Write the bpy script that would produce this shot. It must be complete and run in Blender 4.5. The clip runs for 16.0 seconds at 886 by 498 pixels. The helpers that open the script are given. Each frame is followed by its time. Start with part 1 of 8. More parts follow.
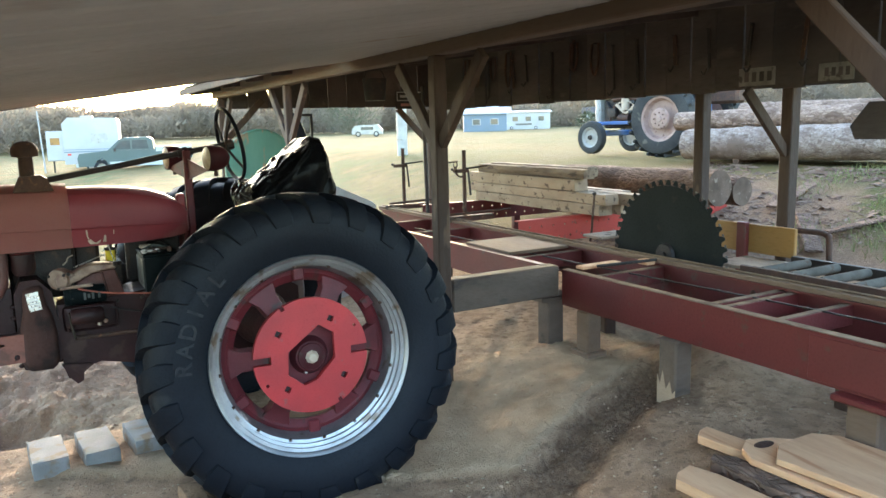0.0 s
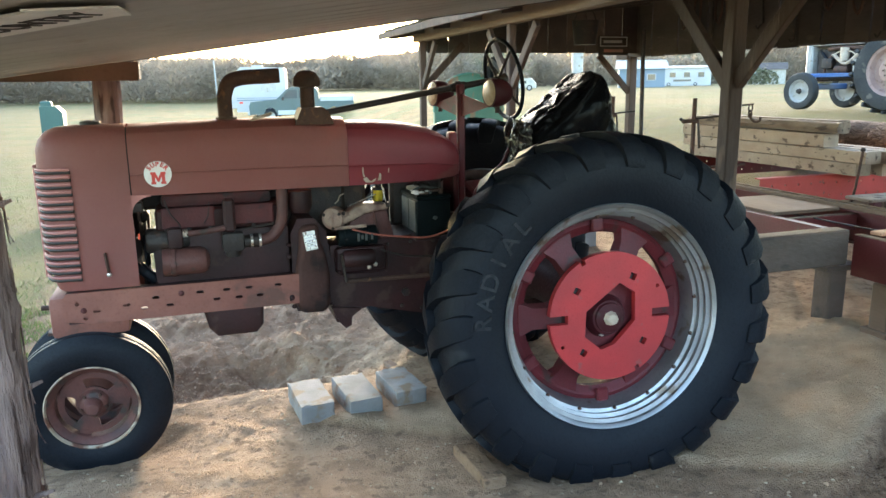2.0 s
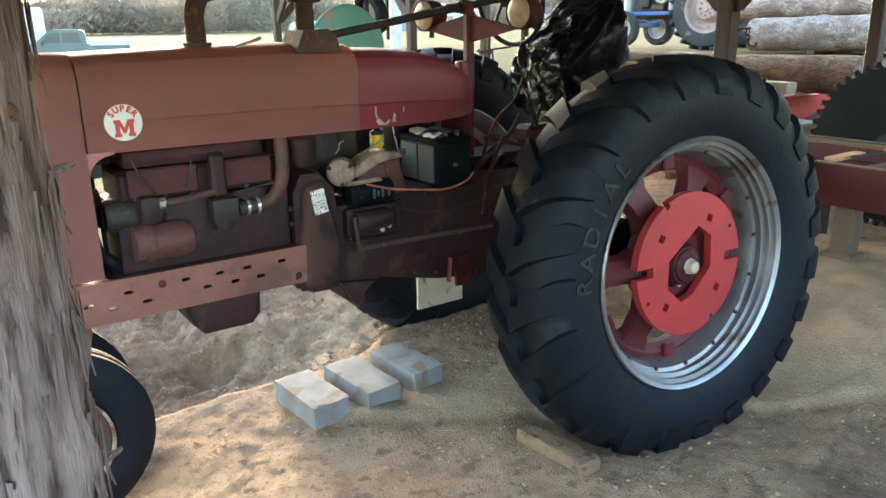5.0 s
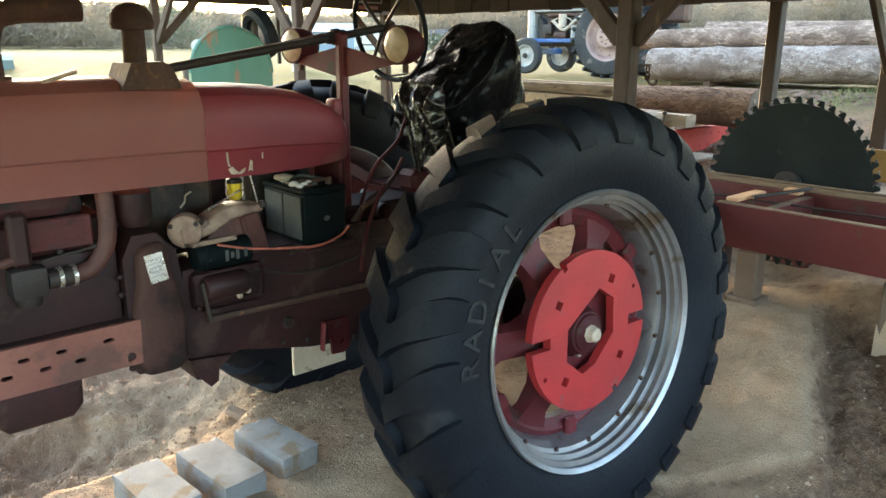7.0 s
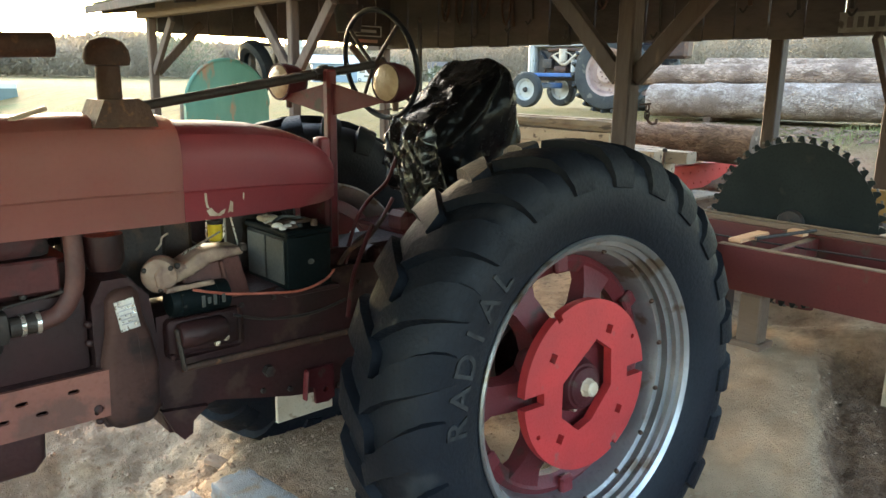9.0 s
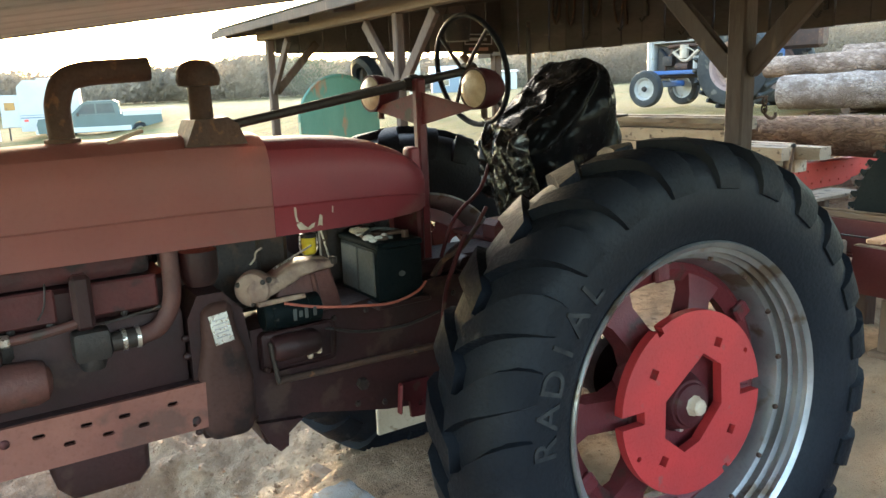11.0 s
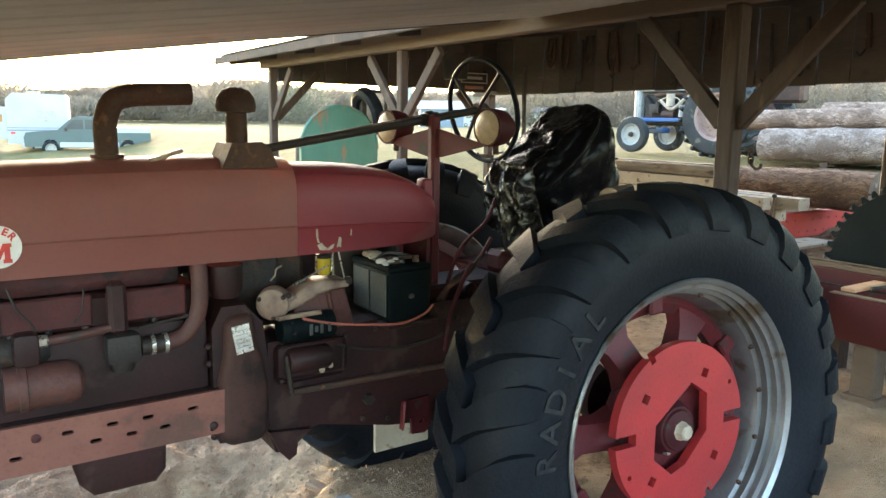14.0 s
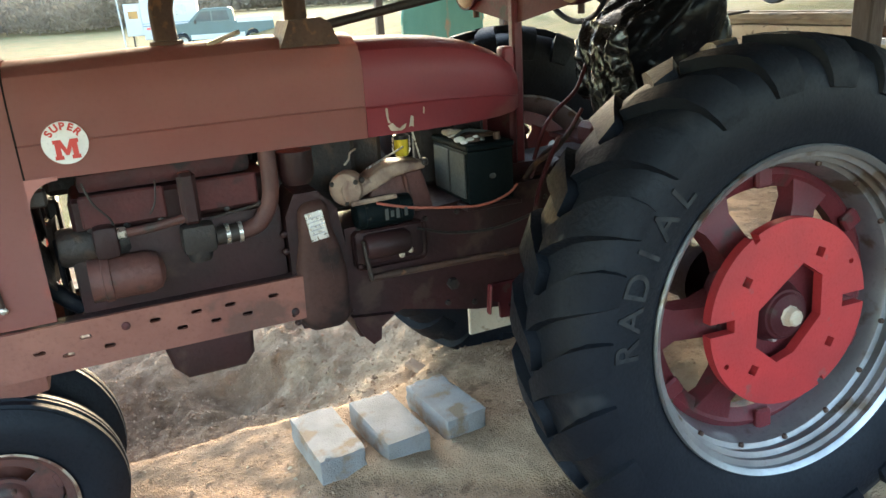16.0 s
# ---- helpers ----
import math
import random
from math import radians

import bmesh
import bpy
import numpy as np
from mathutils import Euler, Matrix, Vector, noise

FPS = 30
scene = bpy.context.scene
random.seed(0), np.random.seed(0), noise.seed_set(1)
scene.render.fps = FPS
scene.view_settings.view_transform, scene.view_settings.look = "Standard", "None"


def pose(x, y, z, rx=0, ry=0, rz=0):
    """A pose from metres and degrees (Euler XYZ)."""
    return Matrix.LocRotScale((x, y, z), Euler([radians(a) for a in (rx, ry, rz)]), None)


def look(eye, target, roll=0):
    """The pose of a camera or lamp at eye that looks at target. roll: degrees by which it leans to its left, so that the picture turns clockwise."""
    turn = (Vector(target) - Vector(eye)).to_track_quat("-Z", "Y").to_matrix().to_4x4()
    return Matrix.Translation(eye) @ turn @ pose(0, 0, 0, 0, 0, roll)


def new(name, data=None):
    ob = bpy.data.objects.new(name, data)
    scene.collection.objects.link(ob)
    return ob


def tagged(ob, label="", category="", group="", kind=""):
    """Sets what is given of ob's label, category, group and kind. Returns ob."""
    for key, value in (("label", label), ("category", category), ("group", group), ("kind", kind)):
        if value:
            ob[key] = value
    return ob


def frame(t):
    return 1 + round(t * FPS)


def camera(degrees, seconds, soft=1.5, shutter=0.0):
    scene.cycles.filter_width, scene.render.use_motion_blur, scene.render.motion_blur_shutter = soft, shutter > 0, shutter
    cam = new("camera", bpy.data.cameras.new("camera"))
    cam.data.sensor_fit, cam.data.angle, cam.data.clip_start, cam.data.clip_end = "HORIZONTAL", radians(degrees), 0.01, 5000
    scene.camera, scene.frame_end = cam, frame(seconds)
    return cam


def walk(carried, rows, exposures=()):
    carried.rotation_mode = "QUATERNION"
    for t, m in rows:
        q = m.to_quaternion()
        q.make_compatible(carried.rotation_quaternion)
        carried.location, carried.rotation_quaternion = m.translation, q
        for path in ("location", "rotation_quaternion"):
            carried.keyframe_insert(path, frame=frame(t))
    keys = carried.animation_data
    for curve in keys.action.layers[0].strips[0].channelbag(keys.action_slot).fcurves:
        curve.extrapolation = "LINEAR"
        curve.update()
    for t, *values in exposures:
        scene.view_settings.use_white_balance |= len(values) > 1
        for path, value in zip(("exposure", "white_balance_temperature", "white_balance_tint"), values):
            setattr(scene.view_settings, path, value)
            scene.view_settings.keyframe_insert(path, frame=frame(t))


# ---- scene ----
cam = camera(61.2, 16.0)
METRES, TILT, LEAN, TURN = 4.12, -9.3, 1.5, -29.2
ROWS = [
    (0.0, 0.0, 0.0, 0.0, 0.0, 0.0, -0.0),
    (0.5, -0.0203, 0.0057, -0.0019, 1.55, -0.93, -0.63),
    (1.0, -0.0761, 0.0187, -0.0014, 3.72, -1.69, -1.31),
    (1.5, -0.1339, 0.0361, -0.0073, 7.59, -2.7, -1.97),
    (2.0, -0.1977, 0.0876, -0.0145, 10.46, -3.53, -2.45),
    (2.5, -0.2444, 0.1277, -0.0102, 9.95, -3.83, -2.71),
    (3.0, -0.31, 0.1535, -0.0164, 7.78, -3.83, -2.95),
    (3.5, -0.3768, 0.1749, -0.0134, 6.32, -4.09, -2.83),
    (4.0, -0.4302, 0.2144, -0.0221, 5.26, -4.57, -2.13),
    (4.5, -0.4593, 0.2348, -0.0205, 0.02, -5.52, -1.04),
    (5.0, -0.475, 0.2246, -0.0228, -6.1, -7.19, 0.28),
    (7.5, -0.4234, 0.3404, 0.0118, -13.73, -5.08, -0.15),
    (8.0, -0.4322, 0.3414, 0.0129, -14.47, -4.38, -0.42),
    (10.5, -0.3664, 0.373, 0.0224, -5.62, -2.72, 0.7),
    (11.0, -0.3792, 0.3686, 0.0179, -3.37, -2.79, 1.23),
    (11.5, -0.4089, 0.346, 0.0159, -3.07, -2.0, 0.91),
    (12.0, -0.4316, 0.3258, 0.0104, -2.86, -1.26, -0.07),
    (12.5, -0.4341, 0.3117, 0.0129, -3.25, 0.23, -1.1),
    (13.0, -0.435, 0.3067, 0.0119, -3.98, 0.87, -1.62),
    (13.5, -0.426, 0.3073, 0.0095, -5.11, 0.77, -1.75),
    (14.0, -0.4083, 0.3275, 0.013, -4.86, -0.24, -1.56),
    (14.5, -0.3981, 0.356, 0.0174, -2.73, -1.88, -1.29),
    (15.0, -0.3911, 0.3761, 0.0155, 0.2, -5.62, -0.81),
    (15.5, -0.3792, 0.3787, 0.0144, 2.48, -8.62, 0.68),
    (16.0, -0.3652, 0.3653, 0.0129, 4.82, -9.64, 1.1),
]
walk(cam, [(t, pose(-1.172, -3.470, 1.83, TILT, LEAN, TURN) @ pose(METRES * x, METRES * y, METRES * z, 90 + pitch, roll, yaw)) for t, x, y, z, yaw, pitch, roll in ROWS],
     [(0.0, 4.06, 5950, 10), (2.0, 4.03, 5900, 10), (3.5, 4.19, 5950, 10), (5.0, 4.23, 6050, 10), (8.0, 4.24, 6400, 10), (12.5, 4.21, 6250, 10), (16.0, 4.27, 6200, 10)])

# ---- world and light ----
SUN_UP, SUN_AZ, SKY, SUN = 7.0, 14.0, 0.15, 0.5
world = bpy.data.worlds.new("dusk_sky")
scene.world = world
world.use_nodes = True
wt = world.node_tree
sky = wt.nodes.new("ShaderNodeTexSky")
sky.sky_type = 'NISHITA'
sky.sun_disc = False
sky.sun_elevation = radians(SUN_UP)
sky.sun_rotation = radians(SUN_AZ)
sky.air_density, sky.dust_density, sky.ozone_density = 1.0, 1.0, 1.0
bg = wt.nodes["Background"]
bg.inputs["Strength"].default_value = SKY
wt.links.new(sky.outputs[0], bg.inputs["Color"])

sun = new("sun", bpy.data.lights.new("sun", 'SUN'))
sun.data.energy, sun.data.angle, sun.data.color = SUN, radians(8), (1.0, 0.84, 0.62)
az, el = radians(SUN_AZ), radians(SUN_UP)
sun.matrix_world = look((20 * math.sin(az) * math.cos(el), 20 * math.cos(az) * math.cos(el), 20 * math.sin(el)), (0, 0, 0))


# ---- building tools ----
from mathutils.geometry import delaunay_2d_cdt


def smooth(v, a, b):
    u = min(1.0, max(0.0, (v - a) / (b - a)))
    return u * u * (3 - 2 * u)


def mat(name, c1, c2, rough=0.6, metal=0.0, scale=6.0, fine=60.0, bump=0.15, spot=None, spots=0.0, spot_scale=20.0, vary=0.0, gloss=0.0, stretch=None, spec=0.5, glow_through=0.0, fleck=1.0):
    """A worn surface: two base colours in patches, a third in spots, fine relief."""
    m = bpy.data.materials.new(name)
    m.use_nodes = True
    t = m.node_tree
    n, ln = t.nodes, t.links
    p = n["Principled BSDF"]
    geo = n.new("ShaderNodeNewGeometry")
    vec = geo.outputs["Position"]
    if stretch:
        sc = n.new("ShaderNodeVectorMath")
        sc.operation = 'MULTIPLY'
        sc.inputs[1].default_value = stretch
        ln.new(vec, sc.inputs[0])
        vec = sc.outputs[0]

    def noise_node(s, d=4.0):
        k = n.new("ShaderNodeTexNoise")
        k.inputs["Scale"].default_value, k.inputs["Detail"].default_value = s, d
        ln.new(vec, k.inputs["Vector"])
        return k.outputs["Fac"]

    def ramp(src, a, b):
        r = n.new("ShaderNodeMapRange")
        r.inputs[1].default_value, r.inputs[2].default_value = a, b
        ln.new(src, r.inputs[0])
        return r.outputs[0]

    def mix(f, a, b):
        k = n.new("ShaderNodeMix")
        k.data_type = 'RGBA'
        ln.new(f, k.inputs[0])
        for sock, val in ((k.inputs[6], a), (k.inputs[7], b)):
            if isinstance(val, tuple):
                sock.default_value = (*val, 1)
            else:
                ln.new(val, sock)
        return k.outputs[2]

    big, small = noise_node(scale, 5), noise_node(fine, 3)
    col = mix(ramp(big, 0.35, 0.68), c1, c2)
    half = tuple(0.72 * v for v in c1)
    speck = ramp(small, 0.55, 0.85)
    speck.node.inputs[4].default_value = fleck
    col = mix(speck, col, half)
    if spot:
        col = mix(ramp(noise_node(spot_scale, 6), 0.72 - spots * 0.35, 0.78 - spots * 0.30), col, spot)
    if vary:
        info = n.new("ShaderNodeObjectInfo")
        hsv = n.new("ShaderNodeHueSaturation")
        ln.new(ramp(info.outputs["Random"], 0, 1), hsv.inputs["Value"])
        r = hsv.inputs["Value"].links[0].from_node
        r.inputs[3].default_value, r.inputs[4].default_value = 1 - vary, 1 + vary
        ln.new(col, hsv.inputs["Color"])
        col = hsv.outputs[0]
    ln.new(col, p.inputs["Base Color"])
    rr = ramp(small, 0.2, 0.8)
    k = rr.node
    k.inputs[3].default_value, k.inputs[4].default_value = max(0.03, rough - 0.1), min(1, rough + 0.1)
    ln.new(rr, p.inputs["Roughness"])
    p.inputs["Metallic"].default_value = metal
    p.inputs["Coat Weight"].default_value = gloss
    p.inputs["Specular IOR Level"].default_value = spec
    if glow_through:
        tr, mx = n.new("ShaderNodeBsdfTranslucent"), n.new("ShaderNodeMixShader")
        ln.new(col, tr.inputs["Color"])
        mx.inputs[0].default_value = glow_through
        ln.new(p.outputs[0], mx.inputs[1])
        ln.new(tr.outputs[0], mx.inputs[2])
        ln.new(mx.outputs[0], n["Material Output"].inputs["Surface"])
    if bump:
        b = n.new("ShaderNodeBump")
        b.inputs["Strength"].default_value, b.inputs["Distance"].default_value = bump, 0.01
        add = n.new("ShaderNodeMath")
        ln.new(big, add.inputs[0])
        ln.new(small, add.inputs[1])
        ln.new(add.outputs[0], b.inputs["Height"])
        ln.new(b.outputs[0], p.inputs["Normal"])
    return m


def thing(name, at, label, category, group="", kind=""):
    ob = new(name)
    ob.empty_display_size = 0.1
    ob.matrix_basis = Matrix.Translation(at)
    return tagged(ob, label, category, group, kind)


def hang(ob, parent):
    """Makes ob a part of parent without moving it."""
    ob.parent = parent
    ob.matrix_parent_inverse = parent.matrix_basis.inverted() if parent.parent is None else Matrix.Identity(4)
    return ob


def mesh_of(name, bm, material, soft=None):
    bmesh.ops.recalc_face_normals(bm, faces=bm.faces)
    me = bpy.data.meshes.new(name)
    bm.to_mesh(me)
    bm.free()
    me.materials.append(material)
    if soft is not None:
        me.shade_smooth()
        me.set_sharp_from_angle(angle=radians(soft))
    return me


def part(name, bm, material, parent=None, label="", soft=35, m=None):
    ob = new(name, mesh_of(name, bm, material, soft))
    if m is not None:
        ob.matrix_basis = m
    if parent is not None:
        hang(ob, parent)
    return tagged(ob, label)


def piece(name, me, parent, m, label=""):
    ob = new(name, me)
    ob.matrix_basis = m
    if parent is not None:
        hang(ob, parent)
    return tagged(ob, label)


def box(x0, x1, y0, y1, z0, z1, bevel=0.004, bm=None, m=None, seg=1):
    out = bm if bm is not None else bmesh.new()
    t = bmesh.new()
    bmesh.ops.create_cube(t, size=1, matrix=Matrix.LocRotScale(((x0 + x1) / 2, (y0 + y1) / 2, (z0 + z1) / 2), None, (abs(x1 - x0), abs(y1 - y0), abs(z1 - z0))))
    if bevel:
        bmesh.ops.bevel(t, geom=t.edges[:], offset=bevel, segments=seg, affect='EDGES', profile=0.6)
    return join(out, t, m)


def join(out, t, m=None):
    if m is not None:
        bmesh.ops.transform(t, matrix=m, verts=t.verts[:])
    vs = {}
    for v in t.verts:
        vs[v] = out.verts.new(v.co)
    for f in t.faces:
        try:
            out.faces.new([vs[v] for v in f.verts])
        except ValueError:
            pass
    t.free()
    return out


def beam(p0, p1, w, h, bevel=0.006, bm=None, up=(0, 0, 1)):
    """A timber of section w x h from p0 to p1."""
    p0, p1 = Vector(p0), Vector(p1)
    d = (p1 - p0)
    x = d.normalized()
    u = Vector(up)
    if abs(x.dot(u)) > 0.95:
        u = Vector((0, 1, 0))
    y = u.cross(x).normalized()
    z = x.cross(y)
    m = Matrix.Translation((p0 + p1) / 2) @ Matrix((x, y, z)).transposed().to_4x4()
    L = d.length / 2
    return box(-L, L, -w / 2, w / 2, -h / 2, h / 2, bevel, bm, m)


def tube(pts, r, n=10, bm=None, r2=None, caps=True):
    """A round bar along points; the radius may go from r to r2."""
    bm = bm if bm is not None else bmesh.new()
    pts = [Vector(p) for p in pts]
    rings = []
    ref = None
    for i, p in enumerate(pts):
        d = (pts[min(i + 1, len(pts) - 1)] - pts[max(i - 1, 0)]).normalized()
        if ref is None:
            ref = Vector((0, 0, 1)) if abs(d.z) < 0.9 else Vector((1, 0, 0))
        a = d.cross(ref).normalized()
        b = a.cross(d).normalized()
        ref = b
        rad = r if r2 is None else r + (r2 - r) * i / max(1, len(pts) - 1)
        rings.append([bm.verts.new(p + rad * (math.cos(k * 2 * math.pi / n) * a + math.sin(k * 2 * math.pi / n) * b)) for k in range(n)])
    for q, s in zip(rings, rings[1:]):
        for k in range(n):
            bm.faces.new((q[k], q[(k + 1) % n], s[(k + 1) % n], s[k]))
    if caps:
        bm.faces.new(rings[0][::-1])
        bm.faces.new(rings[-1])
    return bm


def arc(pts, steps=6):
    """A smooth run of points through the given ones."""
    pts = [Vector(p) for p in pts]
    out = []
    for i in range(len(pts) - 1):
        a, b, c, d = pts[max(i - 1, 0)], pts[i], pts[i + 1], pts[min(i + 2, len(pts) - 1)]
        for k in range(steps):
            u = k / steps
            out.append(0.5 * ((2 * b) + (c - a) * u + (2 * a - 5 * b + 4 * c - d) * u * u + (3 * b - a - 3 * c + d) * u ** 3))
    out.append(pts[-1])
    return out


def lathe(profile, m, n=48, bm=None, closed=False):
    """Turns (radius, along) pairs round the local z axis of m."""
    bm = bm if bm is not None else bmesh.new()
    rings = []
    for r, a in profile:
        if r < 1e-5:
            rings.append([bm.verts.new(m @ Vector((0, 0, a)))])
        else:
            rings.append([bm.verts.new(m @ Vector((r * math.cos(k * 2 * math.pi / n), r * math.sin(k * 2 * math.pi / n), a))) for k in range(n)])
    pairs = list(zip(rings, rings[1:])) + ([(rings[-1], rings[0])] if closed else [])
    for q, s in pairs:
        for k in range(n):
            j = (k + 1) % n
            if len(q) == 1 and len(s) > 1:
                bm.faces.new((q[0], s[j], s[k]))
            elif len(s) == 1 and len(q) > 1:
                bm.faces.new((q[k], q[j], s[0]))
            elif len(q) > 1:
                bm.faces.new((q[k], q[j], s[j], s[k]))
    return bm


def inside(p, loop):
    odd = False
    for (x0, y0), (x1, y1) in zip(loop, loop[1:] + loop[:1]):
        if (y0 > p[1]) != (y1 > p[1]) and p[0] < x0 + (p[1] - y0) * (x1 - x0) / (y1 - y0):
            odd = not odd
    return odd


def plate(outer, holes, thick, m, bm=None, bevel=0.0):
    """A flat sheet with openings in the local xy plane, from z = 0 to thick."""
    t = bmesh.new()
    co, ed = [], []
    for loop in [outer] + list(holes):
        o = len(co)
        co += [Vector(p) for p in loop]
        ed += [(o + i, o + (i + 1) % len(loop)) for i in range(len(loop))]
    vs2, _, fs2, _, _, _ = delaunay_2d_cdt(co, ed, [], 4, 1e-6)
    vs = [t.verts.new((v.x, v.y, 0)) for v in vs2]
    for f in fs2:
        c = sum((vs2[i] for i in f), Vector((0, 0))) / len(f)
        if not any(inside(c, h) for h in holes):
            t.faces.new([vs[i] for i in f])
    r = bmesh.ops.extrude_face_region(t, geom=t.faces[:])
    bmesh.ops.translate(t, verts=[v for v in r["geom"] if isinstance(v, bmesh.types.BMVert)], vec=(0, 0, thick))
    return join(bm if bm is not None else bmesh.new(), t, m)


def ring(cx, cy, r, n=24, a0=0.0, squash=1.0):
    return [(cx + r * math.cos(a0 + k * 2 * math.pi / n), cy + squash * r * math.sin(a0 + k * 2 * math.pi / n)) for k in range(n)]


def rect(cx, cy, w, h, a=0.0):
    c, s = math.cos(a), math.sin(a)
    return [(cx + u * c - v * s, cy + u * s + v * c) for u, v in ((-w / 2, -h / 2), (w / 2, -h / 2), (w / 2, h / 2), (-w / 2, h / 2))]


def slot(cx, cy, w, h, n=5):
    r = h / 2
    return [(cx + (w / 2 - r) + r * math.cos(a), cy + r * math.sin(a)) for a in [(-0.5 + k / (n - 1)) * math.pi for k in range(n)]] + \
           [(cx - (w / 2 - r) + r * math.cos(a), cy + r * math.sin(a)) for a in [(0.5 + k / (n - 1)) * math.pi for k in range(n)]]


def ball(c, rx, ry, rz, bm=None, u=16, v=10, m=None):
    t = bmesh.new()
    bmesh.ops.create_uvsphere(t, u_segments=u, v_segments=v, radius=1, matrix=Matrix.LocRotScale(c, None, (rx, ry, rz)))
    return join(bm if bm is not None else bmesh.new(), t, m)


def rod(p0, p1, r, n=12, bm=None, r2=None):
    return tube([p0, p1], r, n, bm, r2)


def writing(text, size, m, material, name, parent, label="", depth=0.001, bold=0.0):
    cu = bpy.data.curves.new(name, 'FONT')
    cu.body, cu.size, cu.align_x, cu.align_y, cu.extrude = text, size, 'CENTER', 'CENTER', depth
    cu.offset = bold
    tmp = bpy.data.objects.new(name, cu)
    scene.collection.objects.link(tmp)
    me = bpy.data.meshes.new_from_object(tmp.evaluated_get(bpy.context.evaluated_depsgraph_get()))
    bpy.data.objects.remove(tmp)
    me.transform(m)
    me.materials.clear()
    me.materials.append(material)
    ob = new(name, me)
    hang(ob, parent)
    return tagged(ob, label)


# facing the camera's side: local x runs to the tractor's rear, local y up, local z towards -y
def side(x, y, z):
    return Matrix.Translation((x, y, z)) @ Matrix.Rotation(radians(90), 4, 'X')


# ---- materials ----
paint_old = mat("faded_red_paint", (0.335, 0.122, 0.102), (0.385, 0.160, 0.133), 0.55, 0, 1.6, 70, 0.03, (0.30, 0.170, 0.130), 0.30, 2.2, fleck=0.15)
paint_rail = mat("dusty_red_rail", (0.175, 0.062, 0.045), (0.235, 0.092, 0.064), 0.7, 0, 5, 90, 0.10, (0.110, 0.048, 0.036), 0.44, 6, fleck=0.6)
paint_tank = mat("red_tank_paint", (0.180, 0.020, 0.026), (0.138, 0.018, 0.024), 0.52, 0, 3, 110, 0.03, (0.15, 0.045, 0.042), 0.32, 3, gloss=0.0, spec=0.4, fleck=0.2)
paint_bright = mat("bright_red_paint", (0.39, 0.024, 0.0255), (0.29, 0.023, 0.025), 0.52, 0, 5, 120, 0.08, (0.24, 0.055, 0.050), 0.16, 18)
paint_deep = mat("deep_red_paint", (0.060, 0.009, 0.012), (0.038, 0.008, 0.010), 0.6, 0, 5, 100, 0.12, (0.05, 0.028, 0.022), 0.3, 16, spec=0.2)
# Red darkened for shade behind the wheel weight; pillar and lamp bracket share it.
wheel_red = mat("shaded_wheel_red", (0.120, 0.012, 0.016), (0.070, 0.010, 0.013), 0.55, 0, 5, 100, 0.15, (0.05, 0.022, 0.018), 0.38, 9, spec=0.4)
paint_mid = mat("grimy_red_paint", (0.105, 0.036, 0.028), (0.055, 0.022, 0.019), 0.65, 0, 9, 80, 0.2, (0.040, 0.026, 0.021), 0.42, 11)
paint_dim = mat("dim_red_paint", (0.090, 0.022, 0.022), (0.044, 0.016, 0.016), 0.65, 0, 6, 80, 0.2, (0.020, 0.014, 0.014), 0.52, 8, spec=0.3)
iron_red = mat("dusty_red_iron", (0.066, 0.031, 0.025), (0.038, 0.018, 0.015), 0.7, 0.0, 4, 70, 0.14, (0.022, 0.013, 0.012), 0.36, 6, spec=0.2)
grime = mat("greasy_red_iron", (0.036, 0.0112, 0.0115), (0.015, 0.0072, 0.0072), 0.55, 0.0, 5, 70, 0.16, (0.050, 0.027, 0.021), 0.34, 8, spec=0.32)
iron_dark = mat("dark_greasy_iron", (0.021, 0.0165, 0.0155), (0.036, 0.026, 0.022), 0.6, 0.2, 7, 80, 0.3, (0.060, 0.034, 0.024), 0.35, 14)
rust_dark = mat("rusty_steel", (0.085, 0.042, 0.028), (0.050, 0.030, 0.023), 0.75, 0.2, 9, 90, 0.3, (0.15, 0.07, 0.035), 0.3, 25)
rubber = mat("tyre_rubber", (0.0044, 0.0059, 0.0098), (0.0078, 0.0096, 0.0142), 0.58, 0, 4, 80, 0.18, (0.020, 0.022, 0.025), 0.22, 5, spec=0.20)
rubber_lug = mat("lug_rubber", (0.0044, 0.0058, 0.0094), (0.0080, 0.0096, 0.0136), 0.58, 0, 6, 80, 0.22, (0.040, 0.040, 0.038), 0.13, 9, spec=0.15)
letter_rubber = mat("worn_letters", (0.030, 0.031, 0.033), (0.008, 0.009, 0.012), 0.65, 0, 30, 90, 0.1, spec=0.25)
rim_steel = mat("grey_rim_steel", (0.40, 0.40, 0.41), (0.25, 0.25, 0.255), 0.40, 0.85, 5, 70, 0.10, (0.20, 0.16, 0.125), 0.34, 8, spec=0.45)
white_decal = mat("white_decal", (0.74, 0.71, 0.68), (0.64, 0.60, 0.57), 0.5, 0, 12, 120, 0.02)
red_decal = mat("red_decal", (0.55, 0.05, 0.04), (0.50, 0.05, 0.04), 0.5, 0, 12, 120, 0.02)
rim_cream = mat("cream_rim_paint", (0.42, 0.36, 0.28), (0.27, 0.18, 0.12), 0.6, 0, 9, 80, 0.2, (0.13, 0.06, 0.04), 0.62, 16)
black_plastic = mat("black_plastic_sheet", (0.004, 0.004, 0.005), (0.007, 0.007, 0.008), 0.24, 0, 11, 34, 0.18, spec=0.055)
plastic_shiny = mat("shiny_black_plastic", (0.014, 0.014, 0.016), (0.020, 0.020, 0.022), 0.24, 0, 9, 40, 0.10, spec=1.0)
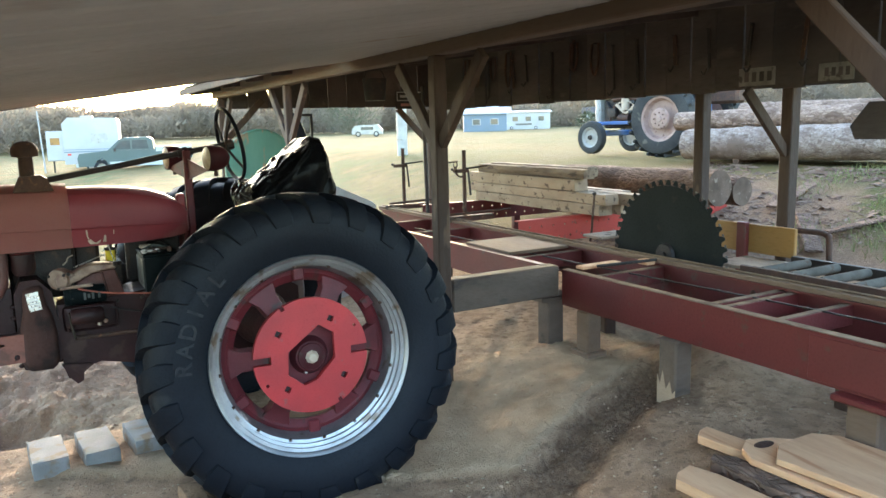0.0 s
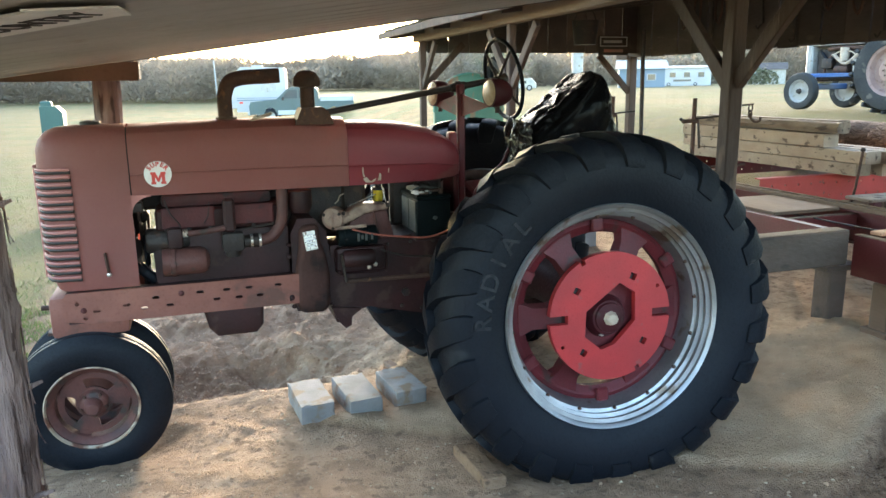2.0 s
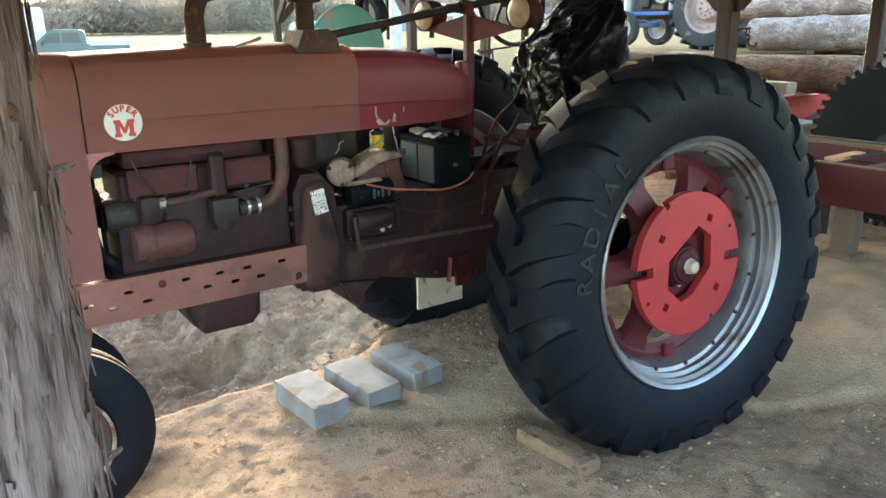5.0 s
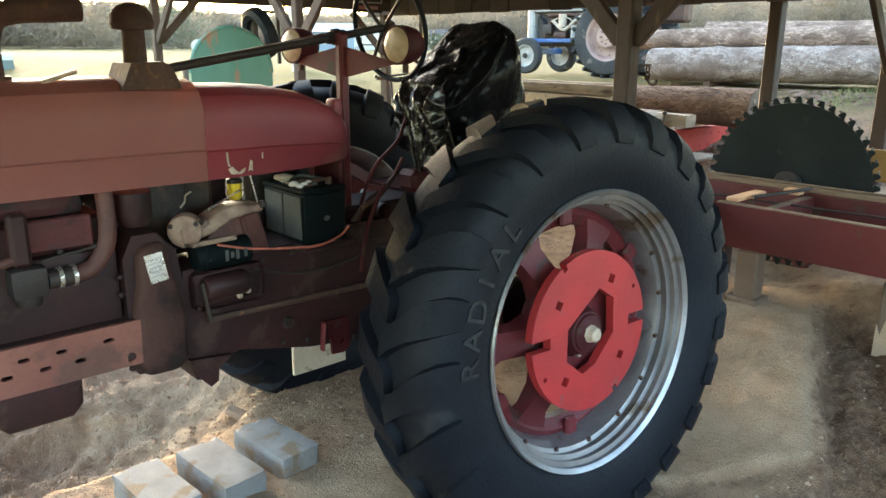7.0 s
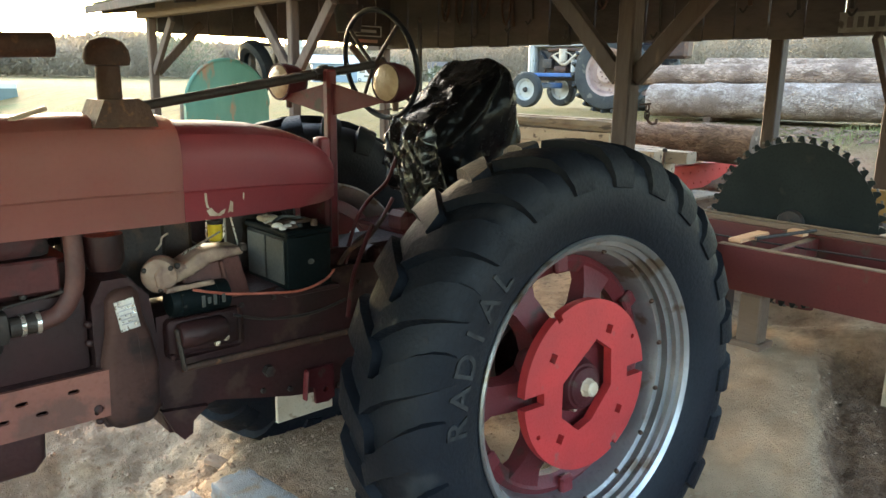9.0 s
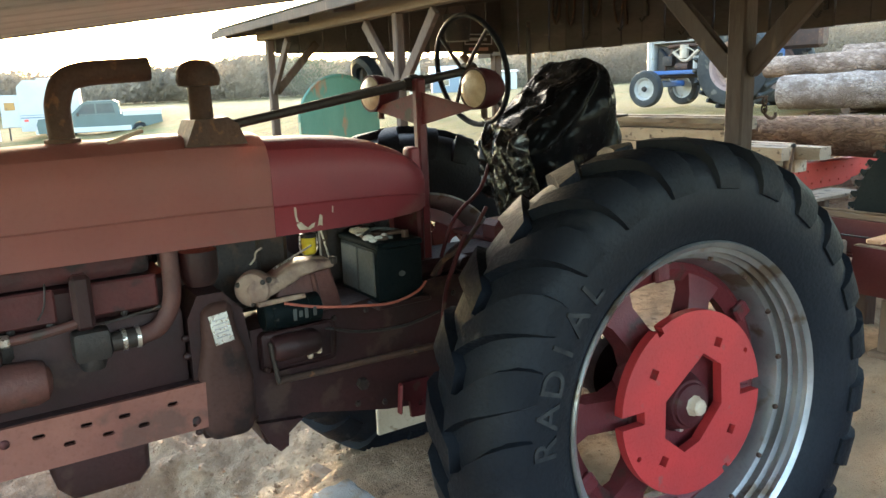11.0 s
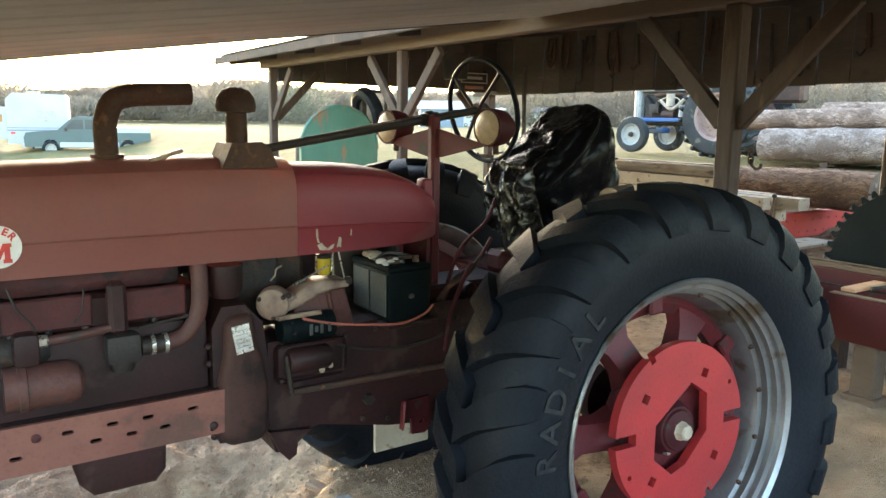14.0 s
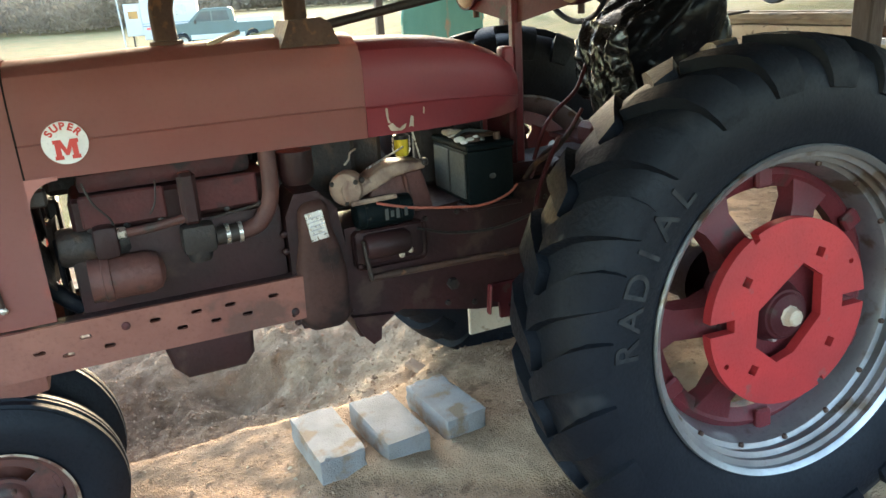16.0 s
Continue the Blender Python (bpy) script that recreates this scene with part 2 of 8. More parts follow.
battery_case = mat("battery_case", (0.0030, 0.0058, 0.0070), (0.005, 0.008, 0.009), 0.55, 0, 8, 100, 0.04, (0.05, 0.045, 0.04), 0.08, 20, spec=0.08)
battery_grey = mat("battery_label", (0.050, 0.054, 0.052), (0.034, 0.038, 0.037), 0.5, 0, 9, 90, 0.03, (0.12, 0.11, 0.09), 0.2, 16)
alu = mat("oxidised_aluminium", (0.48, 0.39, 0.30), (0.34, 0.26, 0.19), 0.55, 0.0, 14, 90, 0.2, (0.17, 0.11, 0.075), 0.22, 22)
tan_casting = mat("dusty_tan_casting", (0.32, 0.225, 0.165), (0.16, 0.095, 0.072), 0.6, 0, 16, 80, 0.25, (0.075, 0.038, 0.032), 0.40, 18)
bright_metal = mat("bright_metal", (0.62, 0.60, 0.56), (0.45, 0.42, 0.38), 0.3, 0.8, 20, 100, 0.1)
yellow_fuel = mat("yellow_fuel", (0.75, 0.55, 0.05), (0.68, 0.50, 0.04), 0.12, 0, 10, 50, 0.0)
orange_cable = mat("orange_cable", (0.36, 0.10, 0.065), (0.27, 0.08, 0.055), 0.6, 0, 15, 90, 0.05)
lamp_cream = mat("yellowed_lens", (0.50, 0.42, 0.29), (0.38, 0.30, 0.20), 0.35, 0, 30, 120, 0.3)
cream_panel = mat("cream_panel", (0.55, 0.47, 0.36), (0.45, 0.37, 0.27), 0.6, 0, 7, 90, 0.1, (0.25, 0.17, 0.11), 0.3, 15)
concrete = mat("concrete_block", (0.275, 0.270, 0.265), (0.195, 0.190, 0.186), 0.92, 0, 7, 150, 0.6, (0.205, 0.148, 0.102), 0.50, 8, vary=0.12)
wood_grey = mat("weathered_wood", (0.066, 0.036, 0.023), (0.036, 0.021, 0.015), 0.8, 0, 3, 45, 0.4, (0.10, 0.062, 0.043), 0.25, 8, vary=0.12, stretch=(1, 1, 0.25))
wood_leg = mat("grey_timber", (0.130, 0.090, 0.066), (0.075, 0.052, 0.039), 0.85, 0, 4, 45, 0.6, (0.050, 0.036, 0.029), 0.42, 8, vary=0.18, stretch=(0.35, 1, 1))
wood_dark = mat("dark_wood", (0.084, 0.064, 0.056), (0.050, 0.040, 0.037), 0.85, 0, 3, 40, 0.4, (0.105, 0.082, 0.070), 0.25, 7, vary=0.4, stretch=(1, 0.3, 1))
wood_beam = mat("beam_wood", (0.165, 0.105, 0.068), (0.110, 0.070, 0.047), 0.8, 0, 3, 50, 0.35, (0.12, 0.08, 0.05), 0.2, 9, vary=0.1, stretch=(1, 0.2, 1))
wood_fresh = mat("fresh_sawn_wood", (0.62, 0.37, 0.21), (0.52, 0.29, 0.155), 0.7, 0, 7, 70, 0.3, (0.42, 0.20, 0.095), 0.35, 5, vary=0.10, stretch=(3.0, 0.30, 3.0))
wood_pale = mat("pale_timber", (0.355, 0.265, 0.19), (0.26, 0.185, 0.13), 0.85, 0, 5, 60, 0.5, (0.085, 0.055, 0.038), 0.36, 13, vary=0.22, stretch=(1.3, 0.8, 1.3))
cedar = mat("peeled_cedar_post", (0.255, 0.182, 0.162), (0.135, 0.092, 0.083), 0.95, 0, 8, 52, 1.0, (0.080, 0.052, 0.045), 0.44, 8, stretch=(3.6, 3.6, 0.5), spec=0.12)


def bark_mat(name, c1, c2, gap, scale, along, depth, crack=0.55):
    """Flaking bark: uneven plates between dark fissures, longer along the log."""
    m = bpy.data.materials.new(name)
    m.use_nodes = True
    n, ln = m.node_tree.nodes, m.node_tree.links
    p = n["Principled BSDF"]
    p.inputs["Roughness"].default_value = 0.92
    p.inputs["Specular IOR Level"].default_value = 0.15
    geo = n.new("ShaderNodeNewGeometry")
    warp = n.new("ShaderNodeTexNoise")
    warp.inputs["Scale"].default_value, warp.inputs["Detail"].default_value = 7.0, 4.0
    ln.new(geo.outputs["Position"], warp.inputs["Vector"])
    mad = n.new("ShaderNodeVectorMath")
    mad.operation = 'MULTIPLY_ADD'
    mad.inputs[1].default_value = (0.13, 0.13, 0.13)
    ln.new(warp.outputs["Color"], mad.inputs[0])
    ln.new(geo.outputs["Position"], mad.inputs[2])
    sc = n.new("ShaderNodeVectorMath")
    sc.operation = 'MULTIPLY'
    sc.inputs[1].default_value = along
    ln.new(mad.outputs[0], sc.inputs[0])
    vor = n.new("ShaderNodeTexVoronoi")
    vor.feature = 'DISTANCE_TO_EDGE'
    vor.inputs["Scale"].default_value = scale
    ln.new(sc.outputs[0], vor.inputs["Vector"])
    cell = n.new("ShaderNodeTexVoronoi")
    cell.inputs["Scale"].default_value = scale
    ln.new(sc.outputs[0], cell.inputs["Vector"])
    big = n.new("ShaderNodeTexNoise")
    big.inputs["Scale"].default_value, big.inputs["Detail"].default_value = 2.2, 6.0
    ln.new(geo.outputs["Position"], big.inputs["Vector"])
    fine = n.new("ShaderNodeTexNoise")
    fine.inputs["Scale"].default_value, fine.inputs["Detail"].default_value = 45.0, 5.0
    ln.new(sc.outputs[0], fine.inputs["Vector"])

    def rng(src, a, b, lo=0.0, hi=1.0):
        r = n.new("ShaderNodeMapRange")
        for k, val in enumerate((a, b, lo, hi)):
            r.inputs[k + 1].default_value = val
        ln.new(src, r.inputs[0])
        return r.outputs[0]

    def mix(f, a, b):
        k = n.new("ShaderNodeMix")
        k.data_type = 'RGBA'
        ln.new(f, k.inputs[0])
        for sock, val in ((k.inputs[6], a), (k.inputs[7], b)):
            if isinstance(val, tuple):
                sock.default_value = (*val, 1)
            else:
                ln.new(val, sock)
        return k.outputs[2]
    sep = n.new("ShaderNodeSeparateColor")
    ln.new(cell.outputs["Color"], sep.inputs[0])
    col = mix(sep.outputs[0], c1, c2)
    col = mix(rng(big.outputs["Fac"], 0.46, 0.60), col, tuple(0.45 * a + 0.55 * b for a, b in zip(c2, gap)))
    col = mix(rng(fine.outputs["Fac"], 0.50, 0.75), col, tuple(0.65 * v for v in c2))
    # fissures fade out in patches, and a second finer set breaks up the plates
    patch = n.new("ShaderNodeMath")
    patch.operation = 'MULTIPLY'
    ln.new(rng(vor.outputs["Distance"], 0.0, 0.14, crack, 0.0), patch.inputs[0])
    ln.new(rng(warp.outputs["Fac"], 0.36, 0.60), patch.inputs[1])
    col = mix(patch.outputs[0], col, gap)
    stain = n.new("ShaderNodeTexNoise")
    stain.inputs["Scale"].default_value, stain.inputs["Detail"].default_value = 9.0, 8.0
    ln.new(sc.outputs[0], stain.inputs["Vector"])
    col = mix(rng(stain.outputs["Fac"], 0.53, 0.66, 0.0, 0.75), col, gap)
    ln.new(col, p.inputs["Base Color"])
    add = n.new("ShaderNodeMath")
    add.operation = 'MULTIPLY_ADD'
    add.inputs[1].default_value = 0.4
    ln.new(fine.outputs["Fac"], add.inputs[0])
    ln.new(rng(vor.outputs["Distance"], 0.0, 0.2), add.inputs[2])
    b = n.new("ShaderNodeBump")
    b.inputs["Strength"].default_value, b.inputs["Distance"].default_value = 0.9, depth
    ln.new(add.outputs[0], b.inputs["Height"])
    ln.new(b.outputs[0], p.inputs["Normal"])
    return m


bark = bark_mat("pine_bark", (0.33, 0.215, 0.155), (0.20, 0.128, 0.094), (0.085, 0.056, 0.044), 26.0, (1, 0.28, 1), 0.016)
bark_pale = bark_mat("pale_bark", (0.54, 0.45, 0.40), (0.35, 0.27, 0.225), (0.17, 0.12, 0.097), 36.0, (1, 0.5, 1), 0.020, 0.6)
bark_tan = bark_mat("tan_bark", (0.52, 0.375, 0.295), (0.31, 0.215, 0.165), (0.16, 0.105, 0.08), 30.0, (1, 0.35, 1), 0.018, 0.6)
log_end = mat("grey_log_end", (0.155, 0.110, 0.085), (0.090, 0.064, 0.050), 0.9, 0, 8, 70, 0.4, (0.24, 0.19, 0.15), 0.3, 14, spec=0.1)
tin_under = mat("roof_underside", (0.42, 0.395, 0.375), (0.33, 0.305, 0.285), 0.65, 0.0, 1.0, 30, 0.05, (0.30, 0.245, 0.20), 0.25, 2.5, fleck=0.3)
mill_red = mat("mill_red_paint", (0.115, 0.015, 0.014), (0.078, 0.013, 0.012), 0.5, 0, 2.5, 70, 0.12, (0.075, 0.035, 0.025), 0.3, 8)
mill_bright = mat("mill_bright_red", (0.42, 0.040, 0.026), (0.34, 0.034, 0.024), 0.55, 0, 3, 80, 0.1, (0.16, 0.05, 0.035), 0.2, 9)
steel_edge = mat("worn_steel_edge", (0.20, 0.145, 0.10), (0.10, 0.065, 0.048), 0.85, 0.0, 9, 90, 0.15, spec=0.12)
blade_steel = mat("saw_blade_steel", (0.0085, 0.0115, 0.0115), (0.0145, 0.0175, 0.0170), 0.75, 0.0, 3, 60, 0.05, (0.030, 0.025, 0.020), 0.22, 5, spec=0.15)
roller_steel = mat("roller_steel", (0.135, 0.122, 0.105), (0.08, 0.07, 0.06), 0.8, 0.0, 8, 80, 0.08, (0.09, 0.055, 0.037), 0.35, 12, spec=0.1)
yellow_board = mat("yellow_board", (0.30, 0.155, 0.040), (0.22, 0.118, 0.036), 0.65, 0, 3, 60, 0.15, (0.14, 0.08, 0.04), 0.3, 6, stretch=(1, 0.3, 1))
teal_paint = mat("teal_paint", (0.044, 0.128, 0.088), (0.066, 0.160, 0.112), 0.5, 0, 2.5, 60, 0.06, (0.23, 0.105, 0.05), 0.40, 3.2, fleck=0.4, stretch=(2.6, 2.6, 0.8))
blue_paint = mat("tractor_blue", (0.035, 0.11, 0.32), (0.04, 0.10, 0.26), 0.45, 0, 4, 60, 0.05)
grey_white = mat("grey_white_paint", (0.36, 0.35, 0.33), (0.27, 0.26, 0.245), 0.5, 0, 4, 60, 0.05, (0.20, 0.17, 0.13), 0.3, 7)
truck_teal = mat("truck_teal", (0.042, 0.072, 0.080), (0.037, 0.064, 0.070), 0.4, 0.1, 2, 60, 0.0, gloss=0.4)
truck_white = mat("truck_white", (0.33, 0.35, 0.36), (0.29, 0.31, 0.32), 0.4, 0, 2, 60, 0.0)
white_siding = mat("white_siding", (0.36, 0.36, 0.37), (0.31, 0.31, 0.32), 0.55, 0, 1, 30, 0.03)
dark_glass = mat("dark_glass", (0.05, 0.07, 0.08), (0.04, 0.055, 0.065), 0.08, 0, 3, 20, 0.0, gloss=0.5)
blue_metal = mat("blue_metal_siding", (0.115, 0.155, 0.215), (0.10, 0.14, 0.19), 0.5, 0, 1, 20, 0.05)

# ---- ground ----
def land(x, y):
    """Height of the ground: packed dirt in the sheds, a bank up to the log yard, a field beyond."""
    h = 0.02 + 0.17 * smooth(x, 0.5, 1.9)
    h += 0.98 * smooth(x, 3.0, 8.6) * smooth(y, -9, -3)
    h += 0.10 * smooth(y, 4, 26) * (1 - smooth(x, 2, 9))
    h -= 0.07 * math.exp(-(max(0, abs(x) - 0.30) / 0.22) ** 2 - ((y - 0.16) / 0.26) ** 2)
    h -= 0.075 * math.exp(-(max(0, abs(x + 2.26) - 0.15) / 0.25) ** 2 - ((y - 1.02) / 0.30) ** 2)
    return h


def gully(x, y):
    """How deep a place lies in the washed-out gully, and on the lower side of the ragged ledge it leaves."""
    w = 0.05 * noise.noise(Vector((x * 3.1, y * 3.1, 3))) + 0.03 * noise.noise(Vector((x * 9, y * 9, 8)))
    mid = -0.27 + 0.43 * (x - 1.82) + 0.10 * smooth(-x, -0.6, 0.2)
    w += 0.016 * noise.noise(Vector((x * 22, y * 22, 4)))
    d = (y - mid + w) / 0.20
    g = smooth(d, -1.25, -0.45) * (1 - smooth(d, 0.72, 1.02)) * smooth(x, 0.15, 0.8) * (1 - smooth(x, 2.15, 2.6))
    shelf = (1 - smooth(y + 1.3 * w, -0.47, -0.41)) * smooth(y, -1.5, -0.8) * smooth(x, -0.1, 0.35) * (1 - smooth(x, 0.75, 1.05))
    return g, shelf


def silt(x, y):
    """Pale, flat-packed silt between the rear wheel and the gully, with a broken edge."""
    w = 0.035 * noise.noise(Vector((x * 5, y * 5, 11))) + 0.018 * noise.noise(Vector((x * 15, y * 15, 2))) + 0.009 * noise.noise(Vector((x * 37, y * 37, 5)))
    return smooth(0.53 * x + 0.85 * y + w, 0.100, 0.125) * smooth(y + 0.41 - 0.43 * (x - 1.0) + w, 0.005, 0.035) * (1 - smooth(x + 3 * w, 2.15, 2.6)) * (1 - smooth(y + 3 * w, 0.75, 1.05))


def relief(x, y):
    near = 1 - smooth(max(abs(x) - 4, abs(y - 1) - 5), 0, 4)
    if near <= 0:
        return 0.0
    v = Vector((x, y, 0))
    h = 0.012 * noise.noise(v * 3.1) + 0.007 * noise.noise(v * 9) + 0.006 * noise.noise(v * 22)
    # loose, churned dirt behind the ledge beneath the tractor
    edge = 1.39 + 0.05 * noise.noise(Vector((x * 2.3, 4, 0))) + 0.22 * smooth(x, -0.9, -0.4)
    loose = smooth(y, edge, edge + 0.05) * (1 - smooth(y, 3.0, 3.8)) * smooth(x, -2.9, -2.3) * (1 - smooth(x, 0.2, 0.9))
    h += loose * (-0.055 - 0.06 * (1 - smooth(y, 1.75, 2.2)) * (1 - smooth(x, -1.2, -0.7)) + (1 - 0.7 * smooth(x, -1.1, -0.6)) * (0.034 * noise.noise(v * 3.1) + 0.026 * noise.noise(v * 9) + 0.024 * noise.noise(v * 19) + 0.012 * noise.noise(v * 31)) - 0.085 * math.exp(-((x + 1.36) / 0.20) ** 2 - ((y - 1.92) / 0.10) ** 2) + 0.14 * smooth(y, 1.7, 2.9))
    # washed-out gully beside the mill
    g, shelf = gully(x, y)
    h -= g * (0.065 + 0.035 * noise.noise(v * 7) + 0.025 * noise.noise(v * 19)) + 0.03 * shelf
    h += 0.028 * silt(x, y)
    # damp ledge and sawdust heap below the blade
    h += 0.13 * math.exp(-((x - 2.75) / 0.30) ** 2 - ((y + 0.05) / 0.42) ** 2)
    h -= 0.16 * math.exp(-((x - 3.15) / 0.28) ** 2 - ((y - 0.80) / 0.40) ** 2)
    return h * near


def axis(lo, hi, step, far, grow):
    a = list(np.arange(lo, hi + 1e-6, step))
    d = step
    while a[-1] < far:
        d *= grow
        a.append(a[-1] + d)
    d = step
    while a[0] > -far:
        d *= grow
        a.insert(0, a[0] - d)
    return a


def build_ground():
    xs, ys = axis(-3.2, 3.6, 0.022, 2500, 1.15), axis(-2.0, 3.2, 0.022, 2500, 1.15)
    nx = len(xs)
    verts, grass, damp_shade, dust, straw, pale = [], [], [], [], [], []
    for y in ys:
        for x in xs:
            v = Vector((x, y, 0))
            verts.append((x, y, land(x, y) + relief(x, y)))
            out = max(-2.75 - x, x - 7.2 + 1.5 * (1 - smooth(y, 0.6, 2.2)), (y - 4.6) if x > -1.2 else (y - 3.0 + 0.6 * x), -9 - y)
            edge = out + 0.7 * noise.noise(v * 0.9) + 0.35 * noise.noise(v * 3.3)
            grass.append(smooth(edge, -0.25, 0.5))
            g, shelf = gully(x, y)
            # True damp in the gully; the ledge face's shade is painted in with it.
            d = max(1.0 * smooth(g + 0.35 * noise.noise(v * 9), 0.05, 0.6), 0.95 * (1 - abs(2 * shelf - 1)) ** 0.5 if 0.02 < shelf < 0.98 and y < -0.36 else 0.35 * shelf)
            d = max(d, 0.08 * smooth(x, 0.1, 0.9) * (1 - smooth(x, 3.2, 4.0)) * (1 - smooth(y, 0.9, 1.8)) * (0.8 + 0.6 * noise.noise(v * 2.1)))
            # Loose dirt behind the ledge made darker brown, most in its near strip.
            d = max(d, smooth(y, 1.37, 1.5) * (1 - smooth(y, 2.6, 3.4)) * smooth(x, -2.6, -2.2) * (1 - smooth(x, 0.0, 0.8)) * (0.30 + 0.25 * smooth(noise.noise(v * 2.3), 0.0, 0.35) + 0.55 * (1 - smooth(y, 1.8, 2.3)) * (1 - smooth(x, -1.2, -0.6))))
            d = max(d, 0.85 * smooth(0.35 * noise.noise(v * 1.7) + 0.12 * noise.noise(v * 6), 0.05, 0.11) * smooth(x, 0.2, 0.7) * (1 - smooth(x, 2.4, 3.0)) * smooth(-0.1 - y, -0.3, 0.3))
            # Browner bank; unroofed dirt darkened in colour to offset strong outdoor light.
            d = max(d, 0.85 * smooth(x, 4.2, 5.0), 0.9 * smooth(-x, 2.3, 2.9), 0.8 * smooth(y, 3.0, 4.2))
            s = silt(x, y)
            pale.append(s * (0.85 + 0.5 * noise.noise(v * 2.7) + 0.3 * noise.noise(v * 8)))
            damp_shade.append(d * (1 - s))
            straw.append((1 - smooth(x - 0.25 * y, 1.0, 7.0)) * smooth(y, 3.0, 6.0) * smooth(x + 0.2 * y, -3.5, 0.5))
            s = math.exp(-((x - 2.95) / 0.42) ** 2 - ((y - 0.45) / 0.75) ** 2) + 0.5 * math.exp(-((x - 2.0) / 0.5) ** 2 - ((y - 0.9) / 0.5) ** 2)
            # Pale rim of the ledge, its colour also standing for low sun there.
            s += 0.55 * smooth(y, 1.2, 1.5) * (1 - smooth(y, 1.9, 2.6)) * smooth(x, -1.9, -0.9) * (1 - smooth(x, -0.5, 0.2))
            dust.append(min(1, s * (0.75 + 0.9 * noise.noise(v * 5) + 0.5 * noise.noise(v * 17))) if s > 0.02 else 0.0)
    faces = [(j * nx + i, j * nx + i + 1, (j + 1) * nx + i + 1, (j + 1) * nx + i) for j in range(len(ys) - 1) for i in range(nx - 1)]
    me = bpy.data.meshes.new("ground")
    me.from_pydata(verts, [], faces)
    for name, vals in (("grass", grass), ("damp_shade", damp_shade), ("dust", dust), ("straw", straw), ("silt", pale)):
        a = me.attributes.new(name, 'FLOAT', 'POINT')
        a.data.foreach_set("value", vals)
    me.shade_smooth()
    m = bpy.data.materials.new("dirt_and_field")
    m.use_nodes = True
    t = m.node_tree
    n, ln = t.nodes, t.links
    p = n["Principled BSDF"]
    pos = n.new("ShaderNodeNewGeometry").outputs["Position"]

    def tex(s, d=6, kind="ShaderNodeTexNoise"):
        k = n.new(kind)
        k.inputs["Scale"].default_value = s
        if kind == "ShaderNodeTexNoise":
            k.inputs["Detail"].default_value = d
        ln.new(pos, k.inputs["Vector"])
        return k.outputs[0]

    def rng(src, a, b):
        r = n.new("ShaderNodeMapRange")
        r.inputs[1].default_value, r.inputs[2].default_value = a, b
        ln.new(src, r.inputs[0])
        return r.outputs[0]

    def mix(f, a, b):
        k = n.new("ShaderNodeMix")
        k.data_type = 'RGBA'
        if isinstance(f, float):
            k.inputs[0].default_value = f
        else:
            ln.new(f, k.inputs[0])
        for sock, val in ((k.inputs[6], a), (k.inputs[7], b)):
            if isinstance(val, tuple):
                sock.default_value = (*val, 1)
            else:
                ln.new(val, sock)
        return k.outputs[2]

    def attr(name):
        k = n.new("ShaderNodeAttribute")
        k.attribute_name = name
        return k.outputs["Fac"]

    dirt = mix(rng(tex(1.6), 0.35, 0.65), (0.47, 0.315, 0.205), (0.340, 0.220, 0.141))
    dirt = mix(rng(tex(9), 0.45, 0.7), dirt, (0.270, 0.173, 0.108))
    dirt = mix(rng(tex(4.5), 0.50, 0.62), dirt, (0.290, 0.187, 0.118))
    dirt = mix(rng(tex(85, 2), 0.66, 0.78), dirt, (0.44, 0.35, 0.26))
    dirt = mix(rng(tex(60, 2), 0.62, 0.74), dirt, (0.16, 0.112, 0.078))
    dirt = mix(rng(tex(17, 5), 0.56, 0.66), dirt, (0.215, 0.139, 0.090))
    # Dark browns for damp soil and for the shade painted into the same mask.
    dirt = mix(attr("damp_shade"), dirt, mix(rng(tex(30), 0.4, 0.65), (0.150, 0.090, 0.056), (0.230, 0.146, 0.092)))
    dirt = mix(attr("silt"), dirt, mix(rng(tex(6), 0.4, 0.65), (0.48, 0.345, 0.228), (0.37, 0.262, 0.170)))
    dirt = mix(attr("dust"), dirt, mix(rng(tex(40), 0.4, 0.65), (0.68, 0.51, 0.33), (0.52, 0.375, 0.235)))
    field = mix(rng(tex(0.22), 0.40, 0.62), (0.138, 0.098, 0.034), (0.080, 0.082, 0.021))
    field = mix(rng(tex(2.2), 0.42, 0.70), field, (0.130, 0.096, 0.046))
    field = mix(rng(tex(26, 3), 0.5, 0.75), field, (0.085, 0.080, 0.036))
    straw_ = mix(rng(tex(1.3), 0.4, 0.65), (0.180, 0.120, 0.044), (0.110, 0.088, 0.028))
    straw_ = mix(rng(tex(0.5, 3), 0.50, 0.62), straw_, (0.092, 0.098, 0.030))
    straw_ = mix(rng(tex(5.5), 0.54, 0.70), straw_, (0.090, 0.062, 0.032))
    straw_ = mix(rng(tex(40, 3), 0.56, 0.70), straw_, (0.075, 0.062, 0.026))
    field = mix(attr("straw"), field, straw_)
    ln.new(mix(attr("grass"), dirt, field), p.inputs["Base Color"])
    p.inputs["Roughness"].default_value = 0.95
    p.inputs["Specular IOR Level"].default_value = 0.2
    b = n.new("ShaderNodeBump")
    b.inputs["Strength"].default_value, b.inputs["Distance"].default_value = 0.85, 0.020
    add = n.new("ShaderNodeMath")
    ln.new(tex(34, 10), add.inputs[0])
    ln.new(tex(150, 3), add.inputs[1])
    ln.new(add.outputs[0], b.inputs["Height"])
    ln.new(b.outputs[0], p.inputs["Normal"])
    me.materials.append(m)
    return tagged(new("ground", me), "packed brown dirt with sawdust, dry grass field beyond", "ground", kind="structure")


build_ground()


def height(x, y):
    return land(x, y) + relief(x, y)


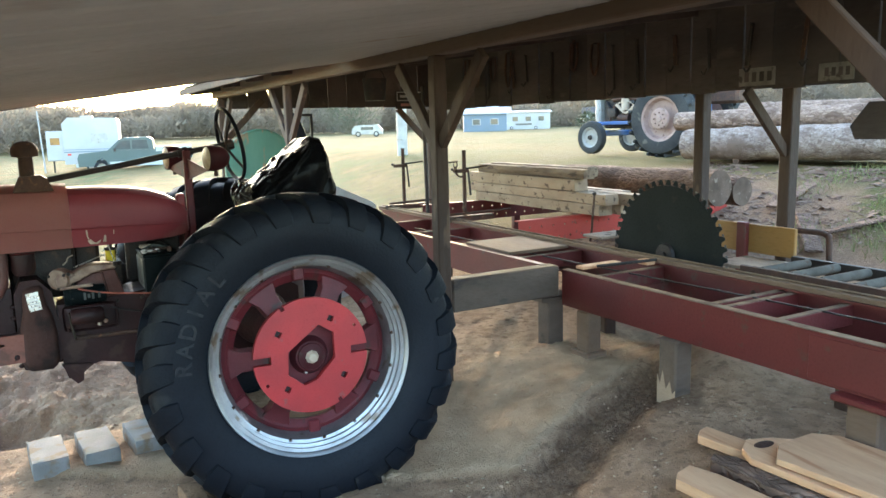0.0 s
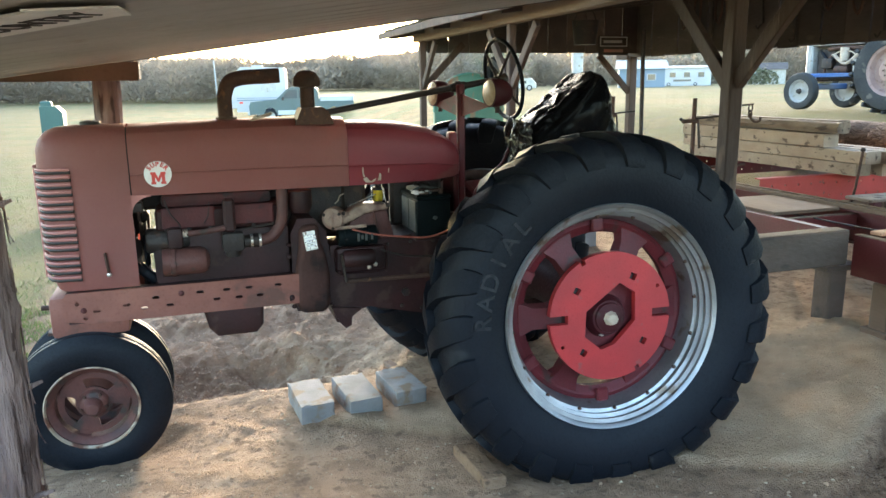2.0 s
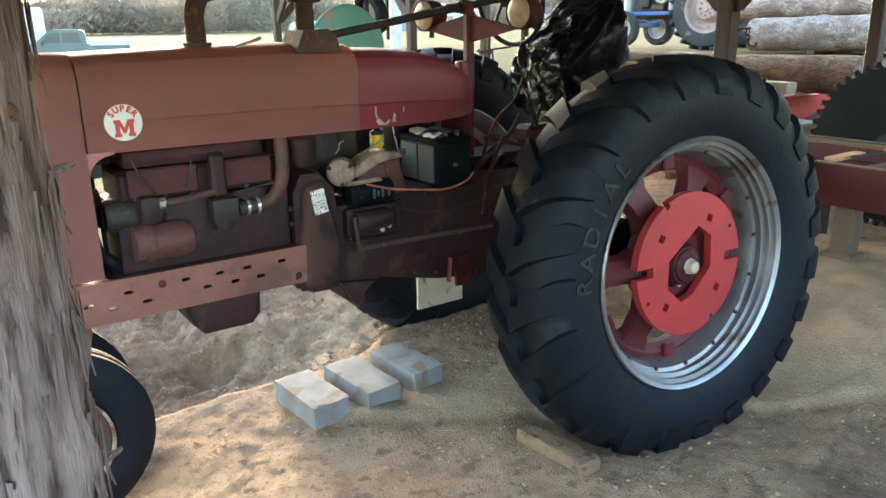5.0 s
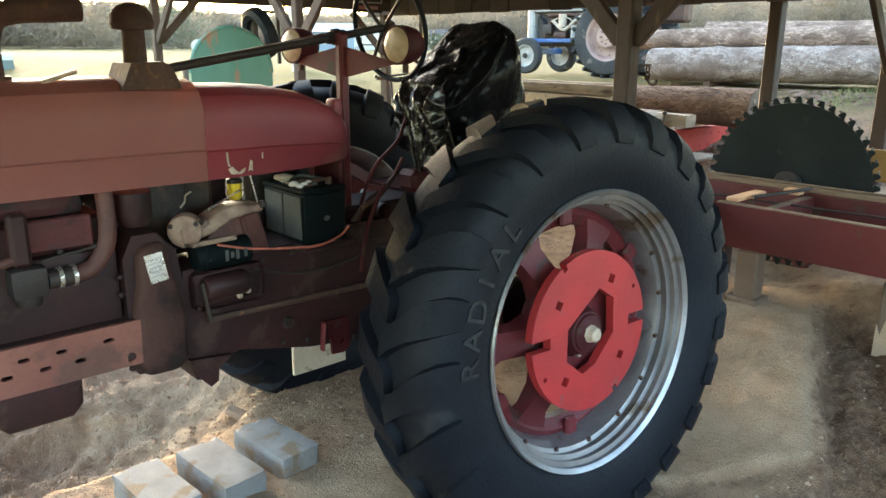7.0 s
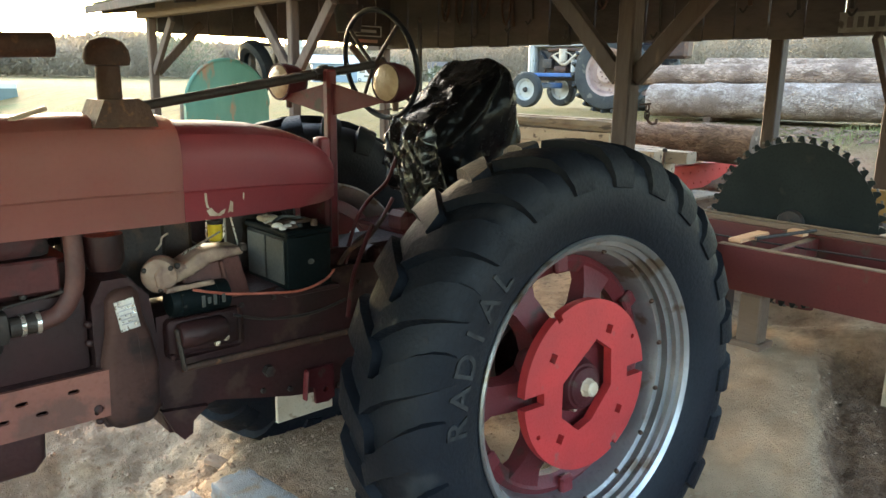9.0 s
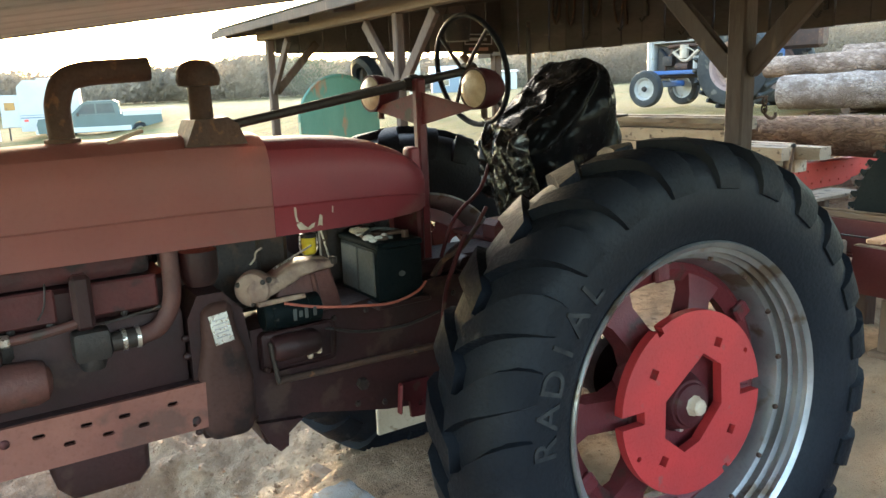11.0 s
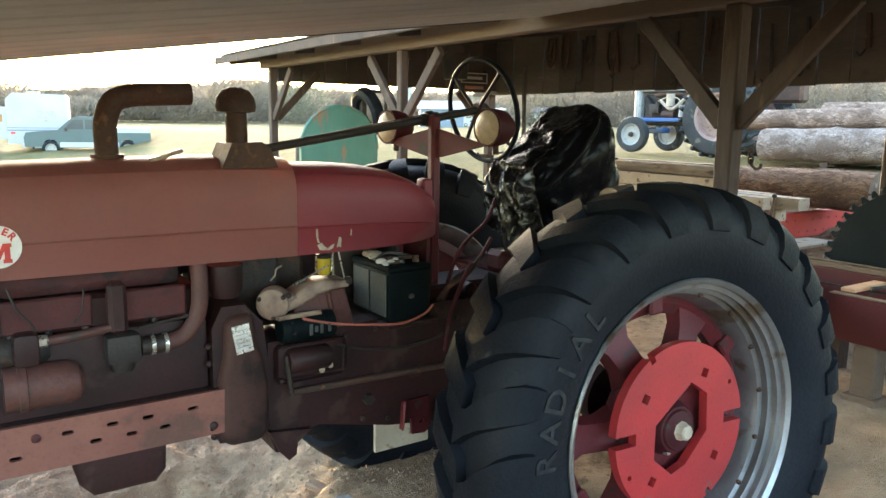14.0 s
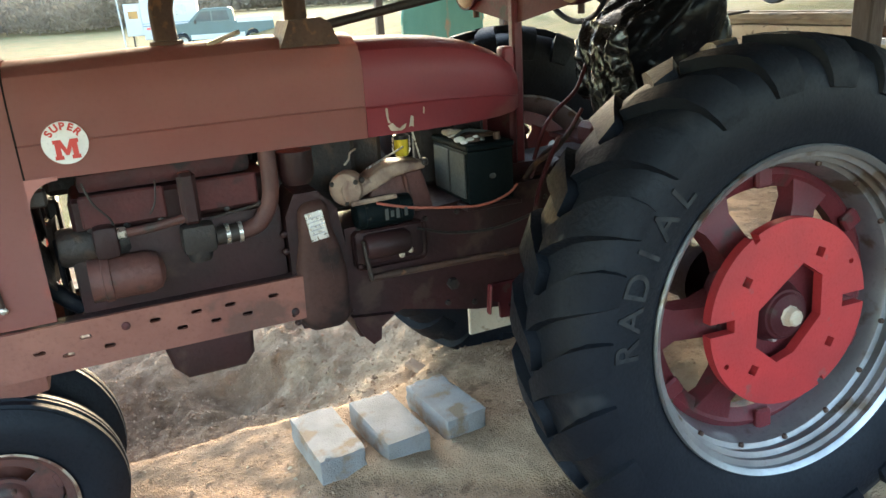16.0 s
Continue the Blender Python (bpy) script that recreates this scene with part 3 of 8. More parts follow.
def soup(name, label, category, material, items, kind="stuff"):
    """One mesh out of many small closed wedges or blades: items are lists of (verts, faces)."""
    V, F = [], []
    for vs, fs in items:
        o = len(V)
        V += vs
        F += [tuple(o + i for i in f) for f in fs]
    me = bpy.data.meshes.new(name)
    me.from_pydata(V, [], F)
    me.materials.append(material)
    return tagged(new(name, me), label, category, kind=kind)


# low unseen board fence, added behind the camera to cut low sky light
def sky_block_fence():
    f = thing("wall_south", (-1, -7.6, 0), "unseen board fence added to block low southern sky light", "fence", kind="structure")
    for i in range(60):
        x = -13 + i * 0.4
        part("board", box(x, x + 0.385, -7.62, -7.58, land(x, -7.6) - 0.1, 2.15 + 0.03 * math.sin(i * 1.7), 0.004), wood_leg, f)
    for z in (0.7, 1.8):
        part("stringer", box(-13, 11, -7.70, -7.622, z, z + 0.1, 0.004), wood_leg, f)


sky_block_fence()


# ---- sawmill shed: posts, beams, dark boards under the eave, tin roof ----
LOW, TOP = 2.27, 2.42
shed = thing("sawmill_shed", (2.8, 2.5, 0), "open weathered timber pole shed with dark boarded eaves", "shed")


def post(x, y, top, w=0.11, foot=None, material=None, braces=((0, 1), (0, -1)), name="post", parent=None, reach=0.55):
    z0 = height(x, y) - 0.08 if foot is None else foot
    p = part(name, box(x - w / 2, x + w / 2, y - w / 2, y + w / 2, z0, top, 0.008), material or wood_grey, parent or shed)
    for dx, dy in braces:
        b = beam((x + dx * 0.04, y + dy * 0.04, top - reach), (x + dx * reach, y + dy * reach, top - 0.03), 0.045, 0.085, 0.005)
        part("brace", b, material or wood_grey, p)
    return p


post(1.17, 0.78, LOW, 0.090)
post(1.17, 3.85, LOW, 0.072)
hk = thing("chain_hook", (1.24, 0.76, 1.58), "short rusty chain with a hook hanging on the post", "hook")
part("nail", rod((1.20, 0.72, 1.60), (1.26, 0.70, 1.605), 0.005, 6), rust_dark, hk)
for k in range(2):
    mk = Matrix.Translation((1.245, 0.705, 1.585 - 0.034 * k)) @ Matrix.Rotation(radians(90 * (k % 2)), 4, 'Z') @ Matrix.Rotation(radians(90), 4, 'X') @ Matrix.Diagonal((0.65, 1, 1, 1))
    part("link", lathe([(0.020 + 0.005 * math.cos(q * math.pi / 3), 0.005 * math.sin(q * math.pi / 3)) for q in range(6)], mk, 16, closed=True), rust_dark, hk)
part("hook", tube(arc([(1.245, 0.705, 1.555), (1.25, 0.70, 1.525), (1.27, 0.69, 1.508), (1.295, 0.685, 1.514), (1.30, 0.685, 1.532)]), 0.007, 8), rust_dark, hk)
post(1.17, 6.68, LOW, 0.08, braces=((0, -1), (1, 0)))
post(1.17, -2.34, LOW, braces=((0, 1), (1, 0)))
post(4.45, 0.65, 2.08, material=wood_grey, braces=((-1, 0),))
post(4.45, 1.58, 2.08, material=wood_grey, braces=())
post(4.42, 6.95, 2.14, material=wood_grey, braces=((-1, 0),))
post(4.45, -2.3, 2.08, material=wood_beam)
part("beam", box(1.12, 1.22, -2.4, 6.95, LOW, TOP - 0.01, 0.008), wood_beam, shed, "long tan eave beam on the posts")
part("beam", box(4.40, 4.50, -2.5, 7.2, 2.08, 2.22, 0.008), wood_dark, shed)
part("beam", box(1.24, 4.38, 6.80, 6.90, 2.15, 2.30, 0.008), wood_dark, shed)
for i in range(33):
    y = -2.48 + i * 0.295
    part("eave_board", box(4.335 + 0.01 * (i % 2), 4.375, y, y + 0.285, 2.075 + 0.012 * math.sin(i * 2.3), 2.86, 0.004), wood_dark, shed)
for i in range(11):
    x = 1.26 + i * 0.285
    part("eave_board", box(x, x + 0.275, 6.73, 6.765, 2.13 + 0.01 * math.sin(i * 3.1), 2.42 + 0.125 * i * 0.285, 0.004), wood_dark, shed)


def tin(x0, x1, y0, y1, z0, slope, name, material, parent, step=0.19):
    """A ribbed roof sheet that climbs along x; ribs run up the slope."""
    bm = bmesh.new()
    rows = []
    n = int((y1 - y0) / step)
    prof = []
    for k in range(n + 1):
        y = y0 + k * (y1 - y0) / n
        prof += [(y, 0.0), (y + 0.022, 0.004), (y + 0.044, 0.004), (y + 0.066, 0.0)] if k < n else [(y, 0.0)]
    for x in np.linspace(x0, x1, 7):
        rows.append([bm.verts.new((x, y, z0 + slope * (x - x0) + dz)) for y, dz in prof])
    for a, b in zip(rows, rows[1:]):
        for k in range(len(prof) - 1):
            bm.faces.new((a[k], a[k + 1], b[k + 1], b[k]))
    r = bmesh.ops.extrude_face_region(bm, geom=bm.faces[:])
    bmesh.ops.translate(bm, verts=[v for v in r["geom"] if isinstance(v, bmesh.types.BMVert)], vec=(0, 0, 0.006))
    return part(name, bm, material, parent, soft=None)


tin(0.84, 4.85, -2.6, 7.75, 2.44, 0.125, "roof_sheet", tin_under, shed)
for i in range(11):
    y = -2.3 + i * 0.97
    part("rafter", beam((0.92, y, 2.385), (4.33, y, 2.812), 0.045, 0.11), wood_dark, shed)
part("rail_board", plate([(-2.3, 1.65), (0.045, 1.65), (0.09, 1.75), (-0.05, 1.93), (-2.3, 1.93)], [], 0.03, Matrix.Translation((4.39, 0, 0)) @ Matrix.Rotation(radians(90), 4, 'Z') @ Matrix.Rotation(radians(90), 4, 'X')), wood_dark, shed, "dark plank with a pointed end", None)
part("fascia", beam((0.86, 2.25, 2.385), (0.86, 7.72, 2.385), 0.025, 0.085), wood_grey, shed)

# lean-to over the tractor: low tin roof that climbs towards the sawmill shed
lean = thing("lean_to", (-0.6, 0, 0), "low tin-roofed lean-to on rough cedar posts beside the sawmill", "shed")
RA, RS = 2.185, 0.144


def roof_z(x):
    return RA + RS * x


tin(-2.85, 1.12, -2.35, 2.12, roof_z(-2.85), RS, "roof_sheet", tin_under, lean, 0.23)
part("rake_board", beam((-2.6, 2.135, roof_z(-2.6) + 0.02), (0.82, 2.135, roof_z(0.82) + 0.02), 0.022, 0.05), wood_dark, lean)
part("eave_beam", plate([(-2.72, 1.776), (-1.968, 1.776), (-1.962, 1.880), (-2.10, 1.872), (-2.72, 1.784)], [], 0.12, side(0, 1.92, 0)), wood_beam, lean, "tapered beam under the roof with pale sawn end", None)
part("beam_end", box(-1.966, -1.960, 1.803, 1.917, 1.779, 1.877, 0.002), wood_pale, lean, "pale sawn beam end")


def rough_log(p0, p1, r0, r1, material, name, parent, knots=6, label="", ends=None, n=22, lump=0.08, seed=1, fibre=0.0):
    """A round log: uneven section, knots, and cut ends."""
    p0, p1 = Vector(p0), Vector(p1)
    d = (p1 - p0).normalized()
    a = d.orthogonal().normalized()
    b = d.cross(a)
    L = (p1 - p0).length
    k = max(8, int(L / (0.09 if not fibre else 0.035)))
    bm = bmesh.new()
    rnd = random.Random(seed)
    kn = [(rnd.uniform(0.05, 0.95), rnd.uniform(0, 6.28)) for _ in range(knots)]
    rings = []
    for i in range(k + 1):
        u = i / k
        row = []
        for j in range(n):
            t = j * 2 * math.pi / n
            q = Vector((math.cos(t), math.sin(t), u * L * 0.9 + seed * 7))
            r = (r0 + (r1 - r0) * u) * (1 + lump * noise.noise(q * 1.3) + 0.5 * lump * noise.noise(q * 5))
            if fibre:
                f = Vector((4.2 * math.cos(t), 4.2 * math.sin(t), u * L * 1.6 + seed))
                r -= fibre * (abs(noise.noise(f)) + 0.6 * abs(noise.noise(f * 2.3)) + 0.5 * smooth(noise.noise(Vector((2 * math.cos(t), 2 * math.sin(t), u * L * 6))), 0.1, 0.2))
            for ku, ka in kn:
                dd = ((u - ku) * L / 0.06) ** 2 + (math.remainder(t - ka, 2 * math.pi) * r0 / 0.05) ** 2
                r += 0.022 * math.exp(-dd)
            bend = 0.02 * L * 0.3 * math.sin(u * 3 + seed)
            row.append(bm.verts.new(p0 + d * (u * L) + a * (r * math.cos(t) + bend) + b * r * math.sin(t)))
        rings.append(row)
    for q, s in zip(rings, rings[1:]):
        for j in range(n):
            bm.faces.new((q[j], q[(j + 1) % n], s[(j + 1) % n], s[j]))
    e = bmesh.new()
    if ends is None:
        bm.faces.new(rings[0][::-1])
        bm.faces.new(rings[-1])
        e.free()
        return part(name, bm, material, parent, label, 50)
    e.free()
    caps = (([v.co.copy() for v in rings[0]], -1), ([v.co.copy() for v in rings[-1]], 1))
    ob = part(name, bm, material, parent, label, 50)
    for row, sgn in caps:
        e = bmesh.new()
        c = e.verts.new(sum(row, Vector()) / n + d * sgn * 0.004)
        vs = [e.verts.new(v + d * sgn * 0.002) for v in row]
        for j in range(n):
            e.faces.new((c, vs[j], vs[(j + 1) % n]))
        part("cut_end", e, ends, ob, "", 50)
    return ob


rough_log((-2.345, -0.30, -0.12), (-2.335, -0.28, roof_z(-2.335) - 0.012), 0.098, 0.078, cedar, "cedar_post", lean, 12, "rough peeled cedar log post", n=56, lump=0.10, seed=3, fibre=0.016)
rough_log((-2.165, 1.86, -0.1), (-2.15, 1.86, 1.775), 0.084, 0.076, cedar, "cedar_post", lean, 6, n=40, lump=0.06, seed=5, fibre=0.012)

knot_wood = mat("reddish_knot", (0.17, 0.085, 0.055), (0.10, 0.052, 0.036), 0.85, 0, 40, 120, 0.3)
# stubs of cut branches and reddish knots on the near cedar post
for z, a, L in ((0.98, 185, 0.055), (1.18, 200, 0.035), (0.52, 200, 0.07), (0.45, 340, 0.05), (0.80, 5, 0.04), (0.62, 175, 0.05), (1.38, 350, 0.03), (0.35, 215, 0.06)):
    d = Vector((math.cos(radians(a)), math.sin(radians(a)), 0.35))
    part("branch_stub", rod(Vector((-2.342, -0.292, z)) + d * 0.06, Vector((-2.342, -0.292, z)) + d * (0.085 + L), 0.013, 7, r2=0.005), cedar, lean)
for z, a in ((1.52, 275),):
    d = Vector((math.cos(radians(a)), math.sin(radians(a)), 0))
    part("knot", ball(Vector((-2.340, -0.288, z)) + d * 0.066, 0.030, 0.022, 0.017, u=12, v=8), knot_wood, lean, "reddish knot in the bark")

def bark_strips():
    """Thin loose strips of bark that stand off the near post."""
    rnd = random.Random(31)
    V, F = [], []
    for _ in range(240):
        a, z, L, w = rnd.uniform(0, 6.283), rnd.uniform(-0.02, 1.74), rnd.uniform(0.04, 0.19), rnd.uniform(0.003, 0.011)
        r0 = (0.100 - 0.020 * z / 1.85) * rnd.uniform(0.90, 0.97)
        lift, drift = rnd.uniform(0.004, 0.020) * (rnd.random() ** 2 + 0.15), rnd.uniform(-0.10, 0.10)
        o = len(V)
        for k in range(6):
            u = k / 5
            r, b, ww = r0 + lift * (2 * u - 1) ** 2 * (u > 0.5) + 0.004, a + drift * u, w * (1 - 0.75 * u)
            for sgn, dr in ((-1, 0.0), (0, 0.003), (1, 0.0)):
                t = b + sgn * ww / r0
                V.append((-2.342 + (r + dr) * math.cos(t), -0.292 + (r + dr) * math.sin(t), z - L * u))
        for k in range(5):
            i = o + 3 * k
            F += [(i, i + 1, i + 4, i + 3), (i + 1, i + 2, i + 5, i + 4)]
    me = bpy.data.meshes.new("loose_bark")
    me.from_pydata(V, [], F)
    me.materials.append(cedar)
    me.shade_smooth()
    tagged(hang(new("loose_bark", me), lean), "shaggy loose strips of grey-brown bark", kind="stuff")


bark_strips()

# ---- sawmill ----
mill = thing("sawmill", (2.6, 0.5, 0.2), "dark red steel sawmill track frame on short timber legs", "sawmill")


def channel(y0, y1, x, z0, z1, face, depth=0.06, t=0.012, material=None, name="rail_beam", parent=None, label=""):
    """A steel channel along y: web on the side of face (-1 or 1), two flanges."""
    f = -face
    sec = [(x, z0), (x + f * depth, z0), (x + f * depth, z0 + t), (x + f * t, z0 + t), (x + f * t, z1 - t), (x + f * depth, z1 - t), (x + f * depth, z1), (x, z1)]
    bm = bmesh.new()
    a, b = [bm.verts.new((u, y0, v)) for u, v in sec], [bm.verts.new((u, y1, v)) for u, v in sec]
    for k in range(8):
        bm.faces.new((a[k], a[(k + 1) % 8], b[(k + 1) % 8], b[k]))
    bm.faces.new(a[::-1])
    bm.faces.new(b)
    return part(name, bm, material or mill_red, parent or mill, label)


a = channel(-3.2, 0.74, 2.13, 0.535, 0.79, -1)
part("worn_edge", box(2.128, 2.19, -3.2, 0.74, 0.7925, 0.796, 0.001), steel_edge, a, "bare worn steel flange")
for y in (-1.30, -1.42, -1.54):
    for z in (0.60, 0.72):
        part("rivet", ball((2.126, y, z), 0.006, 0.012, 0.012, u=8, v=6), rust_dark, a)
part("splice_plate", box(2.118, 2.128, -1.64, -1.22, 0.55, 0.775, 0.003), mill_red, a)
channel(0.90, 4.4, 2.13, 0.56, 0.79, -1)
b = channel(-3.2, 5.4, 2.86, 0.56, 0.80, 1)
part("track_cap", box(2.80, 2.90, -3.2, 5.4, 0.803, 0.835, 0.004), wood_beam, b, "oil-stained wooden track strip")
part("track_rail", beam((2.85, -3.2, 0.842), (2.85, 5.4, 0.842), 0.02, 0.014), steel_edge, b)
for y in (0.47, -0.53, -0.62, -0.97, -1.9, -2.5, 1.4, 2.3, 3.2, 4.1):
    c = part("cross_member", box(2.145, 2.84, y - 0.022, y + 0.022, 0.66, 0.775, 0.003), mill_red, mill)
    part("worn_edge", box(2.15, 2.83, y - 0.022, y + 0.022, 0.777, 0.781, 0.001), steel_edge, c)
part("tension_cable", tube(arc([(2.3, 3.4, 0.80), (2.45, 1.2, 0.77), (2.55, -0.6, 0.775), (2.6, -2.9, 0.79)]), 0.006, 6), iron_dark, mill)
part("bolt_head", ball((2.84, -0.32, 0.72), 0.012, 0.02, 0.02, u=8, v=6), rust_dark, mill)
part("bolt_head", ball((2.84, -0.42, 0.72), 0.012, 0.02, 0.02, u=8, v=6), rust_dark, mill)
part("deck_board", box(2.2, 2.8, 1.5, 2.2, 0.784, 0.81, 0.004), wood_beam, mill)
part("wedge", box(2.72, 2.80, 0.50, 0.60, 0.79, 0.825, 0.004), wood_fresh, mill)
part("lever_bar", rod((2.35, 0.62, 0.81), (2.75, 0.44, 0.84), 0.011), iron_dark, mill)
part("offcut", box(2.25, 2.62, 0.66, 0.74, 0.785, 0.81, 0.006), wood_fresh, mill)


def leg(x0, x1, y0, y1, top, material, label="", pad=False):
    z0 = height((x0 + x1) / 2, (y0 + y1) / 2) - 0.05
    p = part("leg", box(x0, x1, y0, y1, z0, top, 0.01), material, mill, label)
    if pad:
        part("foot_pad", box(x0 - 0.03, x1 + 0.03, y0 - 0.03, y1 + 0.03, z0, z0 + 0.09, 0.008), material, p)
    return p


leg(2.10, 2.24, 0.86, 1.00, 0.545, wood_leg)
part("cap_block", box(2.0, 2.3, 0.80, 1.02, 0.546, 0.58, 0.006), wood_leg, mill)
leg(2.12, 2.24, 0.44, 0.57, 0.532, wood_beam, pad=True)
lg = leg(2.10, 2.24, -0.38, -0.24, 0.532, wood_leg, "short timber leg with splintered pale foot")
part("splinter_patch", plate([(-0.072, 0.12), (-0.072, 0.30), (-0.05, 0.24), (-0.03, 0.33), (0.0, 0.22), (0.03, 0.28), (0.05, 0.2), (0.072, 0.23), (0.072, 0.12)], [], 0.003, Matrix.Translation((2.0985, -0.31, 0)) @ Matrix.Rotation(radians(-90), 4, 'Z') @ Matrix.Rotation(radians(90), 4, 'X')), wood_pale, lg, "bare pale splintered wood", None)
leg(2.10, 2.26, -1.60, -1.44, 0.532, wood_beam)
part("cap_block", box(2.06, 2.28, -1.66, -1.38, 0.50, 0.533, 0.006), mill_red, mill)
leg(2.72, 2.84, 0.95, 1.07, 0.557, wood_grey)
leg(2.72, 2.84, -1.1, -0.98, 0.557, wood_grey)
leg(2.74, 2.86, 3.6, 3.72, 0.557, wood_grey)
tagged(part("cross_timber", box(1.24, 2.125, 0.765, 0.885, 0.595, 0.82, 0.01), wood_leg), "grey squared timber laid between post and mill frame", "timber")

# headblocks with upright screws
for x, y in ((3.05, 5.15), (3.0, 3.55)):
    hb = thing("headblock", (x, y, 0.8), "rusty carriage headblock with upright clamp post", "clamp", "headblocks of the mill carriage")
    part("base", box(x - 0.25, x + 0.35, y - 0.05, y + 0.05, 0.80, 0.86, 0.006), rust_dark, hb)
    part("upright", rod((x, y, 0.845), (x, y, 1.57), 0.022, 10), rust_dark, hb)
    part("dog", box(x - 0.13, x + 0.05, y - 0.025, y + 0.025, 1.33, 1.37, 0.006), rust_dark, hb)
    part("handle", rod((x + 0.05, y, 1.35), (x + 0.07, y - 0.01, 1.08), 0.012, 8), iron_dark, hb)
    part("knob", ball((x - 0.15, y, 1.37), 0.018, 0.018, 0.018, u=8, v=6), iron_dark, hb)
    part("screw", rod((x, y, 1.37), (x + 0.20, y - 0.16, 1.40), 0.010, 8), iron_dark, hb)
    part("side_arm", rod((x - 0.2, y + 0.03, 0.875), (x + 0.4, y - 0.3, 0.93), 0.014, 8), rust_dark, hb)
tagged(part("pole", rod((3.10, 4.6, 0.4), (3.08, 4.62, 2.3), 0.024, 10), iron_dark), "thin dark steel pole standing in the mill", "pole")


# circular saw: toothed blade on an arbor
def saw():
    ob = thing("circular_saw", (3.2, 0.785, 0.3), "large dark steel circular saw blade with hooked teeth", "saw")
    pts = []
    teeth = 46
    R = 0.588
    for k in range(teeth):
        a = k * 2 * math.pi / teeth
        s = 2 * math.pi / teeth
        for f, r in ((0.0, R - 0.036), (0.16, R - 0.030), (0.30, R + 0.004), (0.52, R + 0.006), (0.66, R - 0.006), (0.80, R - 0.034)):
            pts.append((r * math.cos(a - f * s), r * math.sin(a - f * s)))
    pts = pts[::-1]
    m = Matrix.Translation((3.2, 0.785, 0.780)) @ Matrix.Rotation(radians(90), 4, 'Z') @ Matrix.Rotation(radians(90), 4, 'X')
    part("blade", plate(pts, [ring(0, 0, 0.03, 12)], 0.007, m), blade_steel, ob, "", None)
    tip = mesh_of("tooth_tip", box(-0.011, 0.011, -0.007, 0.007, -0.005, 0.005, 0.002), roller_steel, None)
    for k in range(teeth):
        a = (k + 0.5) * 2 * math.pi / teeth
        piece("tooth_tip", tip, ob, m @ Matrix.Rotation(a - 0.41 * 2 * math.pi / teeth + 0.02, 4, 'Z') @ Matrix.Translation((R - 0.004, 0, 0.0035)) @ Matrix.Rotation(radians(90), 4, 'Z'))
    part("collar", lathe([(0, -0.03), (0.085, -0.03), (0.095, -0.012), (0.095, -0.001)], m, 24), iron_dark, ob)
    part("arbor", rod((3.15, 0.785, 0.780), (3.62, 0.785, 0.780), 0.028), iron_dark, ob)
    part("bearing", box(3.42, 3.56, 0.69, 0.88, 0.64, 0.86, 0.02), mill_red, ob)
    part("pedestal", box(3.40, 3.58, 0.65, 0.92, 0.10, 0.639, 0.01), mill_red, ob)


saw()

guard = thing("board_guard", (4.0, 0.6, 0.4), "yellow-painted plank guard on red steel uprights", "guard")
part("plank", box(3.985, 4.02, 0.22, 1.62, 0.74, 0.975, 0.006), yellow_board, guard)
for y in (0.68, 1.5):
    part("upright", box(3.93, 3.98, y - 0.045, y + 0.045, 0.25, 0.99, 0.005), mill_red, guard)
part("shelf", box(3.34, 4.02, 1.72, 1.98, 0.775, 0.80, 0.005), wood_pale, guard)
part("shelf_leg", box(3.64, 3.71, 1.80, 1.87, height(3.67, 1.83) - 0.05, 0.774, 0.006), wood_leg, guard)
part("shelf", box(3.5, 3.92, 0.05, 0.60, 0.70, 0.725, 0.004), wood_pale, guard)

conv = thing("roller_conveyor", (3.5, -0.9, 0.3), "roller conveyor with grey steel rollers in a dark frame", "conveyor")
for x in (3.24, 3.80):
    part("side_rail", box(x - 0.02, x + 0.02, -3.0, 0.1, 0.70, 0.80, 0.004), rust_dark if x < 3.5 else iron_dark, conv)
for y0 in (0.0, -1.5, -2.9):
    for x in (3.24, 3.80):
        part("leg", box(x - 0.025, x + 0.025, y0 - 0.025, y0 + 0.025, height(x, y0) - 0.05, 0.699, 0.004), iron_dark, conv)
for i in range(13):
    y = -0.05 - i * 0.225
    part("roller", rod((3.27, y, 0.77), (3.77, y, 0.77), 0.032, 14), roller_steel, conv)
tagged(part("bent_pipe", tube(arc([(4.38, 0.50, 0.90), (4.40, 0.30, 0.90), (4.40, 0.24, 0.885), (4.40, 0.21, 0.84), (4.40, 0.20, 0.45)]), 0.024, 12), rust_dark), "bent rusty steel pipe rail", "pipe")

# log deck: perforated red channels on legs, with timbers and logs on top
deck = thing("log_deck", (4.4, 3.8, 0.3), "bright red perforated steel log deck", "deck")
for y, x0, x1, mm in ((2.75, 3.15, 6.2, mill_bright), (4.85, 3.15, 6.2, mill_red)):
    L = x1 - x0
    holes = [ring(0.06 + k * 0.075, 0.055 + 0.12 * (k % 2), 0.012, 8) for k in range(int((L - 0.1) / 0.075))]
    d = part("perforated_channel", plate([(0, 0), (L, 0), (L, 0.25), (0, 0.25)], holes, 0.01, side(x0, y, 0.61)), mm, deck, "", None)
    for z in (0.61, 0.85):
        part("flange", box(x0, x1, y + 0.002, y + 0.07, z, z + 0.01, 0.002), mm, d)
    for x in (3.4, 4.6, 6.0):
        part("leg", box(x - 0.05, x + 0.05, y + 0.01, y + 0.08, height(x, y) - 0.05, 0.608, 0.005), mill_red, deck)
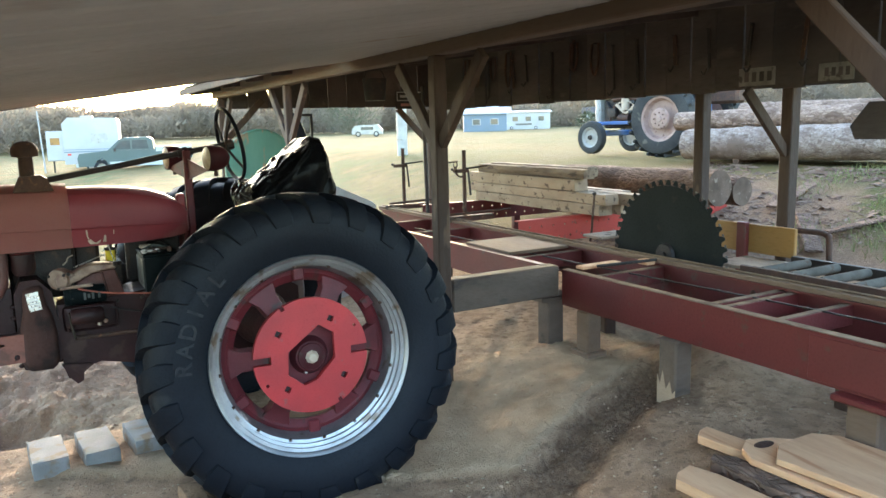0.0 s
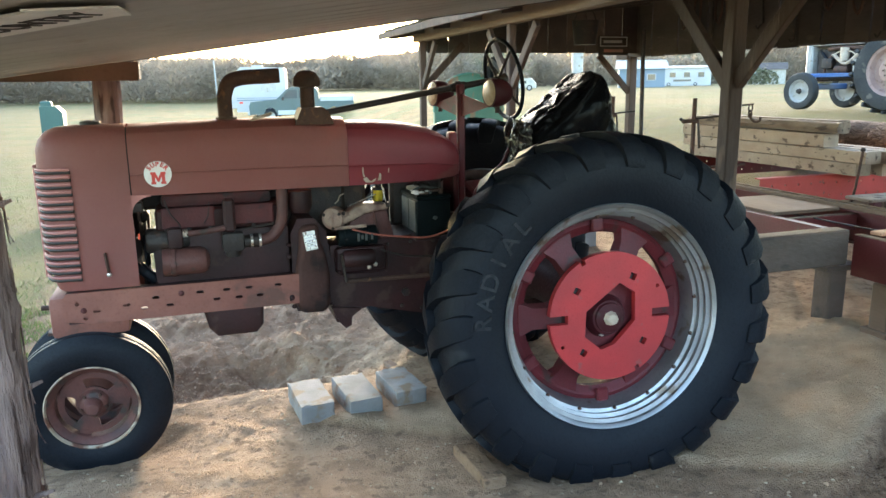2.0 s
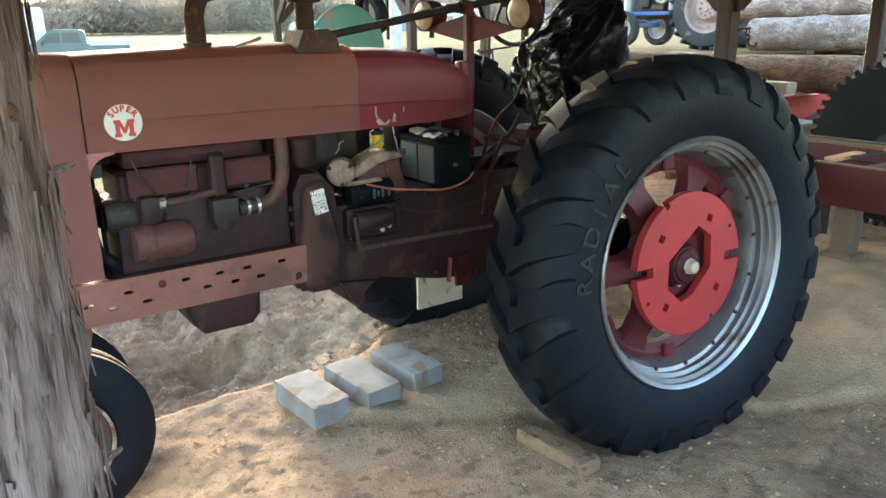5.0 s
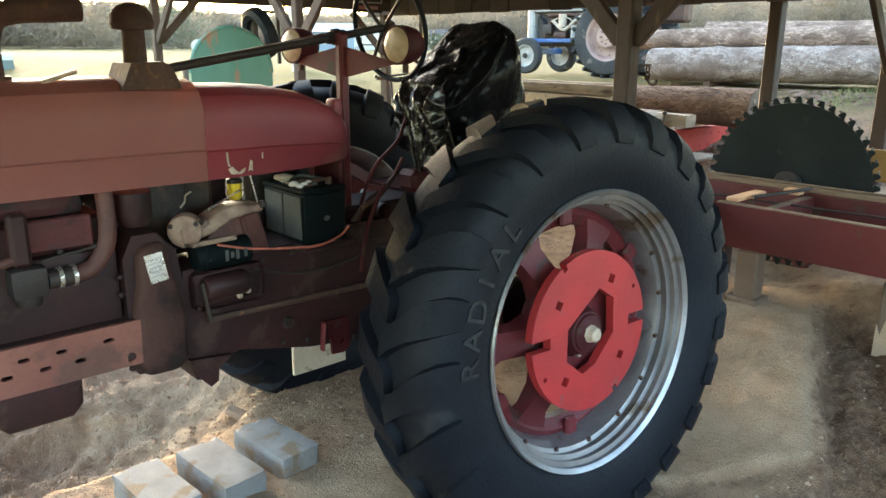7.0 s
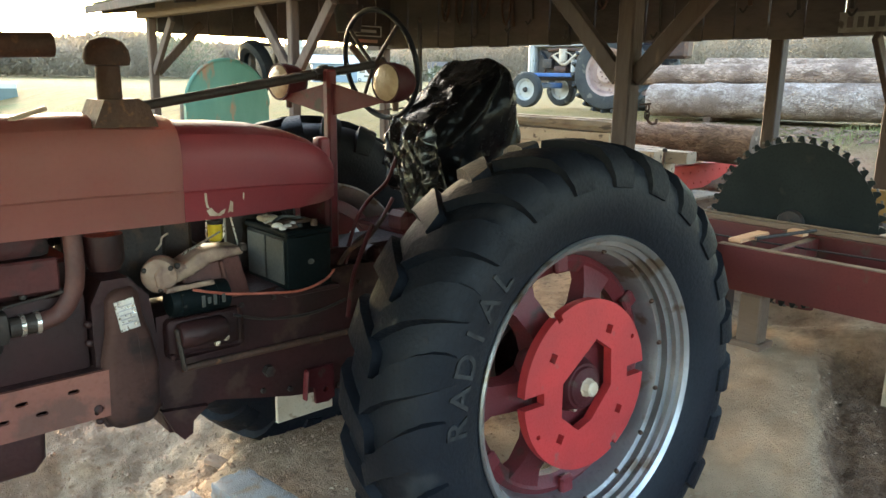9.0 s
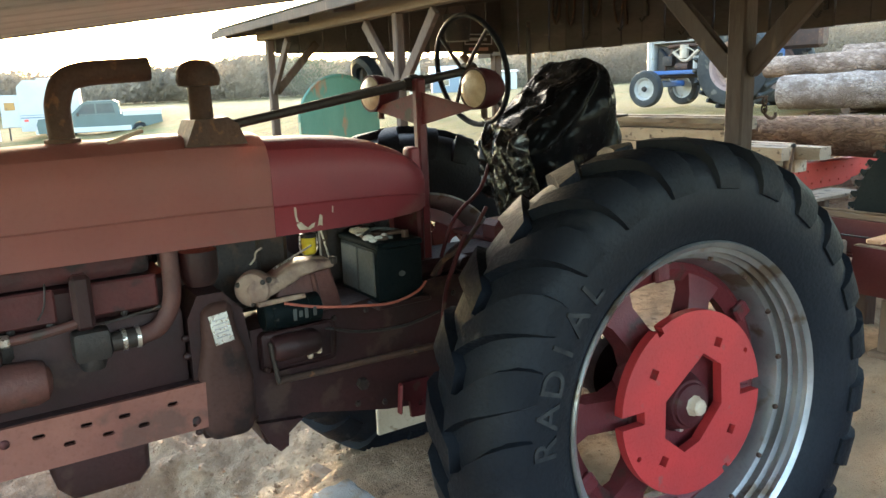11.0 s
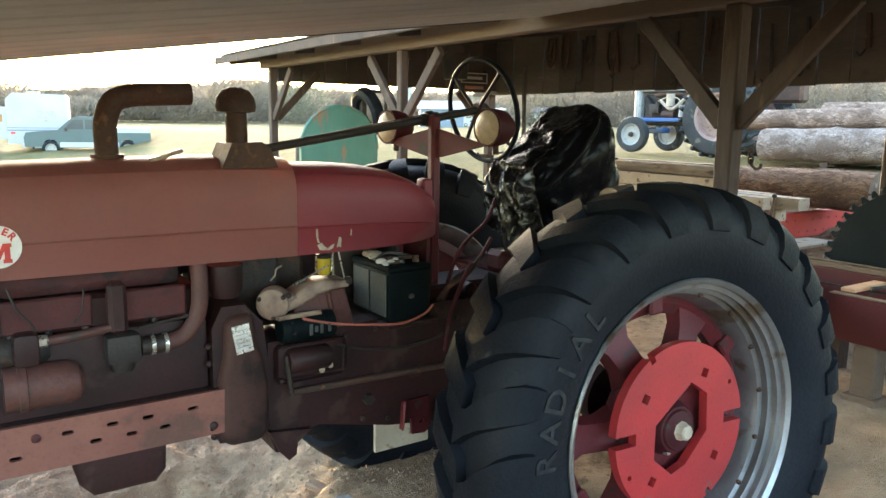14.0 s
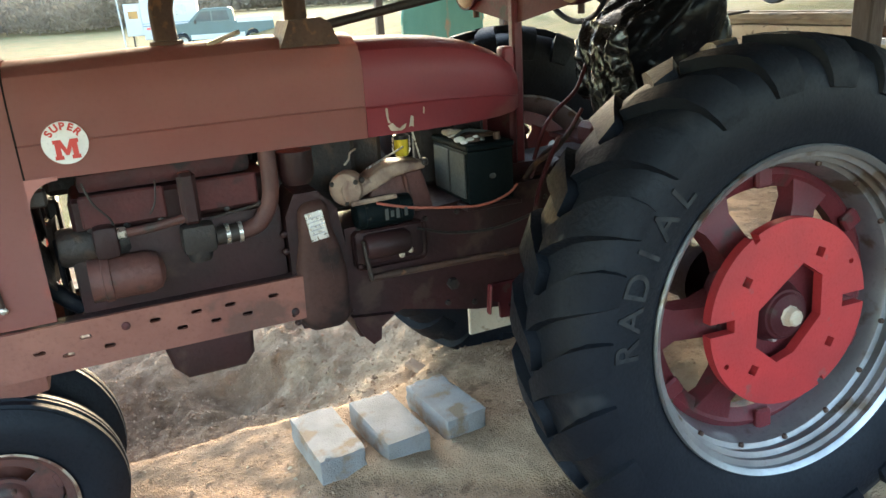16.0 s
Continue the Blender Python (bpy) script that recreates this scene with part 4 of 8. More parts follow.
def rough_timber(p0, p1, w, h, seed, wane=1.0):
    """A sawn timber with waney, uneven edges and slightly skewed ends."""
    bm = bmesh.new()
    p0, p1 = Vector(p0), Vector(p1)
    n = 26
    rings = []
    for i in range(n + 1):
        c = p0.lerp(p1, i / n)
        row = []
        for j, (u, v) in enumerate(((-1, -1), (0, -1.0), (1, -1), (1, 0), (1, 1), (0, 1.0), (-1, 1), (-1, 0))):
            q = Vector((c.y * 3.0, j * 1.7, seed * 5.3))
            cut = 1 - wane * (0.08 + 0.20 * max(0, noise.noise(q * 0.7 + Vector((0, 3, 0))))) * (u != 0 and v != 0)
            skew = 0.03 * noise.noise(Vector((seed, u, v))) if i in (0, n) else 0
            row.append(bm.verts.new((c.x + u * w / 2 * cut + 0.006 * noise.noise(q), c.y + skew, c.z + v * h / 2 * (0.5 + 0.5 * cut) * 0.985 + 0.002 * noise.noise(q * 2))))
        rings.append(row)
    for a, b in zip(rings, rings[1:]):
        for j in range(8):
            bm.faces.new((a[j], b[j], b[(j + 1) % 8], a[(j + 1) % 8]))
    bm.faces.new(rings[0])
    bm.faces.new(rings[-1][::-1])
    bmesh.ops.recalc_face_normals(bm, faces=bm.faces[:])
    return bm


wood_wane = mat("bark_edged_timber", (0.26, 0.195, 0.135), (0.115, 0.074, 0.054), 0.9, 0, 5, 55, 0.7, (0.060, 0.040, 0.032), 0.45, 8, stretch=(2.5, 0.5, 2.5))
tiers = ((4.09, 2.51, 4.96, 0.862, 0.116), (4.30, 2.42, 4.98, 0.862, 0.116), (4.52, 2.7, 5.1, 0.862, 0.116), (4.085, 2.41, 5.08, 0.980, 0.114), (4.29, 2.20, 5.0, 0.980, 0.114), (4.50, 2.65, 5.2, 0.980, 0.114), (4.09, 2.91, 5.11, 1.096, 0.132), (4.31, 3.25, 5.1, 1.096, 0.132), (4.095, 2.78, 4.89, 1.230, 0.108), (4.32, 3.0, 4.95, 1.230, 0.115))
for i, (x, y0, y1, z, h) in enumerate(tiers):
    top_ = i > 7
    tagged(part("sawn_timber", rough_timber((x, y0, z + h / 2), (x + 0.015 - 0.012 * (i % 3), y1, z + h / 2), 0.185 - 0.012 * (i % 3), h, i, 2.2 if top_ else 1.0), wood_wane if top_ else wood_pale, None, "", 40), "weathered timber with brown bark edge on the stack" if top_ else "pale sawn timber with dark knots stacked on the log deck", "timber", "timber stack on the deck")
for i, (x, y0, y1, z, r) in enumerate(((5.25, 2.06, 6.4, 1.085, 0.195), (5.64, 2.08, 6.0, 1.03, 0.160))):
    tagged(rough_log((x, y0, z), (x - 0.1, y1, z + 0.01), r, r * 0.9, bark, "log", None, 5, ends=log_end, seed=20 + i), "brown peeled pine log with grey cut end on the deck", "log", "logs on the deck")
hook = thing("cant_hook", (3.50, 2.0, 0.82), "thin bent steel bar with a round head leaning on the deck", "hook")
part("bar", tube(arc([(3.484, 1.98, 1.16), (3.480, 1.99, 1.04), (3.487, 2.01, 0.92), (3.515, 2.05, 0.82), (3.53, 2.09, 0.70)]), 0.011, 8), rust_dark, hook)
part("head", ball((3.484, 1.98, 1.168), 0.021, 0.021, 0.018, u=12, v=8), iron_dark, hook)

# big logs in the yard, on two bearers
for y in (0.4, 4.2):
    tagged(rough_log((8.1 + 0.02 * (4.2 - y), y, 1.20), (10.6, y + 0.1, 1.22), 0.055, 0.05, bark, "bearer_log", None, 3, ends=log_end, seed=60 + int(y)), "thin bark-covered bearer log below the yard stack", "log", "bearers under the log stack")
for i, (x0, y0, x1, y1, z, r, mm) in enumerate(((8.09, 5.12, 8.95, -0.8, 1.465, 0.238, bark_pale), (8.31, 5.55, 9.2, -0.6, 1.80, 0.150, bark_tan), (8.57, 5.4, 9.5, -0.9, 1.44, 0.20, bark), (8.66, 4.6, 9.75, -1.0, 1.90, 0.145, bark_tan), (9.1, 5.5, 10.0, -1.0, 1.44, 0.21, bark), (9.15, 5.2, 10.4, -0.6, 1.80, 0.17, bark))):
    tagged(rough_log((x0, y0, z), (x1, y1, z + 0.02), r, r * 1.08, mm, "pine_log", None, 10, ends=log_end, seed=40 + i, lump=0.07), "long pine log with pale grey flaking bark in the yard stack" if mm is bark_pale else "long pine log with pinkish tan bark in the yard stack", "log", "log stack in the yard")
for x, y, L, a, w in ((5.7, 1.3, 1.3, 40, 0.16), (6.1, 0.9, 1.0, -20, 0.13), (5.5, 2.0, 0.9, 70, 0.12), (6.7, 2.2, 1.2, 15, 0.17), (6.3, 3.2, 1.0, 80, 0.14)):
    z = height(x, y)
    tagged(part("bark_slab", beam((-L / 2, 0, 0), (L / 2, 0, 0.02), w, 0.03, 0.012), bark, m=pose(x, y, z + 0.02, 0, -8, a)), "rough bark slab lying on the bank", "bark slab", "bark slabs on the bank")

# boards lying near the mill
def slab_board(outline, z, thick, tip, material, label):
    """A waney sawn board: an outline in plan, tilted so that its far end lies tip higher."""
    cx, cy = sum(p[0] for p in outline) / len(outline), sum(p[1] for p in outline) / len(outline)
    ob = part("slab_board", plate([(x - cx, y - cy) for x, y in outline], [], thick, Matrix.Translation((cx, cy, z)) @ Matrix.Rotation(math.atan(tip), 4, 'X')), material, None, "", 30)
    bv = ob.modifiers.new("worn", 'BEVEL')
    bv.width, bv.segments, bv.limit_method = 0.006, 2, 'ANGLE'
    return tagged(ob, label, "board", "slab boards by the mill")


slab_board([(1.64, -0.97), (1.69, -0.935), (1.76, -0.92), (1.93, -1.85), (1.80, -1.88)], 0.215, 0.045, 0.03, wood_fresh, "fresh-cut pinkish slab board lying on the dirt")
slab_board([(1.22, -1.23), (1.27, -1.19), (1.375, -1.165), (1.42, -1.30), (1.50, -2.3), (1.30, -2.3)], 0.20, 0.05, 0.02, wood_fresh, "fresh-cut knotty slab board lying on the dirt")
slab_board([(1.47, -1.20), (1.53, -1.165), (1.60, -1.24), (1.70, -2.3), (1.52, -2.3)], 0.205, 0.06, 0.02, bark, "dark bark-covered edging lying between fresh boards")
slab_board([(1.57, -1.34), (1.62, -1.25), (1.72, -1.19), (1.85, -1.24), (1.93, -1.32), (2.03, -2.3), (1.66, -2.3)], 0.272, 0.032, 0.02, wood_fresh, "wide fresh-cut board with a rounded end on the pile")
slab_board([(1.60, -1.45), (1.73, -1.36), (1.98, -1.36), (2.06, -1.45), (2.14, -2.4), (1.72, -2.4)], 0.308, 0.030, 0.02, wood_fresh, "wide pale fresh-cut board on top of the pile")
knot = part("knot", lathe([(0.0, 0.002), (0.035, 0.002), (0.038, 0.0)], Matrix.Translation((1.745, -1.275, 0.3105)) @ Matrix.Diagonal((1.6, 0.8, 1, 1)), 20), rust_dark, None, "", 30)
tagged(knot, "dark reddish knot disc broken out of a board", "wood knot")

# signs on the eave boards
sign_grey = mat("faded_sign_paint", (0.21, 0.19, 0.17), (0.13, 0.115, 0.10), 0.8, 0, 9, 60, 0.2, (0.07, 0.055, 0.045), 0.4, 14)
for y0, y1, z0, z1 in ((0.04, 0.33, 2.10, 2.235), (0.72, 1.08, 2.10, 2.25)):
    s = thing("wall_sign", (4.33, (y0 + y1) / 2, z0), "small weathered grey sign board nailed under the eave", "sign")
    part("board", box(4.322, 4.332, y0, y1, z0, z1, 0.002), sign_grey, s)
    k = 4
    for i in range(k):
        u0 = y0 + 0.03 + i * (y1 - y0 - 0.06) / k
        part("bar", box(4.318, 4.3215, u0, u0 + 0.6 * (y1 - y0) / k - 0.01, z0 + 0.035, z1 - 0.035, 0.001), wood_dark, s)
s = thing("hanging_sign", (4.1, 6.68, 2.1), "small dark sign with a pale frame hanging below the eave", "sign")
part("board", box(3.72, 4.18, 6.69, 6.71, 2.10, 2.36, 0.003), iron_dark, s)
for u0, u1, v0, v1 in ((3.735, 4.165, 2.335, 2.350), (3.735, 4.165, 2.215, 2.230), (3.735, 3.750, 2.230, 2.335), (4.150, 4.165, 2.230, 2.335)):
    part("border", box(u0, u1, 6.683, 6.689, v0, v1, 0.001), grey_white, s)
part("bar", box(3.79, 4.08, 6.683, 6.689, 2.265, 2.300, 0.001), grey_white, s)
part("bar", box(3.80, 4.10, 6.683, 6.689, 2.14, 2.18, 0.001), paint_old, s)

# tools hanging on the dark boards
for y, z, L in ((5.6, 2.72, 0.34), (5.35, 2.74, 0.40), (4.95, 2.70, 0.30), (4.6, 2.72, 0.42), (3.3, 2.70, 0.3), (2.95, 2.66, 0.33)):
    h = thing("hanging_tool", (4.32, y, z), "rusty chain loop hanging on the dark boards", "tool", "tools on the eave boards")
    part("loop", tube(arc([(4.31, y - 0.05, z), (4.30, y - 0.06, z - L * 0.6), (4.30, y, z - L), (4.30, y + 0.06, z - L * 0.6), (4.31, y + 0.05, z)]), 0.014, 6), rust_dark, h)
    part("nail", rod((4.335, y, z), (4.29, y, z + 0.005), 0.006, 6), iron_dark, h)
rnd_t = random.Random(5)
for i in range(12):
    y, z, L = 0.4 + i * 0.47 + rnd_t.uniform(-0.1, 0.1), 2.68 + rnd_t.uniform(-0.06, 0.08), rnd_t.uniform(0.22, 0.5)
    h = thing("hanging_tool", (4.32, y, z), "long dark iron tool hanging on a nail on the boards", "tool", "tools on the eave boards")
    part("shank", beam((4.315, y, z), (4.312, y + rnd_t.uniform(-0.05, 0.05), z - L), 0.018, rnd_t.uniform(0.018, 0.045), 0.004), iron_dark if i % 3 else rust_dark, h)
    part("hook", tube(arc([(4.315, y, z - L), (4.30, y + 0.03, z - L - 0.05), (4.30, y + 0.06, z - L - 0.02)]), 0.010, 6), iron_dark, h)
    part("nail", rod((4.335, y, z - 0.01), (4.29, y, z - 0.005), 0.006, 6), iron_dark, h)
bk = thing("hanging_bucket", (2.9, 5.6, 2.3), "dark bucket hanging below the rafters", "bucket")
part("pail", lathe([(0, 0), (0.13, 0), (0.16, 0.28), (0.15, 0.28), (0.125, 0.01), (0, 0.012)], Matrix.Translation((2.9, 5.6, 2.18)), 24), iron_dark, bk)
part("bail", tube(arc([(2.75, 5.6, 2.45), (2.8, 5.6, 2.56), (2.9, 5.6, 2.60), (3.0, 5.6, 2.56), (3.05, 5.6, 2.45)]), 0.006, 6), iron_dark, bk)

# pointed white sign board fixed to the underside of the low roof
ua = Vector((math.cos(radians(-27)), math.sin(radians(-27)), 0))
va = Vector((ua.y, -ua.x, 0))
for w in (ua, va):
    w.z = RS * w.x
ua.normalize()
va.normalize()
sm = Matrix.Translation((-1.81, -0.83, roof_z(-1.81) - 0.012)) @ Matrix((ua, va, ua.cross(va))).transposed().to_4x4()
arrow = thing("arrow_sign", (-1.9, -0.85, 1.9), "white arrow-shaped sign board fixed under the low roof", "sign")
part("board", plate([(-0.9, -0.03), (-0.06, -0.03), (-0.05, -0.055), (0.03, 0.13), (-0.05, 0.335), (-0.06, 0.30), (-0.9, 0.30)], [], 0.005, sm), white_decal, arrow, "", None)
writing("COUNTRY", 0.070, sm @ Matrix.Translation((-0.20, 0.12, 0.0062)) @ Matrix.Diagonal((1, 2.6, 1, 1)), iron_dark, "sign_letters", arrow, "", 0.001)
for k in range(4):
    part("bar", box(-0.62 + k * 0.055, -0.585 + k * 0.055, 0.05, 0.19, 0.005, 0.0066, 0.0, m=sm), iron_dark, arrow)

# ---- the red tractor ----
YC = 1.10
tractor = thing("tractor", (-0.9, YC, 0), "old faded red row-crop tractor with narrow front parked under the lean-to", "tractor")
AX = 0.718


def rear_wheel(yc, out):
    """Rear wheel; out is 1 where its dished face looks to -y, -1 to +y."""
    base = Matrix.Translation((0.008 if out > 0 else 0.0, yc, AX - 0.014)) @ (Matrix.Rotation(radians(-4.0), 4, 'Z') @ Matrix.Rotation(radians(-3.8), 4, 'X') if out > 0 else Matrix.Rotation(math.pi, 4, 'Z'))
    m = base @ Matrix.Rotation(radians(90), 4, 'X')
    half = [(0.500, 0.138), (0.53, 0.156), (0.585, 0.178), (0.645, 0.187), (0.700, 0.182), (0.742, 0.165), (0.768, 0.135), (0.782, 0.085), (0.787, 0.0)]
    wide = 1.16 if out > 0 else 1.0
    prof = half + [(r, -a * wide) for r, a in half[-2::-1]] + [(0.499, -0.13), (0.492, 0.0), (0.499, 0.13)]
    wheel = part("rear_wheel", lathe(prof, m, 96, closed=True), rubber, tractor, "large black lugged tyre on grey rim", 40)
    # tread bars, each a curved block from the crown over the shoulder
    spine = [(-0.012, 0.787, 0.0, 0.034, 0.040), (0.038, 0.785, 0.050, 0.034, 0.045), (0.092, 0.779, 0.100, 0.034, 0.055), (0.140, 0.763, 0.140, 0.032, 0.064), (0.168, 0.735, 0.165, 0.022, 0.066), (0.184, 0.700, 0.178, 0.013, 0.062), (0.190, 0.668, 0.184, 0.004, 0.054)]
    out_n = [(1, 0), (1, 0.02), (1, 0.12), (0.93, 0.37), (0.75, 0.66), (0.35, 0.94), (0.1, 1)]
    for sgn, shift in ((1, 0.0), (-1, 0.5)):
        bm = bmesh.new()
        rings = []
        for (a, r, f, h, w), (nr, na) in zip(spine, out_n):
            row = []
            for side_, lift, k in ((-1, -0.012, 1.0), (-1, h, 0.82), (1, h, 0.82), (1, -0.012, 1.0)):
                rr, aa = r + nr * lift, (a + na * lift) * (1 if sgn > 0 else -wide)
                ang = -f + side_ * k * w / 0.75
                row.append(bm.verts.new((rr * math.cos(ang), rr * math.sin(ang), aa)))
            rings.append(row)
        for q, s in zip(rings, rings[1:]):
            for k in range(4):
                bm.faces.new((q[k], q[(k + 1) % 4], s[(k + 1) % 4], s[k]))
        bm.faces.new(rings[0][::-1])
        bm.faces.new(rings[-1])
        bmesh.ops.bevel(bm, geom=[e for e in bm.edges if len(e.link_faces) == 2 and e.calc_face_angle(0) > 0.6], offset=0.014, segments=4, affect='EDGES')
        me = mesh_of("tread_lug", bm, rubber_lug, 60)
        for i in range(23):
            piece("tread_lug", me, wheel, m @ Matrix.Rotation((i + shift) * 2 * math.pi / 23, 4, 'Z'))
    outer_ = [(0.506, 0.160), (0.511, 0.152), (0.507, 0.120), (0.499, 0.112), (0.492, 0.094), (0.482, 0.078), (0.470, 0.064), (0.462, 0.046), (0.452, 0.020), (0.446, 0.0), (0.440, -0.03), (0.466, -0.06), (0.478, -0.10), (0.497, -0.122), (0.512, -0.142)]
    inner_ = [(0.500, -0.150), (0.47, -0.12), (0.45, -0.07), (0.424, -0.035), (0.430, 0.010), (0.442, 0.046), (0.448, 0.062), (0.464, 0.068), (0.466, 0.088), (0.459, 0.092), (0.459, 0.097), (0.477, 0.103), (0.480, 0.117), (0.472, 0.121), (0.473, 0.126), (0.491, 0.131), (0.494, 0.144), (0.490, 0.148), (0.498, 0.155)]
    rim = part("rim", lathe(outer_ + inner_, m, 96, closed=True), rim_steel, wheel, "grey steel rim with rust specks", 30)
    for k in range(16):
        a = k * math.pi / 8 + 0.1
        piece("rim_bolt", bolt_me, rim, m @ Matrix.Translation((0.452 * math.cos(a), 0.452 * math.sin(a), 0.066)) @ Matrix.Rotation(a, 4, 'Z') @ Matrix.Rotation(radians(-90), 4, 'Y'))
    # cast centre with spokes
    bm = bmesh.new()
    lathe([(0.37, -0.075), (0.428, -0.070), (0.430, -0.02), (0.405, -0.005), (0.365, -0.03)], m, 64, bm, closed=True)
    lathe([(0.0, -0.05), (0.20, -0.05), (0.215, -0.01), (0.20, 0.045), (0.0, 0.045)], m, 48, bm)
    part("wheel_centre", bm, wheel_red, wheel, "red cast wheel centre, shade put into its colour", 45)
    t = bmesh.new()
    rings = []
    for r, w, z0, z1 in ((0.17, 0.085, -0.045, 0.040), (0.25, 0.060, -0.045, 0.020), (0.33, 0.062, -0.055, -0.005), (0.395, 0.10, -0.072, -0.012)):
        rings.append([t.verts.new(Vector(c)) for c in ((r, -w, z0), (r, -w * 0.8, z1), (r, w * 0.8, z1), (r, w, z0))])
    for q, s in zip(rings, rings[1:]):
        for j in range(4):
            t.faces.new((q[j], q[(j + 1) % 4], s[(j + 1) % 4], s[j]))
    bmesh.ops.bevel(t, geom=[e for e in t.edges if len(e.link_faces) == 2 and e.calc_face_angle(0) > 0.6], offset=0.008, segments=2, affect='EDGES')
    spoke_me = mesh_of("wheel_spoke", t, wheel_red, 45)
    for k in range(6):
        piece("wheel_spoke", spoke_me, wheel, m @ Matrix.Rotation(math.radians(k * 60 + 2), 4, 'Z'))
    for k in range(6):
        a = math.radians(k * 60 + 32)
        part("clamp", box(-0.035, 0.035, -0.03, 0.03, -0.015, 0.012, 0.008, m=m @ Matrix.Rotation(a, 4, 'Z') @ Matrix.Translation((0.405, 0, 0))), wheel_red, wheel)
    # bolted-on wheel weight
    R = 0.292
    pts = []
    notch = {0.0: (0.205, 0.020), 180.0: (0.205, 0.020), 118.0: (0.272, 0.011), -62.0: (0.272, 0.011)}
    n = 120
    k = 10
    while k < n + 10:
        a = k * 360.0 / n
        hit_ = None
        for c, (r, h) in notch.items():
            if abs((a - c + 180) % 360 - 180) < math.degrees(h / R) + 1.4:
                hit_ = (c, r, h)
        if hit_:
            c, r, h = hit_
            cc, ss = math.cos(math.radians(c)), math.sin(math.radians(c))
            for u, v in ((math.sqrt(R * R - h * h), -h), (r, -h), (r, h), (math.sqrt(R * R - h * h), h)):
                pts.append((u * cc - v * ss, u * ss + v * cc))
            while k < n + 10 and abs((k * 360.0 / n - c + 180) % 360 - 180) < math.degrees(h / R) + 1.4:
                k += 1
            continue
        pts.append((R * math.cos(math.radians(a)), R * math.sin(math.radians(a))))
        k += 1
    holes = [rect(0.205 * math.cos(math.radians(a)), 0.205 * math.sin(math.radians(a)), 0.030, 0.030, math.radians(a + 8)) for a in (142, 58, -38, 230)]
    holes += [ring(0.262 * math.cos(math.radians(a)), 0.262 * math.sin(math.radians(a)), 0.009, 8) for a in (28, 208)]
    holes += [[(0.045, 0.150), (0.120, 0.100), (0.120, -0.03), (0.02, -0.13), (-0.045, -0.150), (-0.125, -0.085), (-0.118, 0.03)]]
    w = part("wheel_weight", plate(pts, holes, 0.034, m @ Matrix.Translation((0, 0, 0.078))), paint_bright, wheel, "bright red cast iron wheel weight", None)
    for a in (142, 58, -38, 230):
        part("hole_seat", box(-0.014, 0.014, -0.014, 0.014, 0.05, 0.088, 0.003, m=m @ Matrix.Rotation(math.radians(a), 4, 'Z') @ Matrix.Translation((0.205, 0, 0))), iron_dark, w)
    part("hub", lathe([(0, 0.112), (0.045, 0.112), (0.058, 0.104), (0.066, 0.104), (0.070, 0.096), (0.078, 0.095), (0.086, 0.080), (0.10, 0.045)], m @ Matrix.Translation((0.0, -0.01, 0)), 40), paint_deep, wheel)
    part("axle_nut", lathe([(0, 0.142), (0.020, 0.142), (0.026, 0.137), (0.030, 0.118), (0.036, 0.110)], m @ Matrix.Translation((0, -0.01, 0)), 8), alu, wheel, "worn pale axle nut", 20)
    for x, y in ((-0.062, -0.03), (-0.028, -0.088)):
        part("hub_bolt", lathe([(0, 0.085), (0.009, 0.085), (0.011, 0.078), (0.011, 0.045)], m @ Matrix.Translation((x, y, 0)), 10), bright_metal, wheel, "bright bolt")
    if out > 0:
        for word, mid in (("RADIAL", 156),):
            for i, ch in enumerate(word):
                a = math.radians(mid - (i - (len(word) - 1) / 2) * 8.3)
                mm = m @ Matrix.Rotation(a, 4, 'Z') @ Matrix.Translation((0.617, 0, 0.1838)) @ Matrix.Rotation(radians(-90), 4, 'Z') @ Matrix.Rotation(radians(5), 4, 'X')
                writing(ch, 0.108, mm, letter_rubber, "tyre_letter", wheel, "", 0.0025, 0.001)
    return wheel


bolt_me = mesh_of("rim_bolt", lathe([(0, 0.010), (0.006, 0.009), (0.009, 0.004), (0.009, -0.004)], Matrix.Identity(4), 8), rust_dark, 40)
rear_wheel(0.152, 1)
rear_wheel(1.79, -1)


